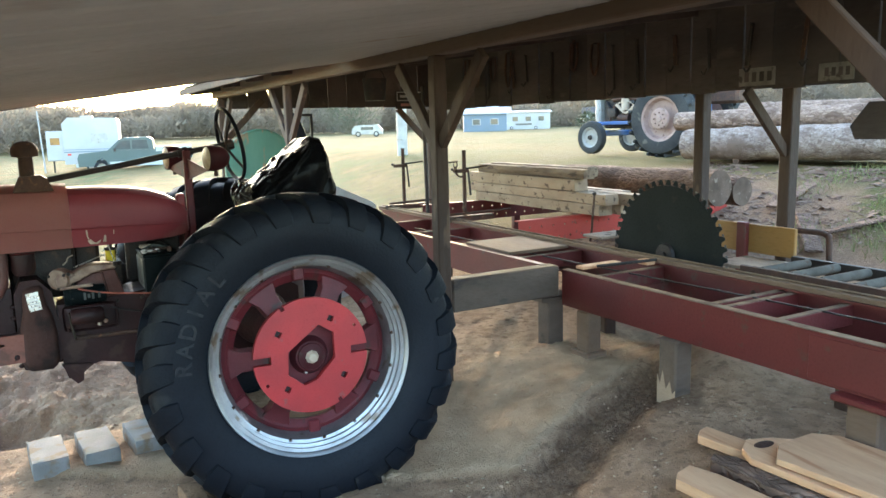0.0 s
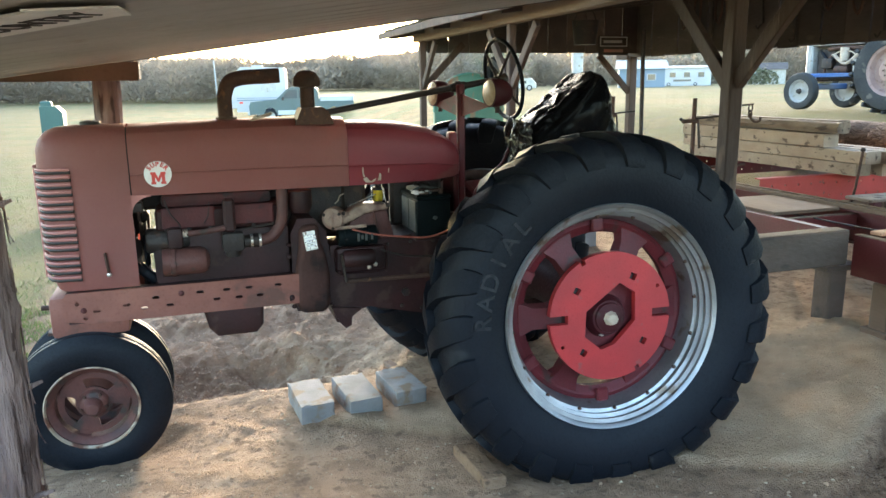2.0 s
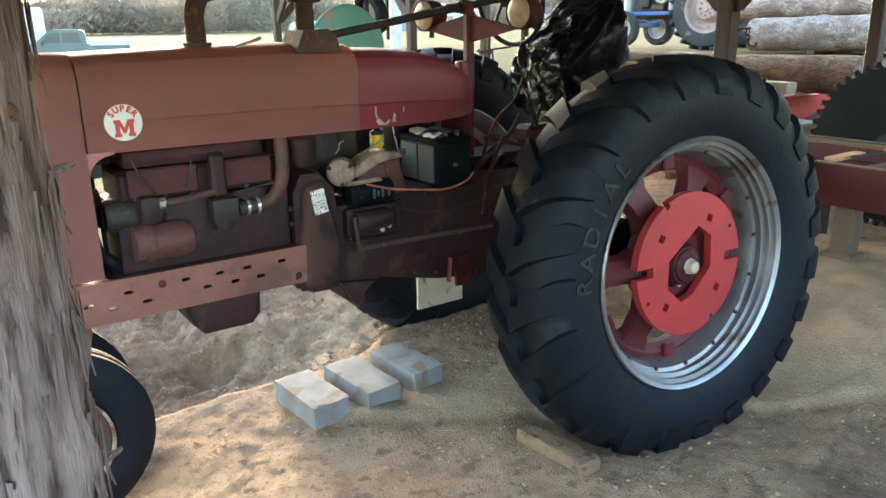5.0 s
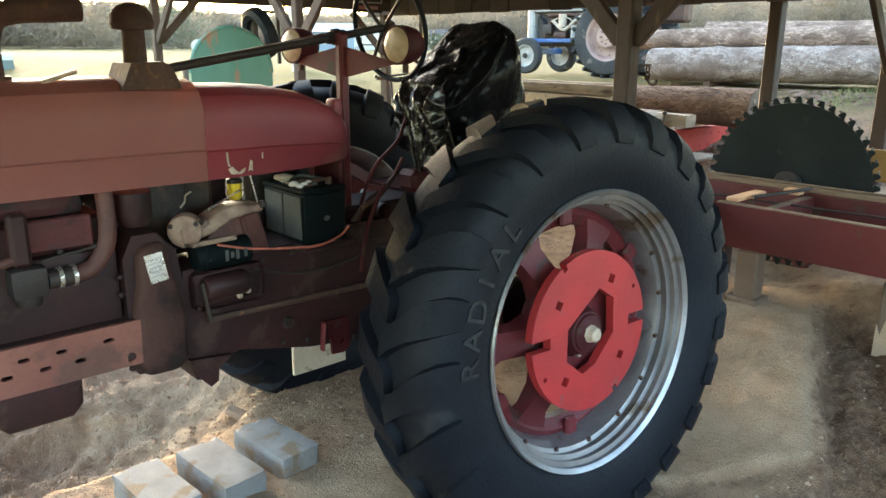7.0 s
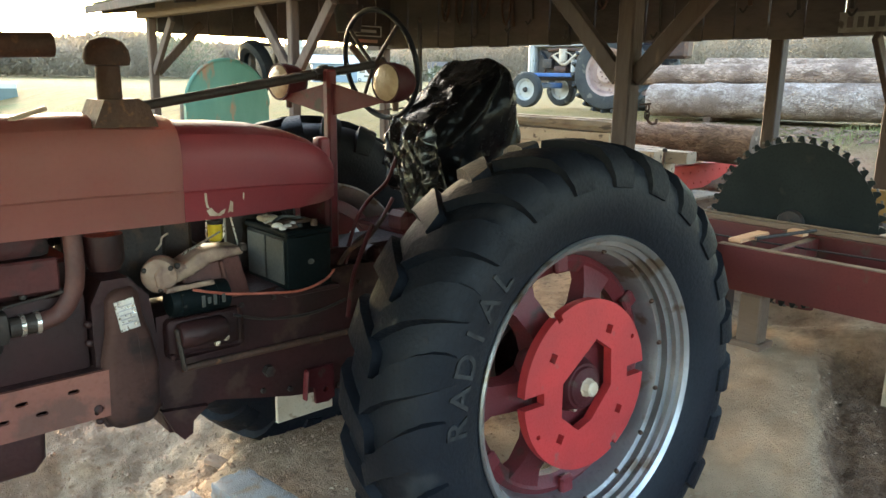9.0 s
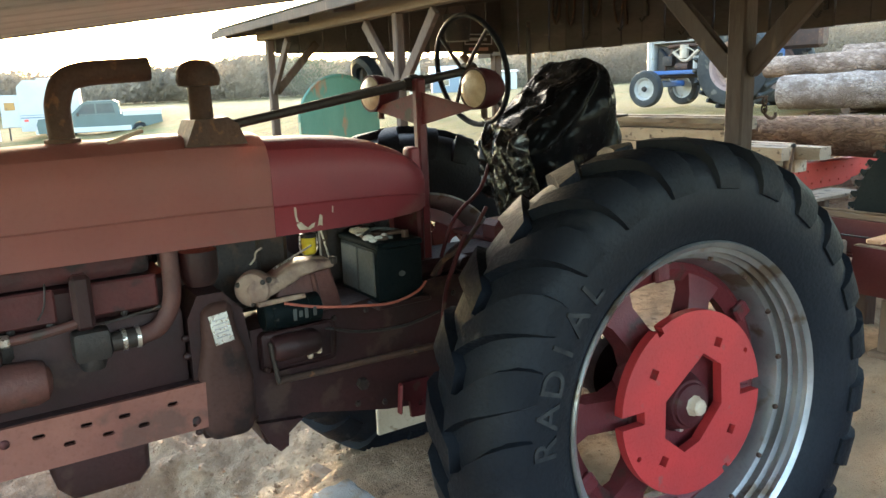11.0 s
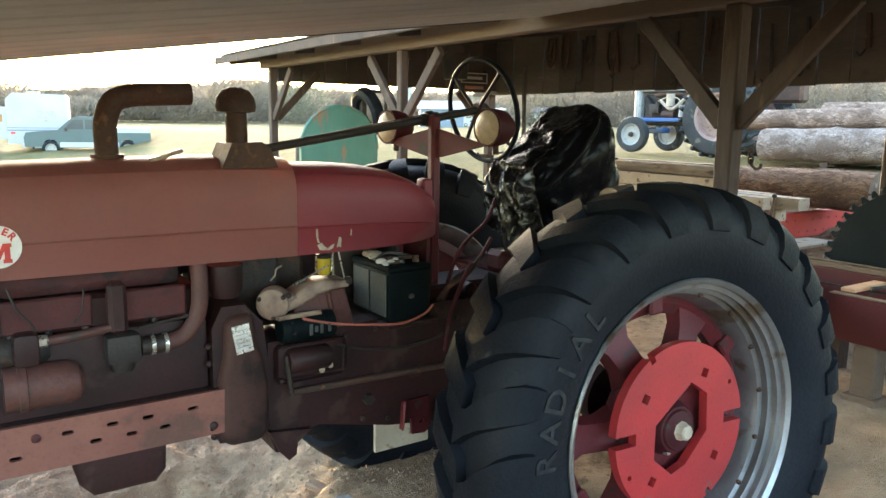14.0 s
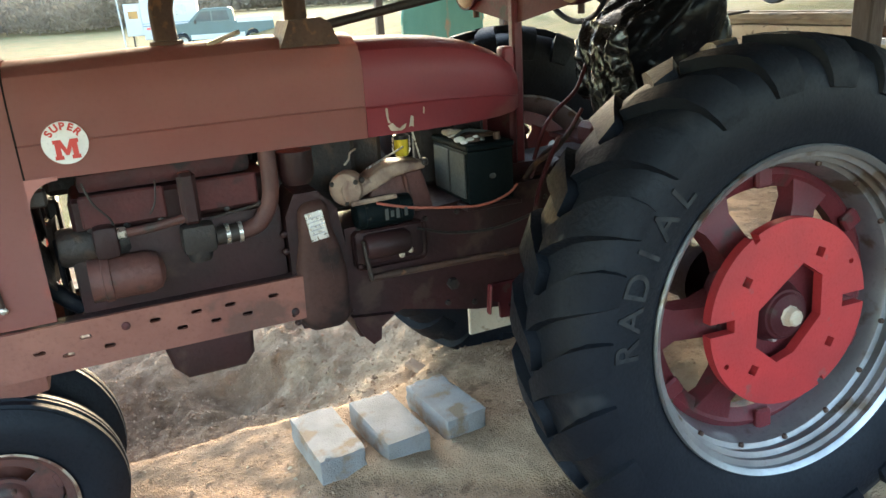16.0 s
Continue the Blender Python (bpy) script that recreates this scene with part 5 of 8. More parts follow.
def front_wheel(yc, out):
    lean_ = 4.0 * out
    base = Matrix.Translation((-2.258, yc, 0.268)) @ Matrix.Rotation(radians(lean_), 4, 'X') @ (Matrix.Identity(4) if out > 0 else Matrix.Rotation(math.pi, 4, 'Z'))
    m = base @ Matrix.Rotation(radians(90), 4, 'X')
    half = [(0.208, 0.066), (0.235, 0.080), (0.275, 0.088), (0.315, 0.082), (0.340, 0.066), (0.352, 0.058), (0.345, 0.050), (0.346, 0.043), (0.356, 0.038), (0.357, 0.020), (0.349, 0.014), (0.350, 0.008), (0.359, 0.004)]
    prof = half + [(r, -a) for r, a in half[::-1]] + [(0.195, -0.055), (0.195, 0.055)]
    w = part("front_wheel", lathe(prof, m, 72, closed=True), rubber, tractor, "black ribbed front tyre on rusty cream rim", 30)
    part("rim", lathe([(0.200, 0.060), (0.186, 0.048), (0.180, 0.0), (0.182, -0.05), (0.21, -0.074), (0.19, -0.074), (0.17, -0.05), (0.168, 0.036), (0.180, 0.052), (0.196, 0.062)], m, 56, closed=True), paint_mid, w, "dusty red rim", 30)
    part("rim_flange", lathe([(0.212, 0.076), (0.206, 0.079), (0.199, 0.066), (0.203, 0.062), (0.210, 0.070)], m, 56, closed=True), rim_cream, w, "cream rim edge with rust", 30)
    holes = []
    for k in range(3):
        sweep = [math.radians(38 + 120 * k + 7.0 * j) for j in range(11)]
        holes.append([(0.128 * math.cos(t), 0.128 * math.sin(t)) for t in sweep] + [(0.082 * math.cos(t), 0.082 * math.sin(t)) for t in sweep[::-1]])
    hub = part("wheel_disc", plate(ring(0, 0, 0.158, 40), holes, 0.010, m @ Matrix.Translation((0, 0, 0.002))), paint_mid, w, "faded red pressed wheel disc", None)
    part("hub_cap", lathe([(0, 0.098), (0.026, 0.095), (0.038, 0.080), (0.042, 0.045), (0.056, 0.040), (0.064, 0.030), (0.070, 0.010)], m, 32), paint_mid, w)
    for k in range(3):
        t = math.radians(10 + 120 * k)
        part("disc_lug", box(0.140, 0.176, -0.030, 0.030, -0.006, 0.014, 0.006, m=m @ Matrix.Rotation(t, 4, 'Z')), paint_mid, w)
    for k in range(5):
        t = math.radians(56 + 72 * k)
        piece("lug_bolt", bolt_me, hub, m @ Matrix.Translation((0.058 * math.cos(t), 0.058 * math.sin(t), 0.040)))


front_wheel(YC - 0.145, 1)
front_wheel(YC + 0.145, -1)

# hood, fuel tank and grille shell
SEC = [(-0.180, 0.0), (-0.184, 0.28), (-0.186, 0.30), (-0.181, 0.315), (-0.184, 0.60), (-0.178, 0.76), (-0.158, 0.88), (-0.115, 0.96), (-0.06, 0.99), (0.0, 1.0)]
SEC = SEC + [(-a, b) for a, b in SEC[-2::-1]]


def sheet(stations, material, name, label, cap_end=False, cap_start=False, roundness=None):
    bm = bmesh.new()
    rings = []
    for x, k, z0, z1 in stations:
        rings.append([bm.verts.new((x, YC + a * k, z0 + (z1 - z0) * b)) for a, b in SEC])
    for q, s in zip(rings, rings[1:]):
        for j in range(len(SEC) - 1):
            bm.faces.new((q[j], q[j + 1], s[j + 1], s[j]))
    for row, on in ((rings[0], cap_start), (rings[-1], cap_end)):
        if on:
            bm.faces.new(row)
    if not cap_end:
        r = bmesh.ops.solidify(bm, geom=bm.faces[:], thickness=0.004)
    return part(name, bm, material, tractor, label, 25)


hood = sheet([(-1.995, 1.0, 1.250, 1.572), (-1.6, 1.0, 1.248, 1.582), (-1.25, 1.0, 1.246, 1.588), (-0.985, 1.0, 1.244, 1.578)], paint_old, "hood", "dusty faded red hood")
tank = sheet([(-0.984, 0.995, 1.245, 1.560), (-0.82, 0.992, 1.245, 1.557), (-0.68, 0.985, 1.247, 1.546), (-0.57, 0.965, 1.250, 1.525), (-0.48, 0.92, 1.256, 1.492), (-0.42, 0.84, 1.263, 1.455), (-0.385, 0.72, 1.272, 1.420), (-0.368, 0.52, 1.288, 1.388), (-0.362, 0.2, 1.31, 1.352)], paint_tank, "fuel_tank", "glossier red fuel tank", True, True)
for outline in ([(-0.917, 1.338), (-0.909, 1.332), (-0.908, 1.300), (-0.902, 1.282), (-0.911, 1.286), (-0.916, 1.31)],
                [(-0.912, 1.276), (-0.896, 1.284), (-0.884, 1.270), (-0.872, 1.262), (-0.858, 1.272), (-0.846, 1.276), (-0.852, 1.262), (-0.866, 1.255), (-0.886, 1.256), (-0.902, 1.258)],
                [(-0.828, 1.302), (-0.819, 1.296), (-0.821, 1.262), (-0.830, 1.266), (-0.838, 1.262), (-0.832, 1.284)],
                [(-0.781, 1.326), (-0.777, 1.322), (-0.779, 1.300), (-0.783, 1.304)]):
    part("tank_scrape", plate(outline, [], 0.0016, side(0, YC - 0.1818, 0)), alu, tank, "bare scraped metal patch", None)

PLAN = [(-2.0, -0.184), (-2.16, -0.186), (-2.28, -0.183), (-2.335, -0.172), (-2.365, -0.145), (-2.385, -0.10), (-2.397, -0.04), (-2.40, 0.0)]
PLAN = PLAN + [(x, -y) for x, y in PLAN[-2::-1]]


def grille():
    bm = bmesh.new()
    rings = []
    for z, k, f in ((0.825, 0.955, 0.03), (0.86, 0.985, 0.018), (0.95, 1.0, 0.01), (1.20, 1.0, 0.004), (1.40, 1.0, 0.0), (1.47, 0.992, 0.004), (1.515, 0.93, 0.02), (1.548, 0.80, 0.05), (1.565, 0.60, 0.09), (1.572, 0.30, 0.14), (1.572, 0.02, 0.2)):
        rings.append([bm.verts.new((min(-2.0, x + f * (1 if x < -2.1 else 0)), YC + y * k, z)) for x, y in PLAN])
    for q, s in zip(rings, rings[1:]):
        for j in range(len(PLAN) - 1):
            bm.faces.new((q[j], q[j + 1], s[j + 1], s[j]))
    bmesh.ops.solidify(bm, geom=bm.faces[:], thickness=0.005)
    g = part("grille_shell", bm, paint_old, tractor, "faded red grille shell with louvres", 40)
    z = 1.372
    for i in range(15):
        path = [(x - 0.002, YC + y * 1.012, z) for x, y in PLAN[2:7]]
        path[0] = (-2.240, YC - 0.1868, z)
        part("louvre", tube(path, 0.0085, 6), iron_dark, g, "dark louvre slot")
        part("louvre_lip", tube([(x - 0.003, y - 0.002, q + 0.012) for x, y, q in path], 0.006, 6), paint_old, g)
        z -= 0.041 if i in (3, 6, 10) else 0.0335
    for yy in (-0.06, 0.0, 0.06):
        part("grille_bar", rod((-2.402, YC + yy, 0.88), (-2.402, YC + yy, 1.40), 0.008, 8), paint_old, g)
    part("latch", beam((-2.135, YC - 0.192, 1.00), (-2.125, YC - 0.192, 0.90), 0.012, 0.022), rust_dark, g)
    part("latch_pin", ball((-2.125, YC - 0.196, 0.895), 0.012, 0.01, 0.012, u=8, v=6), bright_metal, g)
    part("radiator_cap", lathe([(0.045, 0), (0.045, 0.018), (0.02, 0.024), (0, 0.024)], Matrix.Translation((-2.16, YC + 0.02, 1.568)), 20), iron_dark, g)
    part("radiator", box(-2.08, -2.012, YC - 0.165, YC + 0.165, 0.84, 1.45, 0.004), iron_dark, g)


grille()
# Dark band added inside the seam so no light leaks through it.
sheet([(-2.03, 0.975, 1.255, 1.556), (-1.96, 0.975, 1.255, 1.556)], iron_dark, "hood_flange", "dark strip added inside the hood seam to block light")
part("corner_gusset", plate([(-2.0, 1.255), (-1.915, 1.255)] + [(-1.915 - 0.085 * math.sin(a), 1.170 + 0.075 * math.cos(a)) for a in [k * math.pi / 16 for k in range(9)]], [], 0.004, side(0, YC - 0.180, 0)), paint_old, tractor, "", None)
dec = part("decal", lathe([(0, 0.003), (0.060, 0.003), (0.0605, 0.0)], side(-1.875, YC - 0.1852, 1.347), 40), white_decal, tractor, "round white decal with red lettering")
glyph = [(0, 0), (0, 0.2), (0.06, 0.2), (0.06, 0.8), (0, 0.8), (0, 1), (0.32, 1), (0.5, 0.5), (0.68, 1), (1, 1), (1, 0.8), (0.94, 0.8), (0.94, 0.2), (1, 0.2), (1, 0), (0.66, 0), (0.66, 0.2), (0.72, 0.2), (0.72, 0.62), (0.56, 0.2), (0.44, 0.2), (0.28, 0.62), (0.28, 0.2), (0.34, 0.2), (0.34, 0)]
part("decal_letter", plate([((x - 0.5) * 0.066, (y - 0.5) * 0.056) for x, y in glyph], [], 0.001, side(-1.874, YC - 0.1884, 1.329)), red_decal, dec, "bold red letter", None)
for i, ch in enumerate("SUPER"):
    a = math.radians(142 - i * 26)
    mm = side(-1.875, YC - 0.1887, 1.347) @ Matrix.Translation((0.046 * math.cos(a), 0.046 * math.sin(a), 0)) @ Matrix.Rotation(a - math.pi / 2, 4, 'Z')
    writing(ch, 0.028, mm, red_decal, "decal_letter", dec, bold=0.0012)

# chassis
for yy, s in ((YC - 0.187, 1), (YC + 0.187, -1)):
    L = 1.085
    sl = [(0.60, 0.105), (0.675, 0.062), (0.725, 0.105), (0.78, 0.062), (0.83, 0.105), (0.88, 0.062), (0.97, 0.105), (0.40, 0.098), (0.345, 0.052), (0.46, 0.055), (0.27, 0.075), (0.14, 0.06)]
    hs = [slot(x, z, 0.034, 0.014) for x, z in sl] + [ring(0.06, 0.10, 0.010, 8), ring(0.09, 0.03, 0.010, 8), ring(1.03, 0.02, 0.008, 8)]
    r = part("frame_rail", plate([(0, 0.02), (0.12, 0.0), (L, 0.0), (L, 0.150), (0.02, 0.150), (0, 0.13)], hs, 0.016, side(-2.335, yy + 0.008, 0.668)), paint_rail, tractor, "dusty red slotted frame rail", None)
    for x, z in ((-1.82, 0.775), (-1.30, 0.70), (-2.25, 0.735)):
        part("bolt", ball((x, yy - s * 0.010, z), 0.014, 0.008, 0.014, u=10, v=6), paint_dim, r)
    for z in (0.668, 0.806):
        part("flange", box(-2.32, -1.26, yy + (0.010 if s > 0 else -0.065), yy + (0.065 if s > 0 else -0.010), z, z + 0.012, 0.002), grime, r)
part("front_bolster", box(-2.40, -2.06, YC - 0.175, YC + 0.175, 0.60, 0.80, 0.03, seg=2), paint_rail, tractor)
part("tow_pin", rod((-2.44, YC - 0.10, 0.74), (-2.36, YC - 0.10, 0.74), 0.012), rust_dark, tractor)
part("tow_lip", box(-2.43, -2.30, YC - 0.10, YC + 0.10, 0.60, 0.615, 0.004), rust_dark, tractor)
part("front_pedestal", lathe([(0.075, 0), (0.06, 0.2), (0.085, 0.38)], Matrix.Translation((-2.258, YC, 0.25)), 24), paint_rail, tractor)
part("front_axle", rod((-2.258, YC - 0.13, 0.268), (-2.258, YC + 0.13, 0.268), 0.035), grime, tractor)

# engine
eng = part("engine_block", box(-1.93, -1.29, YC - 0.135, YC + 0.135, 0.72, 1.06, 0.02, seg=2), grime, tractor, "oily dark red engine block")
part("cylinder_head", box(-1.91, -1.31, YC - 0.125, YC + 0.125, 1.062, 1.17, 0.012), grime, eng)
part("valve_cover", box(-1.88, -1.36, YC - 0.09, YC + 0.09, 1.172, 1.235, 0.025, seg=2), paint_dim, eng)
# Filler box added to close part of the bright gap ahead of the block.
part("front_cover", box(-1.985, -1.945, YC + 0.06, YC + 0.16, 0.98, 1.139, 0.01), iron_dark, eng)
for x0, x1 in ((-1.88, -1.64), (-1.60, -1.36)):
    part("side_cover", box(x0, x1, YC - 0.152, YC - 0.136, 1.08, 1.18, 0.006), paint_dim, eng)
# Dark fillers added on the far side to stop daylight showing through.
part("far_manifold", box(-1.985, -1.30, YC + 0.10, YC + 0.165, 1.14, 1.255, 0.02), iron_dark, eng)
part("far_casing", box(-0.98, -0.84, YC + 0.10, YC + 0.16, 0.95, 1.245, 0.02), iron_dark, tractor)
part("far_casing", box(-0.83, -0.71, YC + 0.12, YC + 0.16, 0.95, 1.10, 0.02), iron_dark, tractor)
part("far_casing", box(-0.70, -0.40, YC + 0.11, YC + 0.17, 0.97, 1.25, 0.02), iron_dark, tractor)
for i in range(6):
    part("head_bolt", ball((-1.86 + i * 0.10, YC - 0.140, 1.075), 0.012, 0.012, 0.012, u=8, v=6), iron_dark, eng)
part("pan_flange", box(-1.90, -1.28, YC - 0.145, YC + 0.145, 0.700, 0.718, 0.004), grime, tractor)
part("drain_plug", rod((-1.58, YC, 0.49), (-1.58, YC, 0.52), 0.014, 6), iron_dark, tractor)
bm = lathe([(0, 0.0), (0.030, 0.004), (0.055, 0.018), (0.066, 0.045), (0.066, 0.155), (0.071, 0.157), (0.071, 0.178), (0.066, 0.18), (0.066, 0.215), (0, 0.215)], Matrix.Translation((-1.675, YC - 0.165, 0.925)) @ Matrix.Rotation(radians(-90), 4, 'Y'), 32)
part("oil_filter", bm, paint_mid, eng, "rounded faded red oil filter canister")
part("manifold", tube(arc([(-1.84, YC - 0.165, 1.055), (-1.70, YC - 0.168, 1.06), (-1.58, YC - 0.165, 1.075)]), 0.014, 10), paint_mid, eng)
part("pipe_nut", lathe([(0, 0), (0.016, 0.0), (0.019, 0.004), (0.019, 0.030), (0.015, 0.034)], Matrix.Translation((-1.80, YC - 0.168, 1.058)) @ Matrix.Rotation(radians(90), 4, 'Y'), 6), bright_metal, eng, "bright pipe nut")
part("riser", box(-1.60, -1.545, YC - 0.185, YC - 0.14, 1.05, 1.215, 0.012), grime, eng)
part("carburettor", box(-1.615, -1.51, YC - 0.20, YC - 0.12, 0.955, 1.05, 0.022, seg=2), iron_dark, eng, "dark greasy carburettor")
part("carb_bowl", lathe([(0, 0), (0.032, 0.004), (0.038, 0.02), (0.038, 0.06)], Matrix.Translation((-1.565, YC - 0.16, 0.925)), 20), iron_dark, eng)
part("air_hose", rod((-1.51, YC - 0.165, 0.998), (-1.43, YC - 0.165, 1.0), 0.029, 16), iron_dark, eng)
for x in (-1.475, -1.435):
    part("hose_clamp", lathe([(0.030, -0.006), (0.033, -0.006), (0.033, 0.006), (0.030, 0.006)], Matrix.Translation((x, YC - 0.165, 1.0)) @ Matrix.Rotation(radians(90), 4, 'Y'), 20, closed=True), bright_metal, eng, "bright hose clamp")
part("air_pipe", tube(arc([(-1.43, YC - 0.165, 1.0), (-1.38, YC - 0.165, 1.012), (-1.345, YC - 0.165, 1.05), (-1.325, YC - 0.165, 1.10), (-1.318, YC - 0.160, 1.18), (-1.318, YC - 0.150, 1.26)]), 0.027, 14), paint_mid, eng, "faded red bent air pipe")
part("air_cleaner", lathe([(0, 0), (0.045, 0.0), (0.058, 0.03), (0.058, 0.11), (0, 0.115)], Matrix.Translation((-1.225, YC - 0.13, 1.12)), 24), grime, eng)
part("linkage", rod((-1.52, YC - 0.17, 1.06), (-1.30, YC - 0.165, 1.085), 0.005, 6), iron_dark, eng)
part("wire", tube(arc([(-1.86, YC - 0.15, 1.22), (-1.84, YC - 0.17, 1.16), (-1.80, YC - 0.17, 1.10), (-1.80, YC - 0.16, 1.04)]), 0.004, 6), iron_dark, eng)
part("wire", tube(arc([(-1.66, YC - 0.15, 1.20), (-1.67, YC - 0.17, 1.14), (-1.69, YC - 0.16, 1.10)]), 0.003, 6), iron_dark, eng)
part("ignition_body", box(-1.86, -1.79, YC - 0.20, YC - 0.13, 0.99, 1.09, 0.02, seg=2), grime, eng)
part("generator", lathe([(0, 0), (0.052, 0.0), (0.060, 0.012), (0.060, 0.18), (0.05, 0.2), (0, 0.2)], Matrix.Translation((-1.96, YC - 0.09, 1.02)) @ Matrix.Rotation(radians(90), 4, 'Y'), 28), iron_dark, eng)
part("fan_pulley", lathe([(0, 0), (0.075, 0), (0.062, 0.015), (0.075, 0.03), (0, 0.03)], Matrix.Translation((-1.985, YC, 1.03)) @ Matrix.Rotation(radians(90), 4, 'Y'), 28), iron_dark, eng)
part("crank_pulley", lathe([(0, 0), (0.085, 0), (0.070, 0.015), (0.085, 0.03), (0, 0.03)], Matrix.Translation((-1.985, YC, 0.80)) @ Matrix.Rotation(radians(90), 4, 'Y'), 28), iron_dark, eng)
for s in (-1, 1):
    part("fan_belt", beam((-1.965, YC + s * 0.075, 1.05), (-1.965, YC + s * 0.085, 0.80), 0.016, 0.018), rubber, eng)
for k in range(4):
    a = k * math.pi / 2 + 0.5
    part("fan_blade", box(0.03, 0.19, -0.035, 0.035, -0.003, 0.003, 0.002, m=Matrix.Translation((-1.998, YC, 1.03)) @ Matrix.Rotation(radians(90), 4, 'Y') @ Matrix.Rotation(a, 4, 'Z') @ Matrix.Rotation(0.4, 4, 'X')), iron_dark, eng)
part("water_hose", tube(arc([(-2.02, YC - 0.08, 0.92), (-1.97, YC - 0.11, 0.87), (-1.93, YC - 0.10, 0.83)]), 0.026, 12), rubber, eng)
part("radiator_bracket", box(-2.01, -1.955, YC - 0.17, YC - 0.13, 1.17, 1.22, 0.006), iron_dark, eng)

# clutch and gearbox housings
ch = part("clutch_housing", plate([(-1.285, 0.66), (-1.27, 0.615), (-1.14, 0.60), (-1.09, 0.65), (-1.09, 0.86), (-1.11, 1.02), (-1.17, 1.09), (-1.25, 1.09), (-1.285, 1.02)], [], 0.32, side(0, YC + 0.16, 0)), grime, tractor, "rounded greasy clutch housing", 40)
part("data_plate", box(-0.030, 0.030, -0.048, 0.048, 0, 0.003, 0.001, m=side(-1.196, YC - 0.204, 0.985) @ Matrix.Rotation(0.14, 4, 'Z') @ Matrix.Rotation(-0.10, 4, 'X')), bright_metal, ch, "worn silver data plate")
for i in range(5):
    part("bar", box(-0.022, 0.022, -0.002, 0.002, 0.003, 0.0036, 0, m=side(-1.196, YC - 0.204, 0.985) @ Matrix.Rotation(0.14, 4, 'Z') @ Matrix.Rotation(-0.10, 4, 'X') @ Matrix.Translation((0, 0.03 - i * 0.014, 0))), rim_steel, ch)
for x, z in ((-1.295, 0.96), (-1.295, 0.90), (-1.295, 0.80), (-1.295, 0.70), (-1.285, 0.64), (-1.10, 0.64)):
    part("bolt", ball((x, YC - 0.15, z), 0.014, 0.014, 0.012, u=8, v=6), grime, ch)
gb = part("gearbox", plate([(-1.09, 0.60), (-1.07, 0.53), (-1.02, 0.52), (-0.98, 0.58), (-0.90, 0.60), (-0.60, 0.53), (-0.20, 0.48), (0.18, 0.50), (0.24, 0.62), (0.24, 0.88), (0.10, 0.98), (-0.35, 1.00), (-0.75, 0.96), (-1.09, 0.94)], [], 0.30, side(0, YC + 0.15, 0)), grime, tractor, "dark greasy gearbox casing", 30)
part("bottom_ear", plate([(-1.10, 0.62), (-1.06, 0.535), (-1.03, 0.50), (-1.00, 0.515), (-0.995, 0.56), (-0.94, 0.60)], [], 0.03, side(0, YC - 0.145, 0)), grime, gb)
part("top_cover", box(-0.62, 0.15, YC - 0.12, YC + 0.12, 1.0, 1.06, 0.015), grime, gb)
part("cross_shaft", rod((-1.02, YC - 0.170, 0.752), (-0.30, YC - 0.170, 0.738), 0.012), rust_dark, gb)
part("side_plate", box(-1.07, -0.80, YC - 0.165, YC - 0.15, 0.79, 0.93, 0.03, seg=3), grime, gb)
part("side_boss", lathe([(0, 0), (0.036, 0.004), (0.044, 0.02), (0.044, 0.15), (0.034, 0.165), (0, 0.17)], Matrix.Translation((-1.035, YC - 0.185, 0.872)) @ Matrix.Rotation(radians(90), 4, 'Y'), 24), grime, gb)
for k in range(7):
    part("bolt", lathe([(0, 0.010), (0.009, 0.009), (0.011, 0.0)], side(-1.04 + k * 0.125, YC - 0.15, 0.925 + 0.005 * (k % 2)), 6), iron_dark, gb)
for k in range(6):
    part("bolt", lathe([(0, 0.012), (0.010, 0.010), (0.012, 0.0)], side(-0.72 + k * 0.11, YC - 0.15, 0.585 - 0.022 * k), 6), iron_dark, gb)
part("oil_line", tube(arc([(-0.83, YC - 0.165, 0.90), (-0.70, YC - 0.172, 0.86), (-0.52, YC - 0.170, 0.845), (-0.36, YC - 0.165, 0.87)]), 0.006, 6), iron_dark, gb)
part("lever_arm", beam((-1.04, YC - 0.19, 0.90), (-1.02, YC - 0.19, 0.75), 0.012, 0.03), iron_dark, gb)
part("drip_plug", rod((-0.70, YC - 0.15, 0.66), (-0.70, YC - 0.175, 0.66), 0.022, 6), iron_dark, gb)
for x, z in ((-0.895, 0.815), (-0.862, 0.828), (-1.05, 0.80)):
    part("bolt", ball((x, YC - 0.17, z), 0.012, 0.012, 0.012, u=8, v=6), alu if x > -0.91 else grime, gb)
part("axle_housing", lathe([(0.17, 0.14), (0.16, 0.2), (0.115, 0.32), (0.10, 0.66), (0.12, 0.70), (0.12, 0.74)], Matrix.Translation((0, YC, AX)) @ Matrix.Rotation(radians(90), 4, 'X'), 32), grime, gb)
part("axle_housing", lathe([(0.17, 0.14), (0.16, 0.2), (0.115, 0.32), (0.10, 0.66), (0.12, 0.70), (0.12, 0.74)], Matrix.Translation((0, YC, AX)) @ Matrix.Rotation(radians(-90), 4, 'X') @ Matrix.Diagonal((1, 1, 0.72, 1)), 32), grime, gb)
part("brake_pedal", beam((-0.575, YC - 0.20, 0.52), (-0.565, YC - 0.20, 0.64), 0.012, 0.030), wheel_red, gb)
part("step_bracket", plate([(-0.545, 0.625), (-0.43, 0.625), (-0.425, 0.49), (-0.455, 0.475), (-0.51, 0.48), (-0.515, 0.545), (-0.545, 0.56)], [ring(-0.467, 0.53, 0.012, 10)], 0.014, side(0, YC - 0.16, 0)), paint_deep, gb)
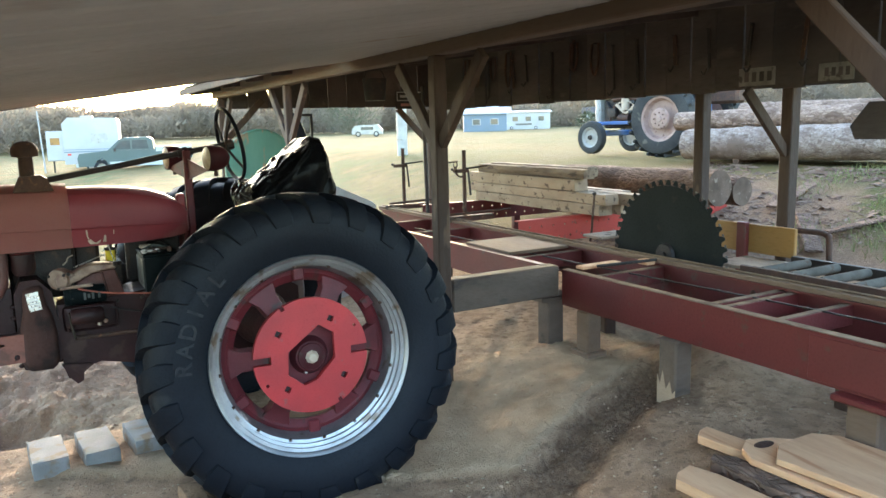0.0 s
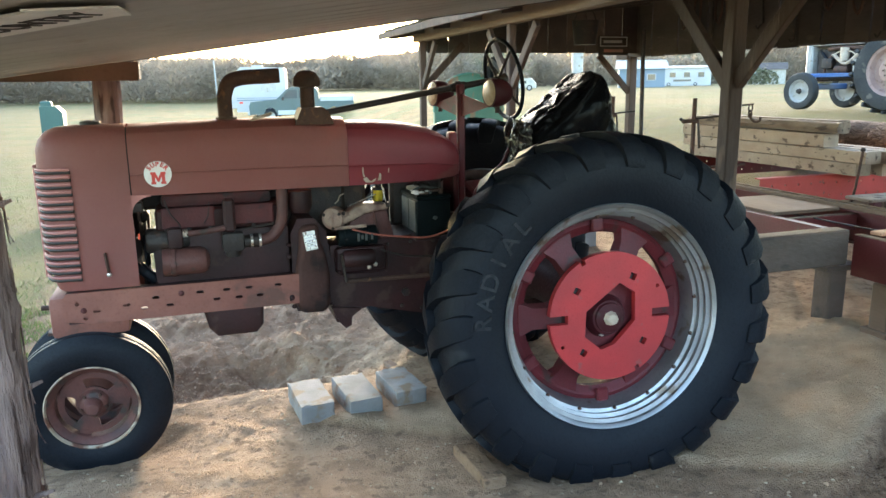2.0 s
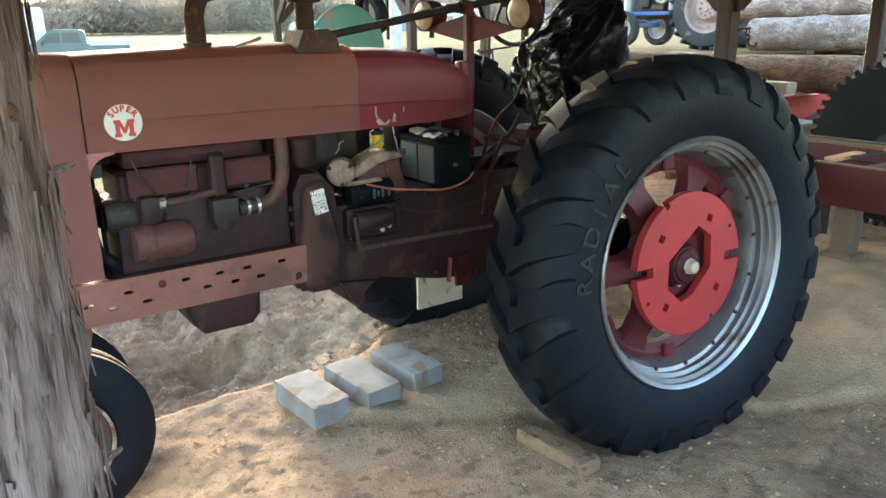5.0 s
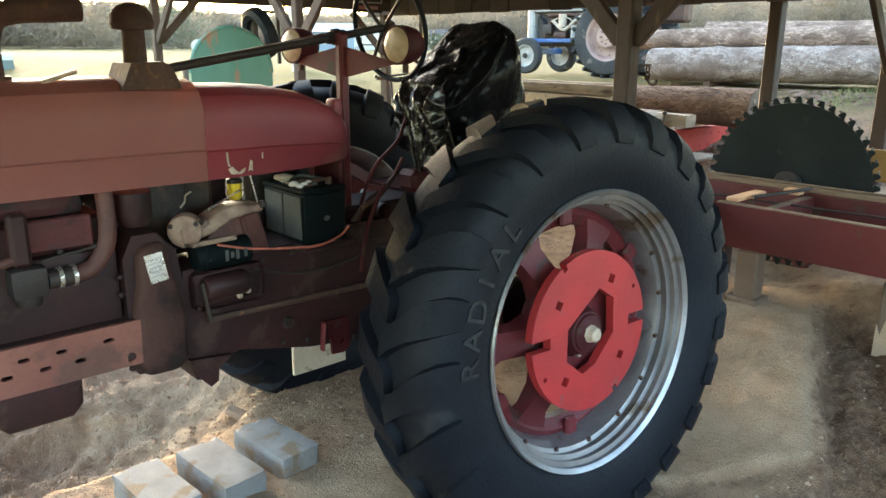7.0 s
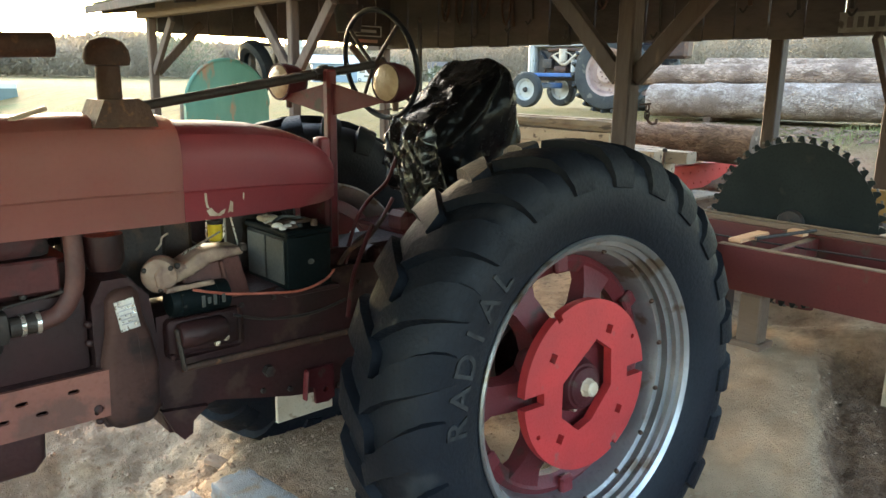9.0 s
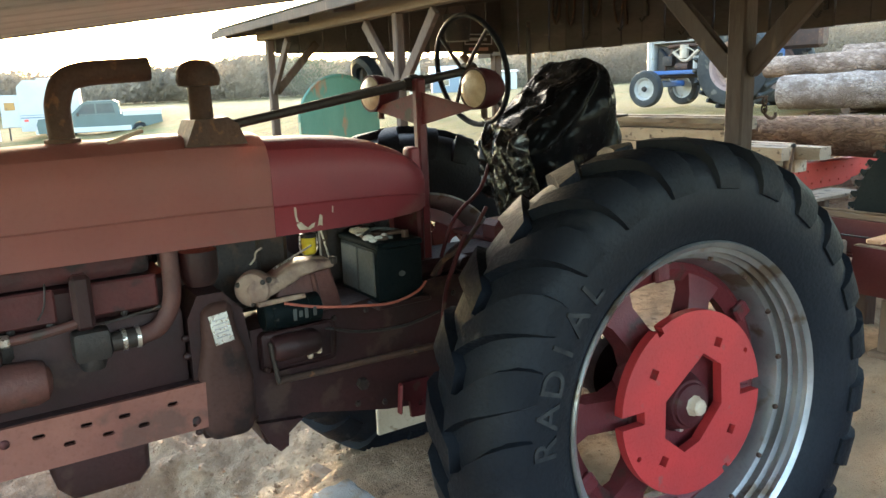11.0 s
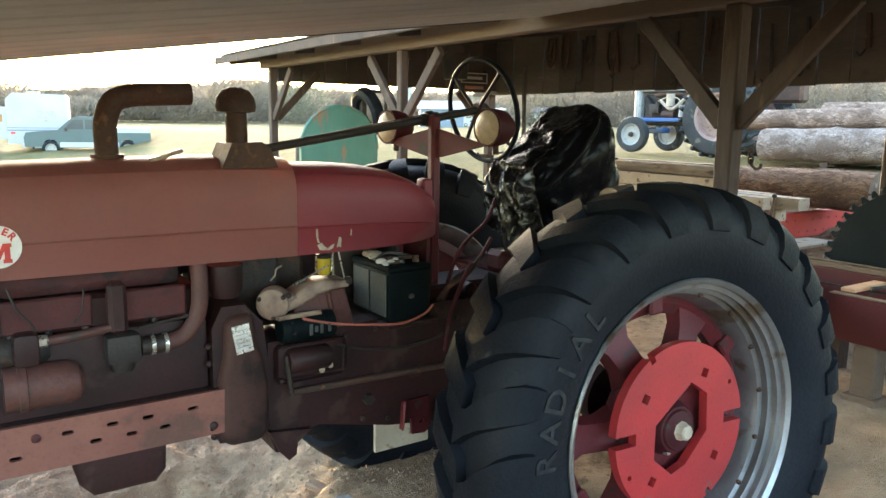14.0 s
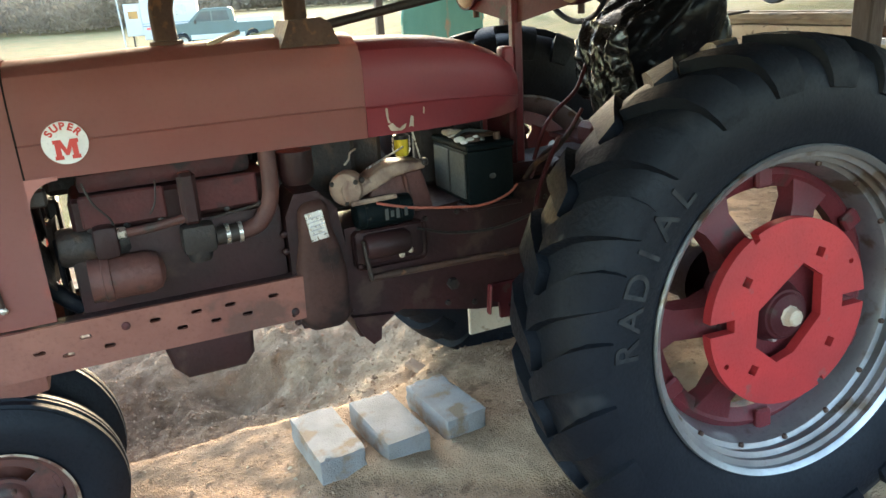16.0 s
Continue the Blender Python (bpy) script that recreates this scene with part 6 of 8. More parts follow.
part("drawbar_panel", box(-0.43, -0.14, YC + 0.28, YC + 0.30, 0.20, 0.43, 0.004), cream_panel, gb, "cream painted panel under the gearbox")
part("drawbar", box(0.1, 0.75, YC - 0.04, YC + 0.04, 0.42, 0.46, 0.006), grime, gb)

# starter side: ignition cover, battery, bowl
def casting(outline, thick, m, bevel, seg=3):
    """A cast lump: a thick plate with rounded edges."""
    bm = plate(outline, [], thick, m)
    bmesh.ops.remove_doubles(bm, verts=bm.verts[:], dist=1e-5)
    bmesh.ops.dissolve_limit(bm, angle_limit=0.02, verts=bm.verts[:], edges=bm.edges[:])
    bmesh.ops.recalc_face_normals(bm, faces=bm.faces[:])
    es = [e for e in bm.edges if len(e.link_faces) == 2 and e.calc_face_angle(0) > 0.9]
    bmesh.ops.bevel(bm, geom=es, offset=bevel, segments=seg, affect='EDGES', profile=0.5)
    return bm


part("oil_pan", casting([(-1.738, 0.70), (-1.705, 0.560), (-1.665, 0.515), (-1.475, 0.515), (-1.440, 0.555), (-1.432, 0.70)], 0.26, side(0, YC + 0.13, 0), 0.020), grime, tractor, "dark sloped oil pan")
part("bulge", casting([(-1.278, 0.66), (-1.255, 0.606), (-1.125, 0.604), (-1.103, 0.65), (-1.100, 0.80), (-1.118, 0.90), (-1.140, 0.97), (-1.148, 1.045), (-1.165, 1.062), (-1.232, 1.060), (-1.246, 1.03), (-1.252, 0.93), (-1.272, 0.84)], 0.17, side(0, YC - 0.032, 0), 0.032, 4), iron_red, ch, "dusty dull red starter bulge")
for x, z in ((-1.118, 0.70), (-1.118, 0.80), (-1.135, 0.90), (-1.262, 0.72), (-1.255, 0.84)):
    part("bolt", lathe([(0, 0.011), (0.009, 0.009), (0.011, 0.0)], side(x, YC - 0.178, z), 6), iron_dark, ch)
cover = part("ignition_cover", casting([(-1.085, 1.035), (-1.092, 1.085), (-1.072, 1.118), (-1.035, 1.120), (-0.995, 1.108), (-0.945, 1.136), (-0.89, 1.148), (-0.79, 1.140), (-0.782, 1.112), (-0.84, 1.108), (-0.90, 1.098), (-0.965, 1.066), (-1.03, 1.045)], 0.105, side(0, YC - 0.075, 0), 0.012), tan_casting, tractor, "dusty tan cast metal cover")
part("cover_base", casting([(-0.985, 1.058), (-0.905, 1.095), (-0.79, 1.108), (-0.765, 1.02), (-0.75, 0.955), (-1.0, 0.955)], 0.075, side(0, YC - 0.075, 0), 0.010), paint_mid, cover)
part("casting_rib", beam((-0.86, YC - 0.155, 1.10), (-0.835, YC - 0.155, 0.96), 0.016, 0.022), paint_mid, cover)
for x, z in ((-1.022, 1.108),):
    part("cover_knob", lathe([(0.010, 0), (0.010, 0.012), (0.007, 0.018), (0, 0.019)], Matrix.Translation((x, YC - 0.176, z - 0.004)) @ Matrix.Rotation(radians(60), 4, 'X'), 12), iron_dark, cover)
mc = Matrix.Translation((-1.058, YC - 0.135, 1.078)) @ Matrix.Rotation(radians(-32), 4, 'Z') @ Matrix.Rotation(radians(90), 4, 'X')
part("ignition_cap", lathe([(0.054, -0.03), (0.058, -0.02), (0.058, 0.024), (0.054, 0.034), (0.040, 0.040), (0.020, 0.044), (0, 0.045)], mc, 32), tan_casting, cover, "round dusty tan ignition cap")
for k in range(3):
    t = 0.6 + k * 2.1
    part("cap_screw", ball(mc @ Vector((0.047 * math.cos(t), 0.047 * math.sin(t), 0.036)), 0.009, 0.009, 0.009, u=8, v=6), iron_dark, cover)
part("clip", box(-0.80, -0.778, YC - 0.19, YC - 0.16, 1.125, 1.15, 0.004), iron_dark, tractor)
st = part("starter", lathe([(0, 0), (0.044, 0.003), (0.050, 0.012), (0.050, 0.030), (0.053, 0.032), (0.053, 0.155), (0.050, 0.157), (0.050, 0.20), (0.03, 0.21), (0, 0.21)], Matrix.Translation((-1.055, YC - 0.165, 0.985)) @ Matrix.Rotation(radians(90), 4, 'Y'), 28), battery_case, tractor, "dark greasy starter motor with a worn pale mark")
for k, (u, h) in enumerate(((-0.955, 0.040), (-0.935, 0.022), (-0.915, 0.036), (-0.885, 0.030))):
    part("worn_mark", box(u - 0.006, u + 0.006, YC - 0.2195, YC - 0.217, 0.985 - h / 2, 0.985 + h / 2, 0.001), battery_grey, st)
part("starter_stud", rod((-1.07, YC - 0.20, 1.036), (-0.91, YC - 0.20, 1.040), 0.009, 8), tan_casting, tractor)
part("cable", tube(arc([(-0.985, YC - 0.21, 1.028), (-0.87, YC - 0.215, 0.995), (-0.72, YC - 0.235, 0.975), (-0.60, YC - 0.24, 0.965), (-0.50, YC - 0.235, 0.985), (-0.452, YC - 0.225, 1.015)]), 0.0048, 8), orange_cable, tractor, "orange battery cable")
bat = part("battery", box(-0.645, -0.465, YC - 0.225, YC + 0.075, 0.965, 1.155, 0.008, seg=2), battery_case, tractor, "black car battery with grey end")
part("battery_lid", box(-0.650, -0.460, YC - 0.230, YC + 0.08, 1.156, 1.178, 0.006), battery_case, bat)
part("end_panel", box(-0.652, -0.646, YC - 0.205, YC - 0.085, 0.985, 1.145, 0.002), battery_grey, bat)
part("end_panel", box(-0.652, -0.646, YC - 0.075, YC + 0.055, 0.985, 1.145, 0.002), battery_grey, bat)
part("terminal", lathe([(0.014, 0), (0.012, 0.03), (0, 0.032)], Matrix.Translation((-0.61, YC - 0.02, 1.178)), 12), alu, bat)
part("terminal_clamp", box(-0.64, -0.575, YC - 0.05, YC + 0.005, 1.185, 1.205, 0.006), alu, bat)
part("terminal", lathe([(0.014, 0), (0.012, 0.025), (0, 0.027)], Matrix.Translation((-0.50, YC - 0.17, 1.178)), 12), rust_dark, bat)
part("hold_down", box(-0.60, -0.48, YC - 0.12, YC - 0.07, 1.179, 1.195, 0.004), rust_dark, bat)
part("strap", tube(arc([(-0.63, YC - 0.10, 1.19), (-0.58, YC - 0.08, 1.205), (-0.53, YC - 0.10, 1.20), (-0.48, YC - 0.09, 1.188)]), 0.006, 6), battery_grey, bat)
part("ground_cable", tube(arc([(-0.61, YC - 0.02, 1.20), (-0.56, YC + 0.03, 1.225), (-0.50, YC + 0.05, 1.20), (-0.46, YC + 0.09, 1.12)]), 0.008, 8), iron_dark, bat)
part("grit", ball((-0.59, YC - 0.10, 1.180), 0.045, 0.085, 0.006, u=14, v=6), tan_casting, bat, "dust and corrosion on the lid")
for x, y, rr in ((-0.61, -0.035, 0.020), (-0.628, -0.13, 0.022), (-0.60, -0.155, 0.016), (-0.56, -0.12, 0.014), (-0.635, -0.18, 0.015)):
    part("corrosion", ball((x, YC + y, 1.184), rr, rr * 0.9, rr * 0.55, u=10, v=6), white_decal, bat, "pale terminal corrosion")
for k in range(3):
    part("vent_cap", lathe([(0, 0.012), (0.010, 0.011), (0.012, 0.0)], Matrix.Translation((-0.555, YC - 0.16 + k * 0.055, 1.1785)), 12), battery_grey, bat)
part("logo_spot", ball((-0.55, YC - 0.2255, 1.06), 0.014, 0.003, 0.010, u=10, v=6), battery_grey, bat)
part("battery_tray", box(-0.66, -0.44, YC - 0.24, YC + 0.10, 0.945, 0.963, 0.004), grime, tractor)
bowl = part("fuel_bowl", lathe([(0, 0), (0.022, 0.0), (0.026, 0.008), (0.026, 0.062), (0, 0.064)], Matrix.Translation((-0.79, YC + 0.03, 1.125)), 24), yellow_fuel, tractor, "glass sediment bowl of yellow fuel")
part("bowl_top", lathe([(0.030, 0), (0.030, 0.014), (0.012, 0.02), (0.012, 0.06)], Matrix.Translation((-0.79, YC + 0.03, 1.187)), 20), iron_dark, bowl)
part("bowl_bail", tube(arc([(-0.822, YC + 0.03, 1.195), (-0.822, YC + 0.03, 1.14), (-0.79, YC + 0.03, 1.115), (-0.758, YC + 0.03, 1.14), (-0.758, YC + 0.03, 1.195)]), 0.003, 6), bright_metal, bowl)
part("throttle_rod", rod((-0.99, YC - 0.15, 1.135), (-0.833, YC - 0.10, 1.183), 0.0035, 6), bright_metal, tractor)
part("choke_rod", rod((-0.813, YC - 0.14, 1.249), (-0.786, YC - 0.14, 1.134), 0.003, 6), bright_metal, tractor)
part("pump_wire", tube(arc([(-1.04, YC - 0.06, 1.14), (-1.02, YC - 0.05, 1.155), (-1.01, YC - 0.04, 1.175), (-0.985, YC - 0.03, 1.185)]), 0.0035, 6), alu, tractor)
for y in (YC + 0.13,):
    part("platform_brace", beam((-0.375, y, 1.30), (-0.19, y, 1.12), 0.010, 0.028), wheel_red, tractor)
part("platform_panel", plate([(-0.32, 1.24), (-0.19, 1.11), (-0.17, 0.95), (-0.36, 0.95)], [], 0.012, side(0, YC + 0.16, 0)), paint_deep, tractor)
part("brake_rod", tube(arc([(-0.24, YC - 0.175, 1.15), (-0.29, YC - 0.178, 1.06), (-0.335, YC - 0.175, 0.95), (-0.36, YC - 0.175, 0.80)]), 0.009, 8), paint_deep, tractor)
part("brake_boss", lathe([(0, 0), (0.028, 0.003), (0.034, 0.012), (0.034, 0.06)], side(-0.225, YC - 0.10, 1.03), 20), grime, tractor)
# Filler box added behind the clutch to block daylight through the gap.
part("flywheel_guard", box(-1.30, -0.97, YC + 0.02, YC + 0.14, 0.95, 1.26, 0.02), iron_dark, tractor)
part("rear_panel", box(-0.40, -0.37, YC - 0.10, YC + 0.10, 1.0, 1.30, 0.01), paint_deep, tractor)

# pipes and steering
part("exhaust", tube(arc([(-1.545, YC, 1.56), (-1.548, YC, 1.66), (-1.543, YC, 1.705), (-1.518, YC, 1.758), (-1.458, YC, 1.778), (-1.38, YC, 1.783), (-1.28, YC, 1.788)]), 0.036, 16), rust_dark, tractor, "rusty bent exhaust pipe")
part("exhaust_collar", lathe([(0.052, 0), (0.050, 0.02), (0.037, 0.022)], Matrix.Translation((-1.545, YC, 1.572)), 20), rust_dark, tractor)
it = part("intake_box", plate([(-1.235, 1.55), (-1.045, 1.55), (-1.07, 1.615), (-1.10, 1.635), (-1.20, 1.630)], [], 0.16, side(0, YC - 0.01, 0)), rust_dark, tractor, "dusty sloped intake box")
part("intake_pipe", lathe([(0.036, 0), (0.034, 0.13)], Matrix.Translation((-1.160, YC - 0.10, 1.62)), 20), rust_dark, it)
part("intake_cap", lathe([(0.030, 0.0), (0.062, 0.004), (0.066, 0.02), (0.062, 0.048), (0.045, 0.072), (0.02, 0.082), (0, 0.083)], Matrix.Translation((-1.160, YC - 0.10, 1.728)), 28), rust_dark, it, "mushroom-shaped air intake cap")
part("hood_clip", tube(arc([(-1.44, YC - 0.10, 1.575), (-1.36, YC - 0.10, 1.60), (-1.34, YC - 0.09, 1.605)]), 0.008, 6), alu, tractor)
part("steering_shaft", rod((-1.16, YC - 0.01, 1.585), (-0.12, YC - 0.02, 1.757), 0.016, 12), iron_dark, tractor)
part("steering_shaft_sleeve", rod((-1.06, YC + 0.03, 1.60), (-0.35, YC + 0.01, 1.73), 0.010, 10), rust_dark, tractor)
col = part("steering_pillar", box(-0.367, -0.325, YC - 0.075, YC - 0.035, 0.98, 1.735, 0.008), wheel_red, tractor, "dark red steering support pillar")
part("shaft_joint", lathe([(0, -0.045), (0.022, -0.042), (0.024, -0.018), (0.031, -0.014), (0.031, 0.014), (0.024, 0.018), (0.022, 0.042), (0, 0.045)], Matrix.Translation((-0.346, YC - 0.016, 1.720)) @ Matrix.Rotation(radians(80.6), 4, 'Y'), 16), iron_dark, col, "dark knuckle joint on the steering shaft")
mw = Matrix.Translation((-0.085, YC - 0.02, 1.757)) @ Matrix.Rotation(radians(4), 4, 'Z') @ Matrix.Rotation(radians(79), 4, 'Y')
SW = 0.212
sw = part("steering_wheel", lathe([(SW + 0.011 * math.cos(k * math.pi / 5), 0.011 * math.sin(k * math.pi / 5)) for k in range(10)], mw, 48, closed=True), rubber, tractor, "thin dark steering wheel")
for k in range(4):
    a = k * math.pi / 2 + 0.75
    part("spoke", tube([mw @ Vector((0.02 * math.cos(a), 0.02 * math.sin(a), -0.03)), mw @ Vector((0.10 * math.cos(a), 0.10 * math.sin(a), -0.02)), mw @ Vector((SW * math.cos(a), SW * math.sin(a), 0))], 0.008, 8), iron_dark, sw)
part("wheel_hub", lathe([(0, 0.02), (0.03, 0.016), (0.036, -0.03), (0, -0.035)], mw, 16), iron_dark, sw)
part("lamp_bracket", plate([(-0.28, 0), (0, 0.062), (0.28, 0), (0, -0.062)], [], 0.006, Matrix.Translation((-0.345, YC - 0.06, 1.625)) @ Matrix.Rotation(radians(-77), 4, 'Z') @ Matrix.Rotation(radians(90), 4, 'X')), wheel_red, tractor, "diamond-shaped red lamp bracket")
for x, y, z in ((-0.285, 0.775, 1.69), (-0.415, 1.295, 1.685)):
    ml = Matrix.Translation((x, y, z)) @ Matrix.Rotation(radians(-90), 4, 'Y') @ Matrix.Rotation(0.12, 4, 'X')
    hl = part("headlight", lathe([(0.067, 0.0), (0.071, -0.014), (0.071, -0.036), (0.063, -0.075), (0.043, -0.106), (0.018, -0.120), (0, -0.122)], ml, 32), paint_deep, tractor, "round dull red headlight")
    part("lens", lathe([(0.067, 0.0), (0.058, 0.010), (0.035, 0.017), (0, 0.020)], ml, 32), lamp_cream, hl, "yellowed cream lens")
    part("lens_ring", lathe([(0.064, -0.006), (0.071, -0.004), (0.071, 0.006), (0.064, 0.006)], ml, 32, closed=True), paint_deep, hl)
    part("mount", rod((x + 0.04, y, z - 0.06), (x + 0.04, y, z - 0.10), 0.012), rust_dark, hl)
part("lever", tube(arc([(-0.085, YC - 0.15, 1.46), (-0.111, YC - 0.15, 1.385), (-0.154, YC - 0.15, 1.306), (-0.239, YC - 0.15, 1.243), (-0.293, YC - 0.15, 1.178), (-0.33, YC - 0.14, 1.07)]), 0.008, 10), paint_deep, tractor)
part("hydraulic_line", tube(arc([(-0.34, YC - 0.12, 0.98), (-0.30, YC - 0.14, 1.08), (-0.20, YC - 0.15, 1.14), (-0.12, YC - 0.15, 1.24)]), 0.008, 8), paint_dim, tractor)
part("hydraulic_line", tube(arc([(-0.38, YC - 0.10, 0.95), (-0.33, YC - 0.14, 1.05), (-0.24, YC - 0.15, 1.10), (-0.16, YC - 0.15, 1.18)]), 0.010, 8), rust_dark, tractor)
part("tool_box", box(-0.43, -0.38, YC - 0.11, YC - 0.05, 1.36, 1.49, 0.02, seg=3), paint_tank, tractor)
part("platform", box(0.0, 0.62, YC - 0.28, YC + 0.28, 1.06, 1.08, 0.004), paint_deep, tractor)
part("platform_post", box(-0.12, 0.06, YC - 0.22, YC - 0.10, 1.10, 1.19, 0.02), paint_deep, tractor)
part("seat_pedestal", box(0.30, 0.42, YC - 0.06, YC + 0.06, 1.08, 1.24, 0.01), iron_dark, tractor)


# seat wrapped in a black plastic sheet
def bag():
    seat = thing("covered_seat", (0.25, 0.99, 1.24), "tractor seat wrapped in crumpled black plastic sheet", "seat")
    # side outline of the covered seat and backrest
    side_ = [(-0.065, 1.23), (-0.075, 1.46), (-0.03, 1.535), (0.07, 1.605), (0.19, 1.700), (0.295, 1.768), (0.370, 1.785), (0.430, 1.745), (0.465, 1.62), (0.478, 1.45), (0.455, 1.26), (0.20, 1.21)]
    c0 = Vector((0.22, 1.46))

    def reach(a):
        d = Vector((math.cos(a), math.sin(a)))
        best = 0.1
        for p, q in zip(side_, side_[1:] + side_[:1]):
            p, q = Vector(p) - c0, Vector(q) - c0
            e = q - p
            den = d.x * e.y - d.y * e.x
            if abs(den) > 1e-9:
                k, u = (p.x * e.y - p.y * e.x) / den, (p.x * d.y - p.y * d.x) / den
                if k > 0 and -1e-6 <= u <= 1 + 1e-6:
                    best = k
        return best
    bm = bmesh.new()
    bmesh.ops.create_icosphere(bm, subdivisions=6, radius=1.0)
    for v in bm.verts:
        d = v.co.copy()
        a, rho = math.atan2(d.z, d.x), min(1.0, math.hypot(d.x, d.z))
        r = 0.25 * (reach(a - 0.10) + 2 * reach(a) + reach(a + 0.10)) * rho ** 0.62
        p = Vector((c0.x + r * math.cos(a), 0.97 + 0.205 * math.copysign(abs(d.y) ** 0.42, d.y), c0.y + r * math.sin(a)))
        front = 1 - smooth(p.x + 0.30 * (p.z - 1.45), 0.00, 0.20)
        ridge = (p.z - 1.50) - 0.75 * (p.x - 0.08) - 1.2 * (p.x - 0.08) ** 2
        front = max(front, 0.85 * smooth(ridge, 0.0, 0.06))
        e1, e2 = 0.8 * p.x + 0.6 * p.z, 0.8 * p.z - 0.6 * p.x
        q = Vector((e1 * 3.4, p.y * 5.0, e2 * 7.5)) + 0.35 * noise.noise_vector(p * 6)
        big_ = noise.voronoi(q)[0][0]
        mid_ = noise.voronoi(q * 2.3 + Vector((3, 1, 7)))[0][0]
        tiny = noise.voronoi(q * 5.2)[0][0]
        crease = 0.95 * big_ + (0.25 + 0.60 * front) * mid_ + (0.08 + 0.34 * front) * tiny
        dent = 0.020 * noise.noise(p * 4.0)
        # one long fold that runs up the near face to the top of the backrest
        fold = 0.022 * math.exp(-(ridge / 0.022) ** 2) * (1 - smooth(p.x, 0.30, 0.40))
        v.co = p + d * (0.026 - 0.040 * crease + fold + dent)
    part("plastic_sheet", bm, black_plastic, seat, "glossy crumpled black plastic sheet", 70)
    # loose gathered flap at the front corner
    bm = bmesh.new()
    rows = []
    for i in range(70):
        u = i / 69
        row = []
        for j in range(46):
            w = j / 45
            k = 0.034 * noise.voronoi(Vector((u * 7.0 + 0.6 * noise.noise(Vector((u * 3, w * 4, 2))), w * 2.2, 1)))[0][0] + 0.014 * noise.voronoi(Vector((u * 15, w * 7, 5)))[0][0]
            tuck = 0.055 * (1 - smooth(min(u, 1 - u, 0.8 * w) + 0.06 * noise.noise(Vector((u * 6, w * 6, 9))), 0.0, 0.22))
            row.append(bm.verts.new((-0.088 + tuck + 0.035 * w - 0.9 * k - 0.02 * math.sin(math.pi * u), 1.045 - 0.27 * u - 0.05 * w, 1.555 - 0.03 * u - (0.30 - 0.06 * math.cos(7 * u)) * w + 0.3 * k)))
        rows.append(row)
    for a, b in zip(rows, rows[1:]):
        for j in range(45):
            bm.faces.new((a[j], a[j + 1], b[j + 1], b[j]))
    bmesh.ops.solidify(bm, geom=bm.faces[:], thickness=0.002)
    part("loose_flap", bm, plastic_shiny, seat, "", 70)
    part("seat_pan", box(0.10, 0.44, 0.86, 1.12, 1.235, 1.27, 0.012), iron_dark, seat)


bag()

# ---- things round the shed ----
def block(x, y, turn, tilt=0.0, seed=0):
    """A solid concrete block with crumbled edges and a pitted face."""
    hx, hy, hz = 0.090, 0.182, 0.104
    bm = bmesh.new()
    bmesh.ops.create_cube(bm, size=1, matrix=Matrix.LocRotScale((0, 0, hz / 2), None, (2 * hx, 2 * hy, hz)))
    bmesh.ops.subdivide_edges(bm, edges=bm.edges[:], cuts=13, use_grid_fill=True)
    for v in bm.verts:
        c = v.co.copy()
        near = sorted((hx - abs(c.x), hy - abs(c.y), min(c.z, hz - c.z)))
        e = near[0] + near[1]
        q = c + Vector((seed * 3.7, seed, 0))
        chip_ = max(0.0, noise.noise(q * 14) + 0.6 * noise.noise(q * 35) + 0.05)
        pull = (0.003 + 0.016 * chip_) * math.exp(-(e / 0.011) ** 2) + 0.0012 * noise.noise(q * 70) + 0.0015 * noise.noise(q * 22)
        v.co = c - (c - Vector((0, 0, hz / 2))).normalized() * pull
    b = part("concrete_block", bm, concrete, None, soft=50, m=pose(x, y, height(x, y) - 0.006, tilt, 0, turn))
    return tagged(b, "grey concrete block lying on the dirt with sandy dust", "block", "concrete blocks on the ground")


block(-1.215, 1.055, 4, 0, 1)
block(-0.965, 1.055, 6, 1.5, 2)
block(-0.705, 1.085, 6, 0, 3)
chock_m = mat("dirt_caked_wood", (0.235, 0.152, 0.096), (0.165, 0.106, 0.067), 0.95, 0, 9, 60, 0.8, (0.110, 0.072, 0.048), 0.45, 14, spec=0.1)
tagged(part("wood_chock", box(-0.18, 0.18, -0.055, 0.055, 0, 0.085, 0.018, m=pose(-0.592, 0.158, height(-0.592, 0.158) - 0.040, 4, 0, 94), seg=3), chock_m), "thick wooden chock caked with dirt in front of the rear tyre", "chock")
tagged(part("pale_chip", box(-0.03, 0.03, -0.05, 0.05, 0, 0.03, 0.006, m=pose(-0.62, 1.62, height(-0.62, 1.62), 12, 0, 30)), wood_pale), "pale wood scrap on the loose dirt", "wood scrap")

# teal machine fender with hanging tyre at the back
dome = thing("teal_fender", (1.2, 5.1, 0.6), "teal painted rounded fender with rust streaks", "fender")
pts = [(-0.40, -0.75), (0.40, -0.75)] + [(0.40 * math.cos(a), 0.40 * math.sin(a) + 0.02) for a in [k * math.pi / 20 for k in range(21)]]
part("panel", plate(pts, [], 0.05, side(1.20, 5.10, 1.42)), teal_paint, dome, "", 40)
part("edge_roll", tube([(1.20 + 0.40 * math.cos(a), 5.06, 1.44 + 0.40 * math.sin(a)) for a in [k * math.pi / 20 for k in range(21)]], 0.018, 8), teal_paint, dome)
part("stay", box(1.15, 1.25, 5.1, 5.2, 0.1, 0.8, 0.008), iron_dark, dome)
part("inner_roll", box(0.9, 1.5, 5.11, 5.35, 0.68, 0.74, 0.01), teal_paint, dome)
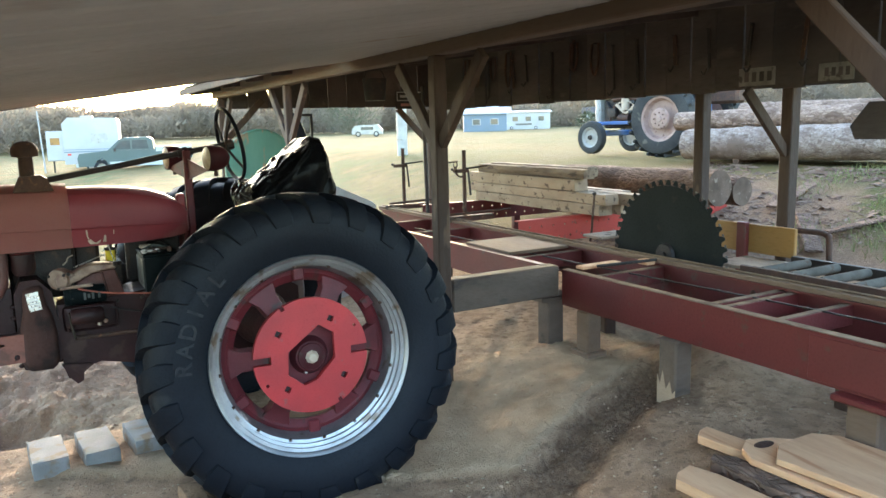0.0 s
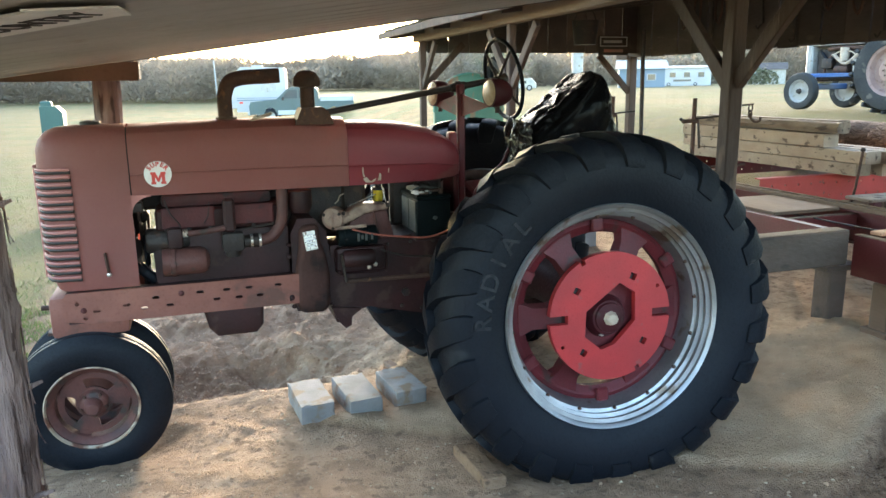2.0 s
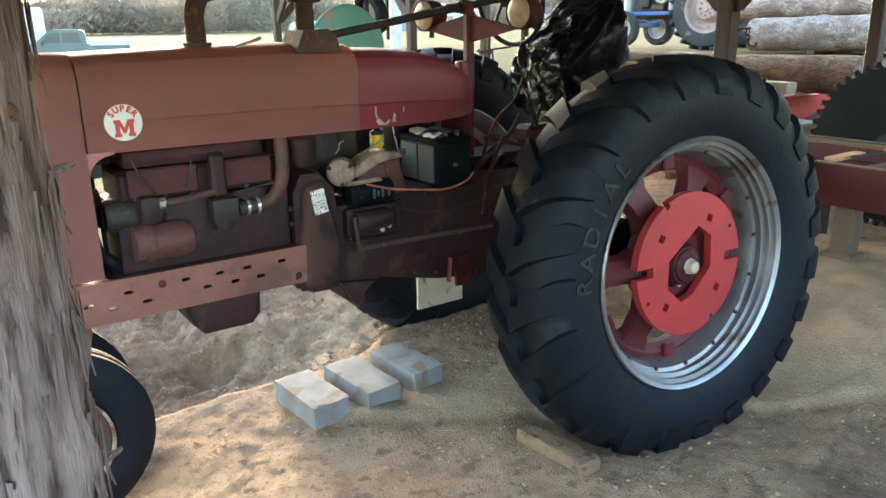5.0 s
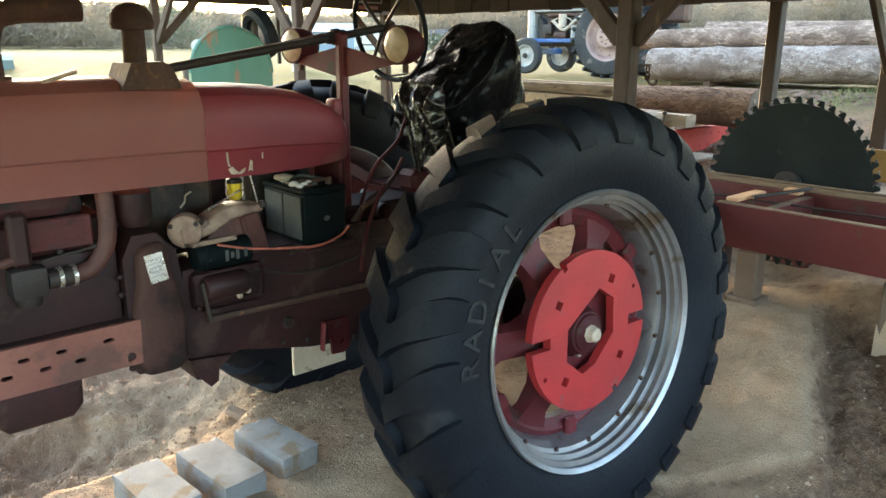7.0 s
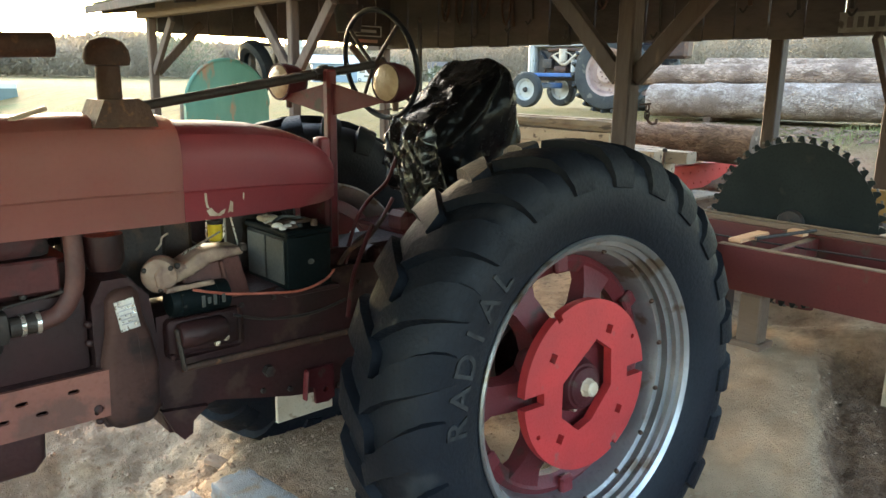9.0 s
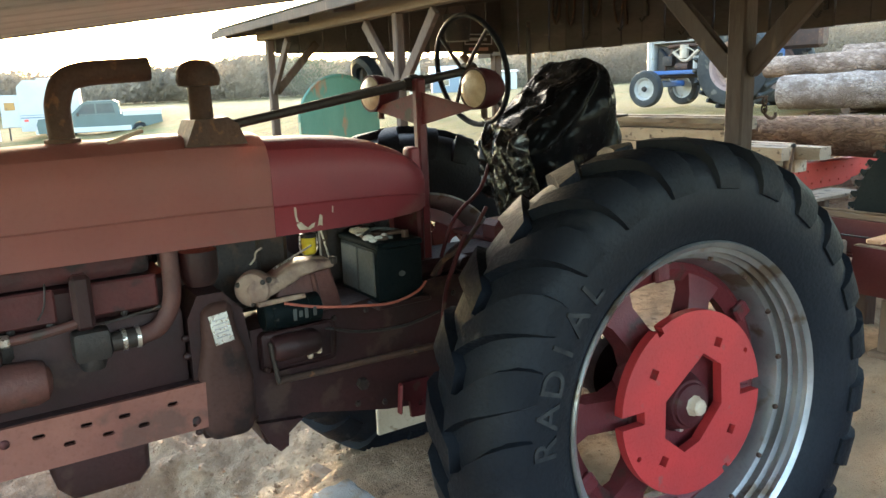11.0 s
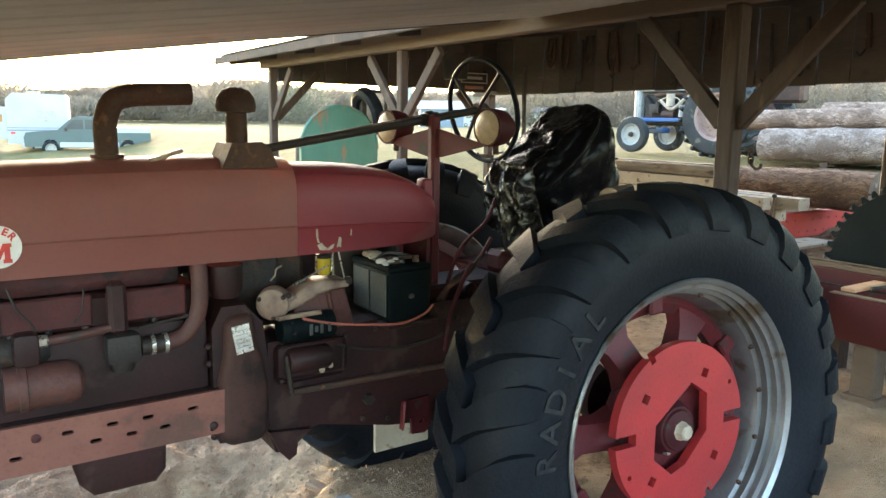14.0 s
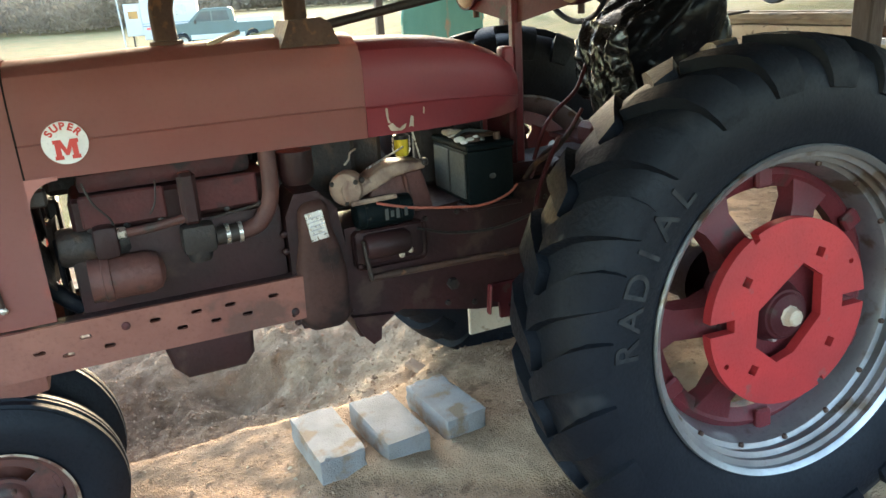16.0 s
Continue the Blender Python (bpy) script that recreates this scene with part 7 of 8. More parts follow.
ty = thing("old_machine_wheel", (1.75, 5.6, 1.3), "old dark machine wheel on a steel stand", "wheel")
part("tyre", lathe([(0.15, 0.05), (0.20, 0.07), (0.25, 0.05), (0.26, 0.0), (0.25, -0.05), (0.20, -0.07), (0.15, -0.05)], Matrix.Translation((1.79, 5.6, 1.80)) @ Matrix.Rotation(radians(72), 4, 'Y'), 32, closed=True), rubber, ty)
part("stand", box(1.76, 1.82, 5.68, 5.74, 0.1, 2.0, 0.006), iron_dark, ty)
part("stand_arm", box(1.76, 2.06, 5.66, 5.70, 2.0, 2.03, 0.006), iron_dark, ty)
part("stand_arm", box(2.03, 2.06, 5.66, 5.70, 1.5, 2.0, 0.006), iron_dark, ty)
panel = part("tin_sheet", plate([(1.30, 0.06), (1.30, 1.345), (1.45, 1.295), (1.87, 1.098), (1.91, 1.06), (1.91, 0.06)], [], 0.02, side(0, 3.5, 0)), white_siding, None, "", None)
tagged(panel, "white sheet metal panel standing behind the tractor", "panel")
tagged(part("white_post", rod((7.7, 14.65, 0.9), (7.7, 14.65, 2.75), 0.14, 16), grey_white), "white round post standing in the field", "post")
tagged(part("small_tank", lathe([(0, 0), (0.16, 0.01), (0.18, 0.05), (0.18, 0.42), (0.14, 0.46), (0, 0.47)], Matrix.Translation((1.75, 7.0, 1.02)), 24), iron_dark), "small dark tank behind the tractor", "tank")
tagged(part("tank_stand", box(1.57, 1.93, 6.84, 7.16, 0.0, 1.02, 0.01), wood_grey), "wooden stand below the small dark tank", "stand")


green_paint = mat("machine_green", (0.017, 0.055, 0.046), (0.025, 0.070, 0.058), 0.55, 0, 3, 60, 0.1, (0.07, 0.05, 0.035), 0.25, 7)


def green_machine():
    x, y = -3.42, 8.0
    g = land(x, y)
    ob = thing("green_machine", (x, y, g), "old dark green farm machine with an upright column on the grass", "machine")
    part("body", plate([(-0.12, 0.06), (-0.05, 0.0), (0.34, 0.0), (0.46, 0.06), (0.50, 0.20), (0.42, 0.36), (-0.12, 0.36)], [], 0.5, side(x, y + 0.25, g)), green_paint, ob, "", 30)
    part("body_rim", box(x - 0.13, x + 0.44, y - 0.27, y + 0.27, g + 0.36, g + 0.40, 0.012), green_paint, ob)
    part("column", box(x - 0.07, x + 0.06, y - 0.07, y + 0.07, g + 0.40, g + 1.56, 0.015), green_paint, ob)
    part("top_housing", plate([(-0.07, 0.98), (0.24, 0.98), (0.19, 1.06), (0.19, 1.42), (0.12, 1.50), (-0.07, 1.50)], [], 0.3, side(x, y + 0.15, g)), green_paint, ob, "", 30)
    part("brace_rod", rod((x + 0.06, y - 0.05, g + 0.70), (x + 0.36, y - 0.05, g + 0.44), 0.012, 8), iron_dark, ob)
    part("brace_rod", rod((x + 0.06, y - 0.05, g + 0.78), (x + 0.42, y - 0.05, g + 0.90), 0.010, 8), iron_dark, ob)
    part("knob", ball((x + 0.36, y - 0.10, g + 0.42), 0.05, 0.05, 0.05, u=12, v=8), iron_dark, ob)
    for dx in (-0.04, 0.28):
        for dy in (-0.2, 0.2):
            part("foot", box(x + dx - 0.04, x + dx + 0.04, y + dy - 0.04, y + dy + 0.04, g - 0.05, g + 0.05, 0.006), iron_dark, ob)


green_machine()


def wheel_part(parent, c, r, w, m_tyre, m_rim, n=32):
    m = Matrix.Translation(c) @ Matrix.Rotation(radians(90), 4, 'X')
    t = part("wheel", lathe([(r * 0.62, w * 0.45), (r * 0.8, w * 0.52), (r * 0.94, w * 0.46), (r, w * 0.25), (r, -w * 0.25), (r * 0.94, -w * 0.46), (r * 0.62, -w * 0.45)], m, n, closed=True), m_tyre, parent)
    part("rim", lathe([(r * 0.63, w * 0.42), (r * 0.56, w * 0.36), (r * 0.5, w * 0.1), (r * 0.3, w * 0.02), (r * 0.16, w * 0.1), (0, w * 0.12)], m, n), m_rim, t)
    return t


dusty_rubber = mat("dusty_rubber", (0.030, 0.031, 0.033), (0.055, 0.054, 0.052), 0.8, 0, 3, 40, 0.2, (0.13, 0.115, 0.095), 0.3, 5, spec=0.2)
paint_hub = mat("dull_pink_hub_paint", (0.36, 0.24, 0.20), (0.27, 0.17, 0.14), 0.6, 0, 6, 60, 0.1, (0.16, 0.09, 0.065), 0.3, 12)


# blue and white tractor up the bank
def blue_tractor():
    z = 1.20
    ob = thing("blue_tractor", (10.2, 7.3, z), "blue and grey-white farm tractor standing by the log stack", "tractor")
    start = len(bpy.data.objects)
    wheel_part(ob, (-1.75, -0.55, 0.33), 0.33, 0.16, dusty_rubber, grey_white)
    wheel_part(ob, (-1.75, 0.75, 0.33), 0.33, 0.16, dusty_rubber, grey_white)
    wheel_part(ob, (0, -0.62, 0.66), 0.66, 0.32, dusty_rubber, paint_hub, 48)
    wheel_part(ob, (0, 0.80, 0.66), 0.66, 0.32, dusty_rubber, paint_hub, 48)
    for yy in (-0.74, -0.80 + 1.54):
        mm = Matrix.Translation((0, yy, 0.66)) @ Matrix.Rotation(radians(90), 4, 'X')
        part("hub_disc", lathe([(0, 0.055), (0.05, 0.055), (0.06, 0.03), (0.17, 0.024), (0.20, 0.0)], mm, 28), paint_hub, ob)
        for k in range(8):
            part("hub_bolt", lathe([(0, 0.04), (0.014, 0.036), (0.014, 0.02)], mm @ Matrix.Translation((0.11 * math.cos(k * math.pi / 4), 0.11 * math.sin(k * math.pi / 4), 0)), 8), rust_dark, ob)
    part("front_hub", lathe([(0, 0.05), (0.035, 0.045), (0.05, 0.0)], Matrix.Translation((-1.75, -0.60, 0.33)) @ Matrix.Rotation(radians(90), 4, 'X'), 16), iron_dark, ob)
    for k in range(3):
        part("engine_pipe", tube(arc([(-1.6 + 0.3 * k, -0.16, 0.60), (-1.55 + 0.3 * k, -0.2, 0.78), (-1.45 + 0.3 * k, -0.17, 1.0)]), 0.022, 8), rust_dark, ob)
    part("generator", rod((-1.35, -0.20, 0.70), (-1.10, -0.20, 0.70), 0.07), rust_dark, ob)
    lug = mesh_of("tread_lug", box(-0.025, 0.025, -0.165, 0.165, 0.64, 0.705, 0.006), dusty_rubber, None)
    for yy in (-0.62, 0.80):
        for k in range(22):
            piece("tread_lug", lug, ob, Matrix.Translation((0, yy, 0.66)) @ Matrix.Rotation(k * 2 * math.pi / 22, 4, 'Y') @ Matrix.Rotation(0.35, 4, 'Z'))
    part("nose", box(-1.98, -1.84, -0.2, 0.4, 0.55, 1.35, 0.03), grey_white, ob)
    part("hood", box(-1.86, -0.45, -0.22, 0.42, 1.12, 1.40, 0.06, seg=2), grey_white, ob)
    part("engine", box(-1.8, -0.55, -0.12, 0.32, 0.50, 1.08, 0.03), iron_dark, ob)
    part("frame_rail", box(-1.95, -0.4, -0.30, -0.24, 0.57, 0.64, 0.01), blue_paint, ob)
    part("gearbox", box(-0.6, 0.35, -0.2, 0.4, 0.42, 0.95, 0.04), blue_paint, ob)
    part("air_cleaner", rod((-1.2, -0.2, 0.85), (-1.2, -0.2, 1.08), 0.08), alu, ob)
    part("hose", tube(arc([(-1.4, -0.2, 0.95), (-1.15, -0.24, 0.80), (-0.95, -0.22, 0.95), (-0.8, -0.2, 1.05)]), 0.03, 8), alu, ob)
    part("radiator_hose", tube(arc([(-1.78, -0.05, 1.05), (-1.66, -0.16, 0.98), (-1.55, -0.15, 0.85), (-1.50, -0.13, 0.78)]), 0.03, 8), rubber, ob)
    part("pump_body", box(-1.62, -1.42, -0.24, -0.12, 0.72, 0.90, 0.03, seg=2), iron_dark, ob)
    part("filter_can", rod((-0.95, -0.22, 0.66), (-0.95, -0.22, 0.88), 0.055), grey_white, ob)
    part("fuel_line", tube(arc([(-0.95, -0.22, 0.90), (-1.05, -0.24, 1.0), (-1.25, -0.22, 1.02), (-1.45, -0.2, 0.95)]), 0.012, 6), alu, ob)
    part("exhaust_manifold", tube(arc([(-1.55, -0.15, 1.06), (-1.2, -0.17, 1.08), (-0.85, -0.15, 1.05)]), 0.035, 8), rust_dark, ob)
    part("step", box(-0.55, -0.25, -0.42, -0.28, 0.50, 0.53, 0.006), blue_paint, ob)
    part("fender", box(-0.45, 0.45, -0.50, -0.32, 1.30, 1.36, 0.02), blue_paint, ob)
    part("fender", box(-0.45, 0.45, 0.55, 0.72, 1.30, 1.36, 0.02), blue_paint, ob)
    part("seat", box(0.05, 0.45, -0.1, 0.3, 1.15, 1.50, 0.06, seg=2), iron_dark, ob)
    part("steering_wheel", lathe([(0.20, 0), (0.215, 0.012), (0.20, 0.024), (0.188, 0.012)], Matrix.Translation((-0.32, 0.1, 1.60)) @ Matrix.Rotation(-0.5, 4, 'Y'), 28, closed=True), iron_dark, ob)
    part("steering_column", rod((-0.5, 0.1, 1.35), (-0.32, 0.1, 1.61), 0.02), iron_dark, ob)
    part("rear_frame", box(0.45, 1.1, -0.05, 0.25, 0.9, 1.45, 0.05), rust_dark, ob)
    part("front_axle", box(-1.80, -1.70, -0.5, 0.7, 0.35, 0.46, 0.02), blue_paint, ob)
    m = Matrix.Translation((9.71, 6.75, z)) @ Matrix.Rotation(radians(-80.8), 4, 'Z')
    place(ob, m)
    return ob


def place(ob, m):
    """Puts a thing that was built round the origin at the pose m."""
    shift = ob.matrix_basis.copy()
    for c in ob.children:
        c.matrix_parent_inverse = Matrix.Identity(4)
    ob.matrix_basis = m


blue_tractor()


# pickup and camper on the far side of the field
def pickup():
    ob = thing("pickup_truck", (0, 0, 0), "teal and silver extended-cab pickup truck parked on the field", "truck")
    body = [(-2.6, 0.45), (-2.64, 0.85), (-2.55, 1.08), (-1.35, 1.20), (0.9, 1.20), (0.95, 1.32), (2.6, 1.34), (2.66, 0.55), (2.55, 0.45), (1.95, 0.45), (1.85, 0.72), (1.62, 0.82), (1.4, 0.72), (1.3, 0.42), (-1.25, 0.42), (-1.35, 0.72), (-1.58, 0.82), (-1.8, 0.72), (-1.9, 0.45)]
    part("body", plate(body, [], 1.75, side(0, 0.875, 0)), truck_teal, ob, "", None)
    part("lower_panel", box(-1.2, 1.25, -0.885, -0.877, 0.44, 0.66, 0.003), truck_white, ob)
    part("bed_band", box(0.95, 2.62, -0.885, -0.877, 1.10, 1.33, 0.003), truck_white, ob)
    cab = part("cab", plate([(-1.30, 1.18), (-0.72, 1.72), (-0.50, 1.80), (0.62, 1.80), (0.78, 1.72), (0.86, 1.18)], [], 1.55, side(0, 0.775, 0)), truck_teal, ob, "", None)
    part("roof_skin", box(-0.50, 0.62, -0.74, 0.74, 1.797, 1.817, 0.006), truck_white, cab)
    part("side_window", plate([(-1.02, 1.25), (-0.66, 1.66), (-0.22, 1.68), (-0.22, 1.25)], [], 0.01, side(0, -0.777, 0)), dark_glass, cab, "", None)
    part("side_window", plate([(-0.14, 1.25), (-0.14, 1.68), (0.55, 1.68), (0.62, 1.25)], [], 0.01, side(0, -0.777, 0)), dark_glass, cab, "", None)
    part("bed_floor", box(0.98, 2.55, -0.7, 0.7, 1.342, 1.348, 0.002), iron_dark, ob)
    part("bumper", box(-2.72, -2.60, -0.85, 0.85, 0.42, 0.60, 0.03), truck_white, ob)
    part("bumper", box(2.62, 2.78, -0.85, 0.85, 0.45, 0.62, 0.03), truck_white, ob)
    part("headlight", box(-2.64, -2.56, -0.84, -0.55, 0.72, 0.86, 0.01), white_decal, ob)
    part("mirror", box(-0.98, -0.88, -1.0, -0.88, 1.15, 1.32, 0.02), iron_dark, ob)
    for x in (-1.58, 1.62):
        wheel_part(ob, (x, -0.78, 0.37), 0.37, 0.24, rubber, grey_white)
        wheel_part(ob, (x, 0.78, 0.37), 0.37, 0.24, rubber, grey_white)
    place(ob, Matrix.Translation((3.55, 34.4, 0.02)) @ Matrix.Rotation(radians(-12), 4, 'Z') @ Matrix.Diagonal((0.93, 0.93, 0.93, 1)))


pickup()


def camper():
    ob = thing("camper_trailer", (0, 0, 0), "white camper trailer with a slide-out parked behind the pickup", "trailer")
    shell = part("shell", plate([(-1.5, 0.5), (-1.5, 2.55), (-1.1, 2.85), (2.0, 2.80), (2.1, 2.6), (2.1, 0.5)], [], 2.3, side(0, 1.15, 0)), white_siding, ob, "", None)
    part("slide_out", box(-2.6, -1.5, -1.0, 0.9, 0.7, 2.2, 0.03), white_siding, ob)
    # No lamp here: ochre paint gives this window its lit look.
    part("slide_window", box(-2.35, -1.75, -1.02, -1.0, 1.5, 1.85, 0.005), yellow_board, ob, "amber window, its lit look put into the colour")
    part("window", box(0.3, 1.4, -1.17, -1.152, 1.55, 2.05, 0.006), grey_white, shell)
    part("stripe", box(-1.48, 2.08, -1.162, -1.152, 1.10, 1.15, 0.002), blue_metal, shell)
    part("stripe", box(-1.48, 2.08, -1.162, -1.152, 1.22, 1.25, 0.002), blue_metal, shell)
    part("tail_light", box(-1.3, -1.05, -1.17, -1.152, 0.95, 1.05, 0.004), red_decal, shell)
    part("roof_vent", box(-0.4, 0.4, -0.3, 0.3, 2.82, 2.95, 0.03), white_siding, shell)
    part("awning_pole", rod((-2.8, -1.1, 0.1), (-2.95, -1.1, 3.2), 0.05), white_siding, ob)
    for x in (0.2, 1.0):
        wheel_part(ob, (x, -1.0, 0.35), 0.35, 0.2, rubber, grey_white)
        wheel_part(ob, (x, 1.0, 0.35), 0.35, 0.2, rubber, grey_white)
    part("jack", box(-2.3, -2.2, -0.9, -0.8, 0.0, 0.7, 0.01), iron_dark, ob)
    place(ob, Matrix.Translation((1.78, 37.6, 0.02)) @ Matrix.Rotation(radians(-10), 4, 'Z') @ Matrix.Diagonal((0.68, 0.9, 0.94, 1)))


camper()


def house(name, x, y, z, w, d, h, roof, turn, wall_m, roof_m, label, windows=0, category="building"):
    ob = thing(name, (0, 0, 0), label, category)
    wall = part("wall", box(-w / 2, w / 2, -d / 2, d / 2, -0.6, h, 0.02), wall_m, ob)
    r = plate([(-d / 2 - 0.3, h), (d / 2 + 0.3, h), (0, h + roof)], [], w + 0.5, Matrix.Translation((-w / 2 - 0.25, 0, 0)) @ Matrix.Rotation(radians(90), 4, 'Z') @ Matrix.Rotation(radians(90), 4, 'X'))
    part("roof", r, roof_m, ob, "", None)
    for i in range(windows):
        u = -w / 2 + (i + 0.7) * w / (windows + 0.4)
        win = part("window", box(u - 0.45, u + 0.45, -d / 2 - 0.06, -d / 2 - 0.01, h * 0.42, h * 0.75, 0.01), white_siding, wall)
        part("pane", box(u - 0.36, u + 0.36, -d / 2 - 0.08, -d / 2 - 0.062, h * 0.45, h * 0.72, 0.004), dark_glass, win)
    place(ob, Matrix.Translation((x, y, z)) @ Matrix.Rotation(radians(turn), 4, 'Z'))


house("metal_barn", 60.5, 92, 1.0, 5.4, 8, 2.3, 1.1, -35, blue_metal, white_siding, "small blue metal-sided barn with pale roof", 1)
house("mobile_home", 57.7, 80.6, 1.3, 7.6, 3, 2.1, 0.25, -27, white_siding, grey_white, "white travel trailer with dark windows", 4)
house("farm_house", 43.0, 66.35, 1.0, 4.5, 5, 2.0, 0.9, -30, blue_metal, white_siding, "low blue house with pale metal roof", 2)
house("shed_far", 78, 88, 1.2, 5, 4, 2.0, 1.0, -40, grey_white, wood_dark, "small grey shed at the field edge", 0)
for i, (x, y, L, h, mm) in enumerate(((23.2, 52.5, 2.4, 0.9, grey_white), (53.5, 74, 5.0, 0.9, white_siding))):
    ob = thing("parked_van", (0, 0, 0), "pale covered vehicle parked at the field edge", "vehicle")
    part("body", plate([(-L / 2, 0.2), (-L / 2, h * 0.7), (-L * 0.38, h), (L * 0.35, h * 1.05), (L / 2, h * 0.6), (L / 2, 0.2)], [], 1.5, side(0, 0.75, 0)), mm, ob, "", None)
    part("window", box(-L * 0.2, L * 0.2, -0.77, -0.752, h * 0.6, h * 0.85, 0.004), dark_glass, ob)
    for u in (-0.3, 0.3):
        wheel_part(ob, (u * L, -0.7, 0.22), 0.22, 0.15, rubber, grey_white, 16)
    place(ob, Matrix.Translation((x, y, land(x, y))) @ Matrix.Rotation(radians(-28), 4, 'Z'))

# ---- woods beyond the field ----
# Woods colour lightened to carry distance haze; the air itself holds none.
leaf = mat("haze_pale_woods", (0.25, 0.205, 0.155), (0.325, 0.268, 0.205), 0.95, 0, 0.05, 0.6, 0.0, (0.150, 0.155, 0.105), 0.4, 0.04, spec=0.0, glow_through=0.5)
leaf_near = mat("bush_leaves", (0.055, 0.065, 0.035), (0.09, 0.085, 0.05), 0.9, 0, 0.5, 3, 0.0)


def clump_tree(items, x, y, z, h, r, rnd, n, size):
    """A far tree: a tapered trunk, limbs, and a ragged crown of small leaf clumps."""
    def stick(p0, p1, a, b):
        d = Vector(p1) - Vector(p0)
        u = d.orthogonal().normalized()
        v = d.cross(u).normalized()
        vs = []
        for p, k in ((Vector(p0), a), (Vector(p1), b)):
            vs += [tuple(p + k * (math.cos(t) * u + math.sin(t) * v)) for t in (0, 2.1, 4.2)]
        items.append((vs, [(0, 1, 4, 3), (1, 2, 5, 4), (2, 0, 3, 5)]))
    stick((x, y, z - 0.3), (x, y, z + h * 0.8), 0.022 * h, 0.006 * h)
    for k in range(4):
        a = rnd.uniform(0, 6.28)
        stick((x, y, z + h * rnd.uniform(0.3, 0.6)), (x + r * 0.7 * math.cos(a), y + r * 0.7 * math.sin(a), z + h * rnd.uniform(0.6, 0.9)), 0.010 * h, 0.004 * h)
    for k in range(n):
        a, u, q = rnd.uniform(0, 6.28), rnd.random() ** 0.5, rnd.random()
        zz = z + h * (0.12 + 0.90 * q)
        rr = r * u * (0.55 + 0.65 * math.sin(math.pi * min(1, 0.15 + q * 0.85)))
        c = Vector((x + rr * math.cos(a), y + rr * math.sin(a), zz))
        s = size * rnd.uniform(0.5, 1.3)
        vs = [tuple(c + s * Vector((rnd.uniform(-1, 1), rnd.uniform(-1, 1), rnd.uniform(-0.8, 0.8)))) for _ in range(4)]
        items.append((vs, [(0, 1, 2), (0, 2, 3), (0, 3, 1), (1, 3, 2)]))


SKYLINE = ((-40, 2.2), (2.4, 2.2), (4.2, 1.6), (6, 1.85), (8, 2.1), (10, 2.5), (11.5, 2.15), (15, 2.6), (17, 2.9), (20, 2.8), (26, 2.3), (36, 2.4), (42, 3.0), (48, 3.9), (60, 4.2), (100, 4.0))


def skyline(a, d):
    """Height of the tree tops at the bearing a and the distance d."""
    e = float(np.interp(math.degrees(a), [p[0] for p in SKYLINE], [p[1] for p in SKYLINE]))
    return 1.8 + d * math.tan(math.radians(e))


def twig_cloud(rng, x, y, z, h, r, n, size):
    """Crown of a far bare tree: n slim upswept twigs, as triangles in one array."""
    a, u, q = rng.uniform(0, 2 * np.pi, n), np.sqrt(rng.random(n)), rng.random(n) ** 0.85
    rr = r * u * (0.50 + 0.70 * np.sin(np.pi * np.minimum(1, 0.12 + 0.84 * q)))
    c = np.stack((x + rr * np.cos(a), y + rr * np.sin(a), z + h * (0.05 + 0.93 * q)), 1)
    b = a + rng.normal(0, 0.9, n)
    up = rng.uniform(0.1, 1.2, n)
    d = np.stack((np.cos(b), np.sin(b), up), 1) * (size * rng.uniform(0.5, 1.5, n))[:, None]
    w = np.stack((-np.sin(b), np.cos(b), rng.normal(0, 0.8, n)), 1) * (0.16 * size * rng.uniform(0.6, 1.6, n))[:, None]
    return np.stack((c - w, c + w, c + d), 1).reshape(-1, 3)


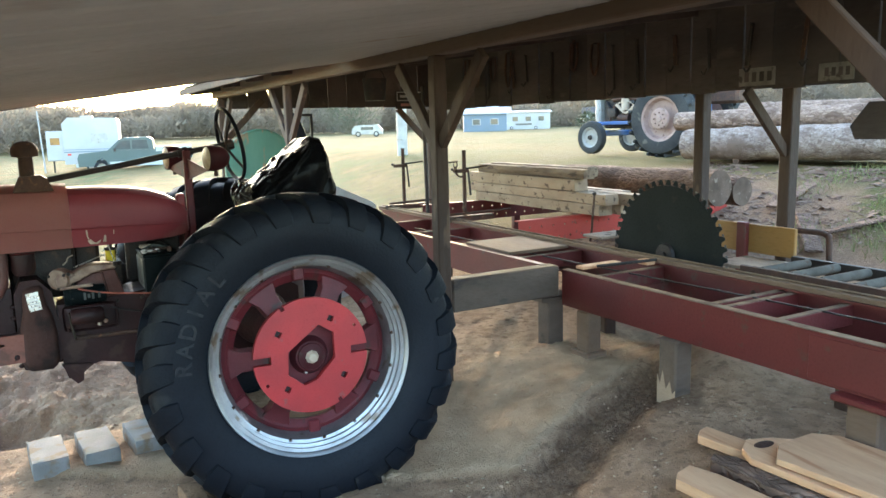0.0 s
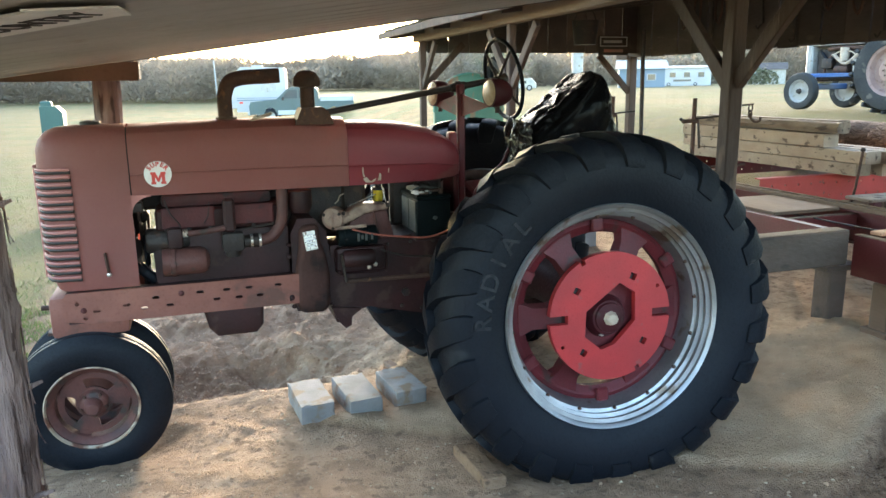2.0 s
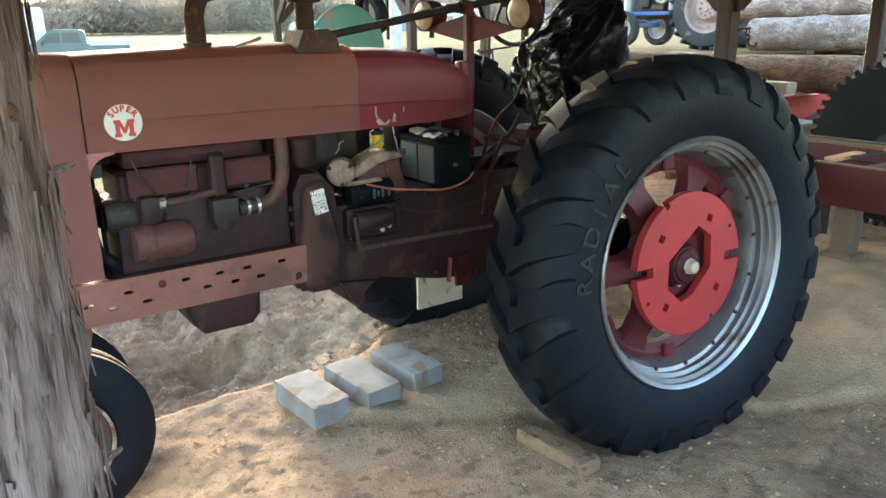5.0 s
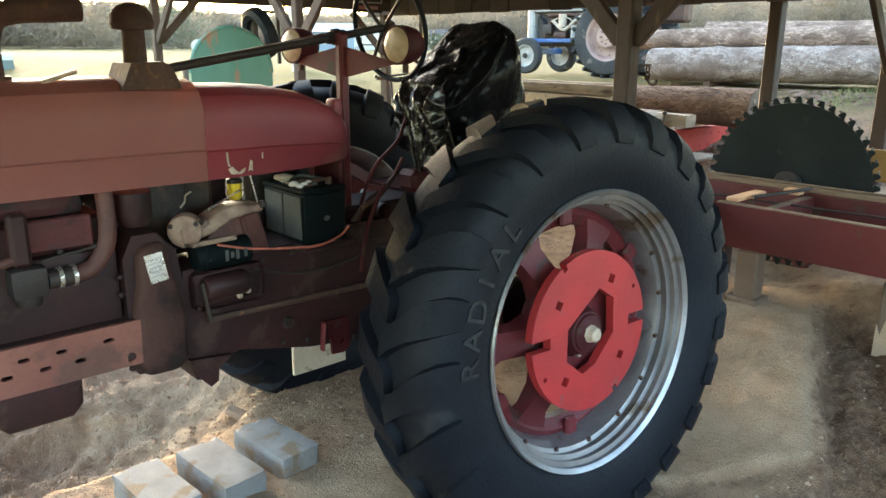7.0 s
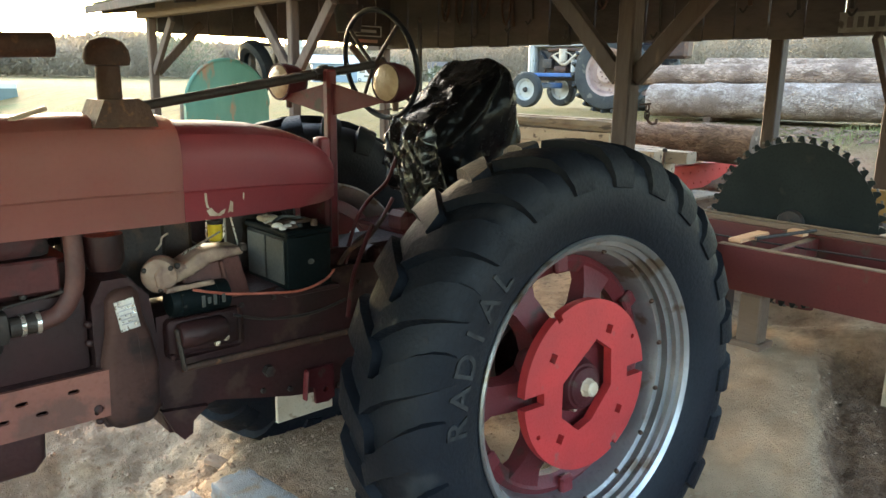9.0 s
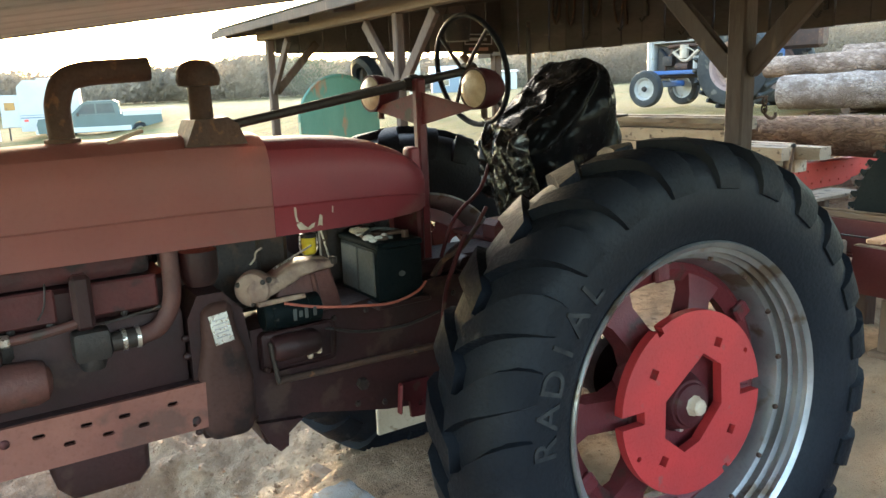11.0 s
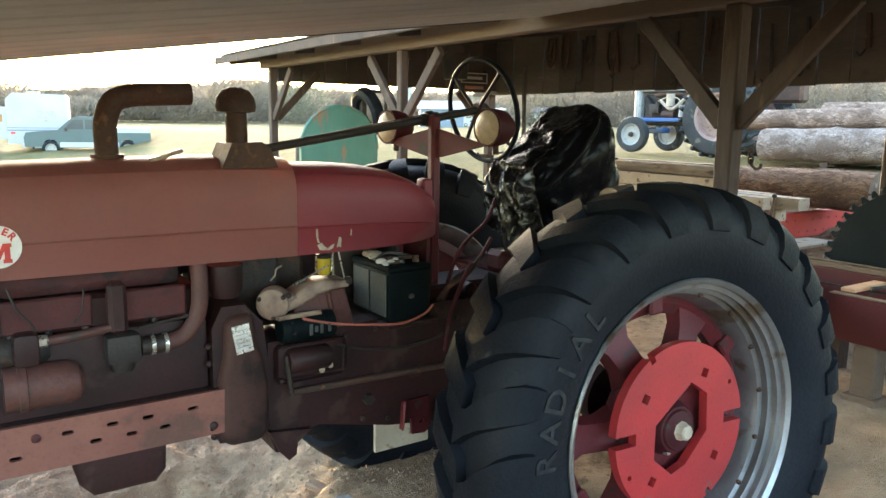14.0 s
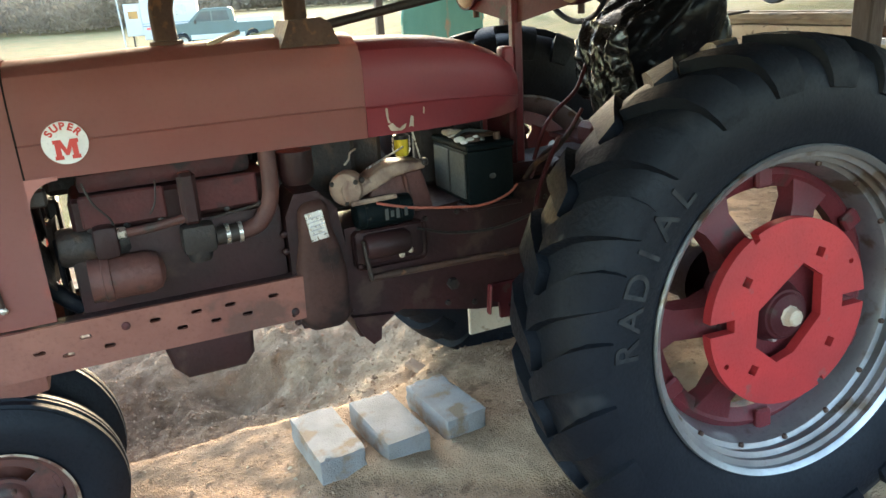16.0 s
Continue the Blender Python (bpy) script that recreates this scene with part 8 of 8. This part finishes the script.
def woods():
    rnd = random.Random(7)
    rng = np.random.default_rng(7)
    items, clouds = [], []
    n = 440
    for i in range(n):
        a = math.radians(-36 + 134 * i / n + rnd.uniform(-0.25, 0.25))
        d = rnd.uniform(0, 45) + 84 + 42 * smooth(math.degrees(a), 20, 28)
        x, y = d * math.sin(a), d * math.cos(a)
        z = land(x, y)
        hh = (skyline(a, d) - z) * rnd.choice((0.74, 0.86, 0.95, 1.02)) * rnd.uniform(0.92, 1.0)
        clump_tree(items, x, y, z, hh * 0.9, rnd.uniform(2.2, 3.6), rnd, 6, 0.2)
        clouds.append(twig_cloud(rng, x, y, z, hh, rnd.uniform(2.2, 3.8), 1300, 0.40))
        if i % 3 == 0:
            clouds.append(twig_cloud(rng, x, y, z, rnd.uniform(1.2, 2.4), 2.6, 500, 0.34))
    flat = np.concatenate(clouds)
    ids = np.arange(len(flat)).reshape(-1, 3)
    items.append(([tuple(p) for p in flat.tolist()], [tuple(f) for f in ids.tolist()]))
    bm = bmesh.new()
    rows = []
    for k in range(1201):
        a = math.radians(-40 + 140 * k / 1200)
        f = 0.90 + 0.05 * noise.noise(Vector((a * 40, 5, 0))) + 0.05 * noise.noise(Vector((a * 150, 2, 0))) + 0.03 * noise.noise(Vector((a * 500, 2, 0)))
        rows.append([bm.verts.new((d * math.sin(a), d * math.cos(a), z)) for d, z in ((176, -0.5), (178, f * 0.5 * skyline(a, 178)), (180, f * skyline(a, 180)), (230, 0.8 * skyline(a, 180)), (320, -2))])
    for q, s in zip(rows, rows[1:]):
        for j in range(4):
            bm.faces.new((q[j], q[j + 1], s[j + 1], s[j]))
    tagged(part("far_hill", bm, leaf, None, "", 80), "low wooded hill behind the field, haze put into its colour", "hill", kind="structure")
    soup("tree_line", "bare winter woods along the field, distance haze in their colour", "woods", leaf, items)
    for x, y, h, r in ((53, 61, 1.7, 1.3), (62.0, 70, 1.6, 1.4)):
        it = []
        clump_tree(it, x, y, land(x, y), h, r, rnd, 260, 0.24)
        soup("bush", "dark green bush on the field", "bush", leaf_near, it, "")
    for x, y, h in ((34, 60, 5.5), (70, 82, 6)):
        it = []
        clump_tree(it, x, y, land(x, y), h, 2.0, rnd, 110, 0.22)
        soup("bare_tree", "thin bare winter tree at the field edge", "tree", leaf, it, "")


woods()

# ---- litter, grass ----
grass_m = mat("dry_grass", (0.17, 0.20, 0.06), (0.24, 0.21, 0.10), 0.9, 0, 1.5, 8, 0.0)
chip_m = mat("wood_chips", (0.46, 0.36, 0.24), (0.32, 0.235, 0.155), 0.9, 0, 9, 60, 0.1)
bark_m = mat("bark_litter", (0.13, 0.075, 0.050), (0.24, 0.155, 0.108), 0.9, 0, 4, 40, 0.3)
damp_m = mat("damp_grit", (0.185, 0.118, 0.075), (0.125, 0.080, 0.052), 0.95, 0, 7, 50, 0.4)
clod_m = mat("dirt_clods", (0.40, 0.270, 0.178), (0.29, 0.190, 0.122), 0.95, 0, 5, 50, 0.4)


green_m = mat("green_grass", (0.085, 0.130, 0.026), (0.130, 0.150, 0.045), 0.9, 0, 3, 12, 0.0, glow_through=0.3)


def green_tufts():
    """Short fresh grass in a few patches on the trampled dirt."""
    rnd = random.Random(23)
    it = []
    for _ in range(9000):
        x, y = rnd.uniform(-3.6, -2.35), rnd.uniform(1.9, 3.7)
        if noise.noise(Vector((x * 1.9 + 3, y * 2.6, 4))) + 0.5 * smooth(-x, 2.3, 3.0) - 0.25 < 0.12:
            continue
        z, s, a = height(x, y), rnd.uniform(0.012, 0.040), rnd.uniform(0, 6.28)
        dx, dy = math.cos(a) * 0.0035, math.sin(a) * 0.0035
        lx, ly = rnd.uniform(-0.025, 0.025), rnd.uniform(-0.025, 0.025)
        it.append(([(x - dx, y - dy, z - 0.006), (x + dx, y + dy, z - 0.006), (x + lx, y + ly, z + s)], [(0, 1, 2)]))
    soup("green_grass", "short fresh green grass on the dirt by the front wheels", "grass", green_m, it)


green_tufts()


def litter():
    rnd = random.Random(11)
    it = []
    for _ in range(16000):
        near = rnd.random() < 0.75
        x, y = (rnd.uniform(-4.4, -2.5), rnd.uniform(-1.5, 5)) if near else (rnd.uniform(-6, 1.0), rnd.uniform(4.5, 11))
        if near and rnd.random() > smooth(noise.noise(Vector((x * 0.9, y * 0.9, 2))) + 0.2, -0.1, 0.3) * (0.35 + 0.65 * smooth(-x, 2.6, 3.3)):
            continue
        z, s, a = height(x, y), rnd.uniform(0.012, 0.045), rnd.uniform(0, 6.28)
        w = 0.004
        dx, dy = math.cos(a) * w, math.sin(a) * w
        lx, ly = rnd.uniform(-0.04, 0.04), rnd.uniform(-0.04, 0.04)
        it.append(([(x - dx, y - dy, z - 0.01), (x + dx, y + dy, z - 0.01), (x + lx + dx * 0.5, y + ly + dy * 0.5, z + s), (x + lx, y + ly, z + s * 1.1)], [(0, 1, 2, 3)]))
    for _ in range(5000):
        x, y = rnd.uniform(5.2, 9.5), rnd.uniform(-3.5, 2.4)
        if noise.noise(Vector((x * 1.1, y * 1.1, 6))) + 0.25 * smooth(1.6 - y, -0.6, 1.2) < 0.10:
            continue
        z, s, a = height(x, y), rnd.uniform(0.03, 0.10), rnd.uniform(0, 6.28)
        dx, dy = math.cos(a) * 0.005, math.sin(a) * 0.005
        lx, ly = rnd.uniform(-0.06, 0.06), rnd.uniform(-0.06, 0.06)
        it.append(([(x - dx, y - dy, z - 0.01), (x + dx, y + dy, z - 0.01), (x + lx + dx * 0.5, y + ly + dy * 0.5, z + s), (x + lx, y + ly, z + s * 1.1)], [(0, 1, 2, 3)]))
    soup("grass", "short green and straw-coloured grass blades", "grass", grass_m, it)

    def chip(x, y, s, flat=0.25, slim=(0.3, 0.8)):
        z, a = height(x, y), rnd.uniform(0, 6.28)
        m = Matrix.Translation((x, y, z + s * flat * 0.3)) @ Euler((rnd.uniform(-0.4, 0.4), rnd.uniform(-0.4, 0.4), a)).to_matrix().to_4x4()
        l, w = s, s * rnd.uniform(*slim)
        vs = [tuple(m @ Vector(c)) for c in ((-l, -w, -s * flat), (l * rnd.uniform(0.6, 1), -w, -s * flat), (l, w * rnd.uniform(0.5, 1), -s * flat), (-l * 0.8, w, -s * flat), (-l * 0.5, 0, s * flat), (l * 0.5, 0, s * flat))]
        return (vs, [(3, 2, 1, 0), (0, 1, 5, 4), (1, 2, 5), (2, 3, 4, 5), (3, 0, 4)])
    it = [chip(rnd.uniform(-2.6, 3.2), rnd.uniform(-2.0, 1.4), rnd.uniform(0.004, 0.013), 0.3) for _ in range(1500)]
    it = [c for c in it if gully(c[0][0][0], c[0][0][1])[0] < 0.2]
    soup("wood_chips", "small pale wood chips scattered on the dirt", "wood chips", chip_m, it)
    it = [chip(rnd.uniform(-2.6, 3.0), rnd.uniform(-2.0, 1.4), rnd.uniform(0.003, 0.012) * rnd.uniform(0.5, 1.2), 0.5) for _ in range(1600)]
    it += [chip(rnd.uniform(-2.4, 0.4), rnd.uniform(1.42, 3.3), rnd.uniform(0.003, 0.009) * rnd.uniform(0.4, 1.3), 0.6, (0.5, 1.0)) for _ in range(7500)]
    damp_shade = []
    for _ in range(5000):
        x, y = rnd.uniform(0.3, 2.5), rnd.uniform(-1.1, 0.3)
        if gully(x, y)[0] > 0.25:
            damp_shade.append(chip(x, y, rnd.uniform(0.002, 0.007) * rnd.uniform(0.5, 1.4), 0.6, (0.5, 1.0)))
    soup("gravel", "dark damp grit in the washed-out gully", "gravel", damp_m, damp_shade)
    soup("dirt_clods", "loose brown dirt clods", "dirt", clod_m, it)
    it = [chip(rnd.uniform(4.7, 8.2), rnd.uniform(-0.8, 4.8), rnd.uniform(0.02, 0.085) * rnd.uniform(0.3, 1.3), 0.12, (0.12, 0.4)) for _ in range(5200)]
    it = [c for c in it if noise.noise(Vector(c[0][0]) * 0.8) + 0.25 * smooth(c[0][0][1], 0.4, 2.0) > -0.05]
    soup("bark_litter", "reddish brown bark pieces strewn over the bank", "bark", bark_m, it)


litter()
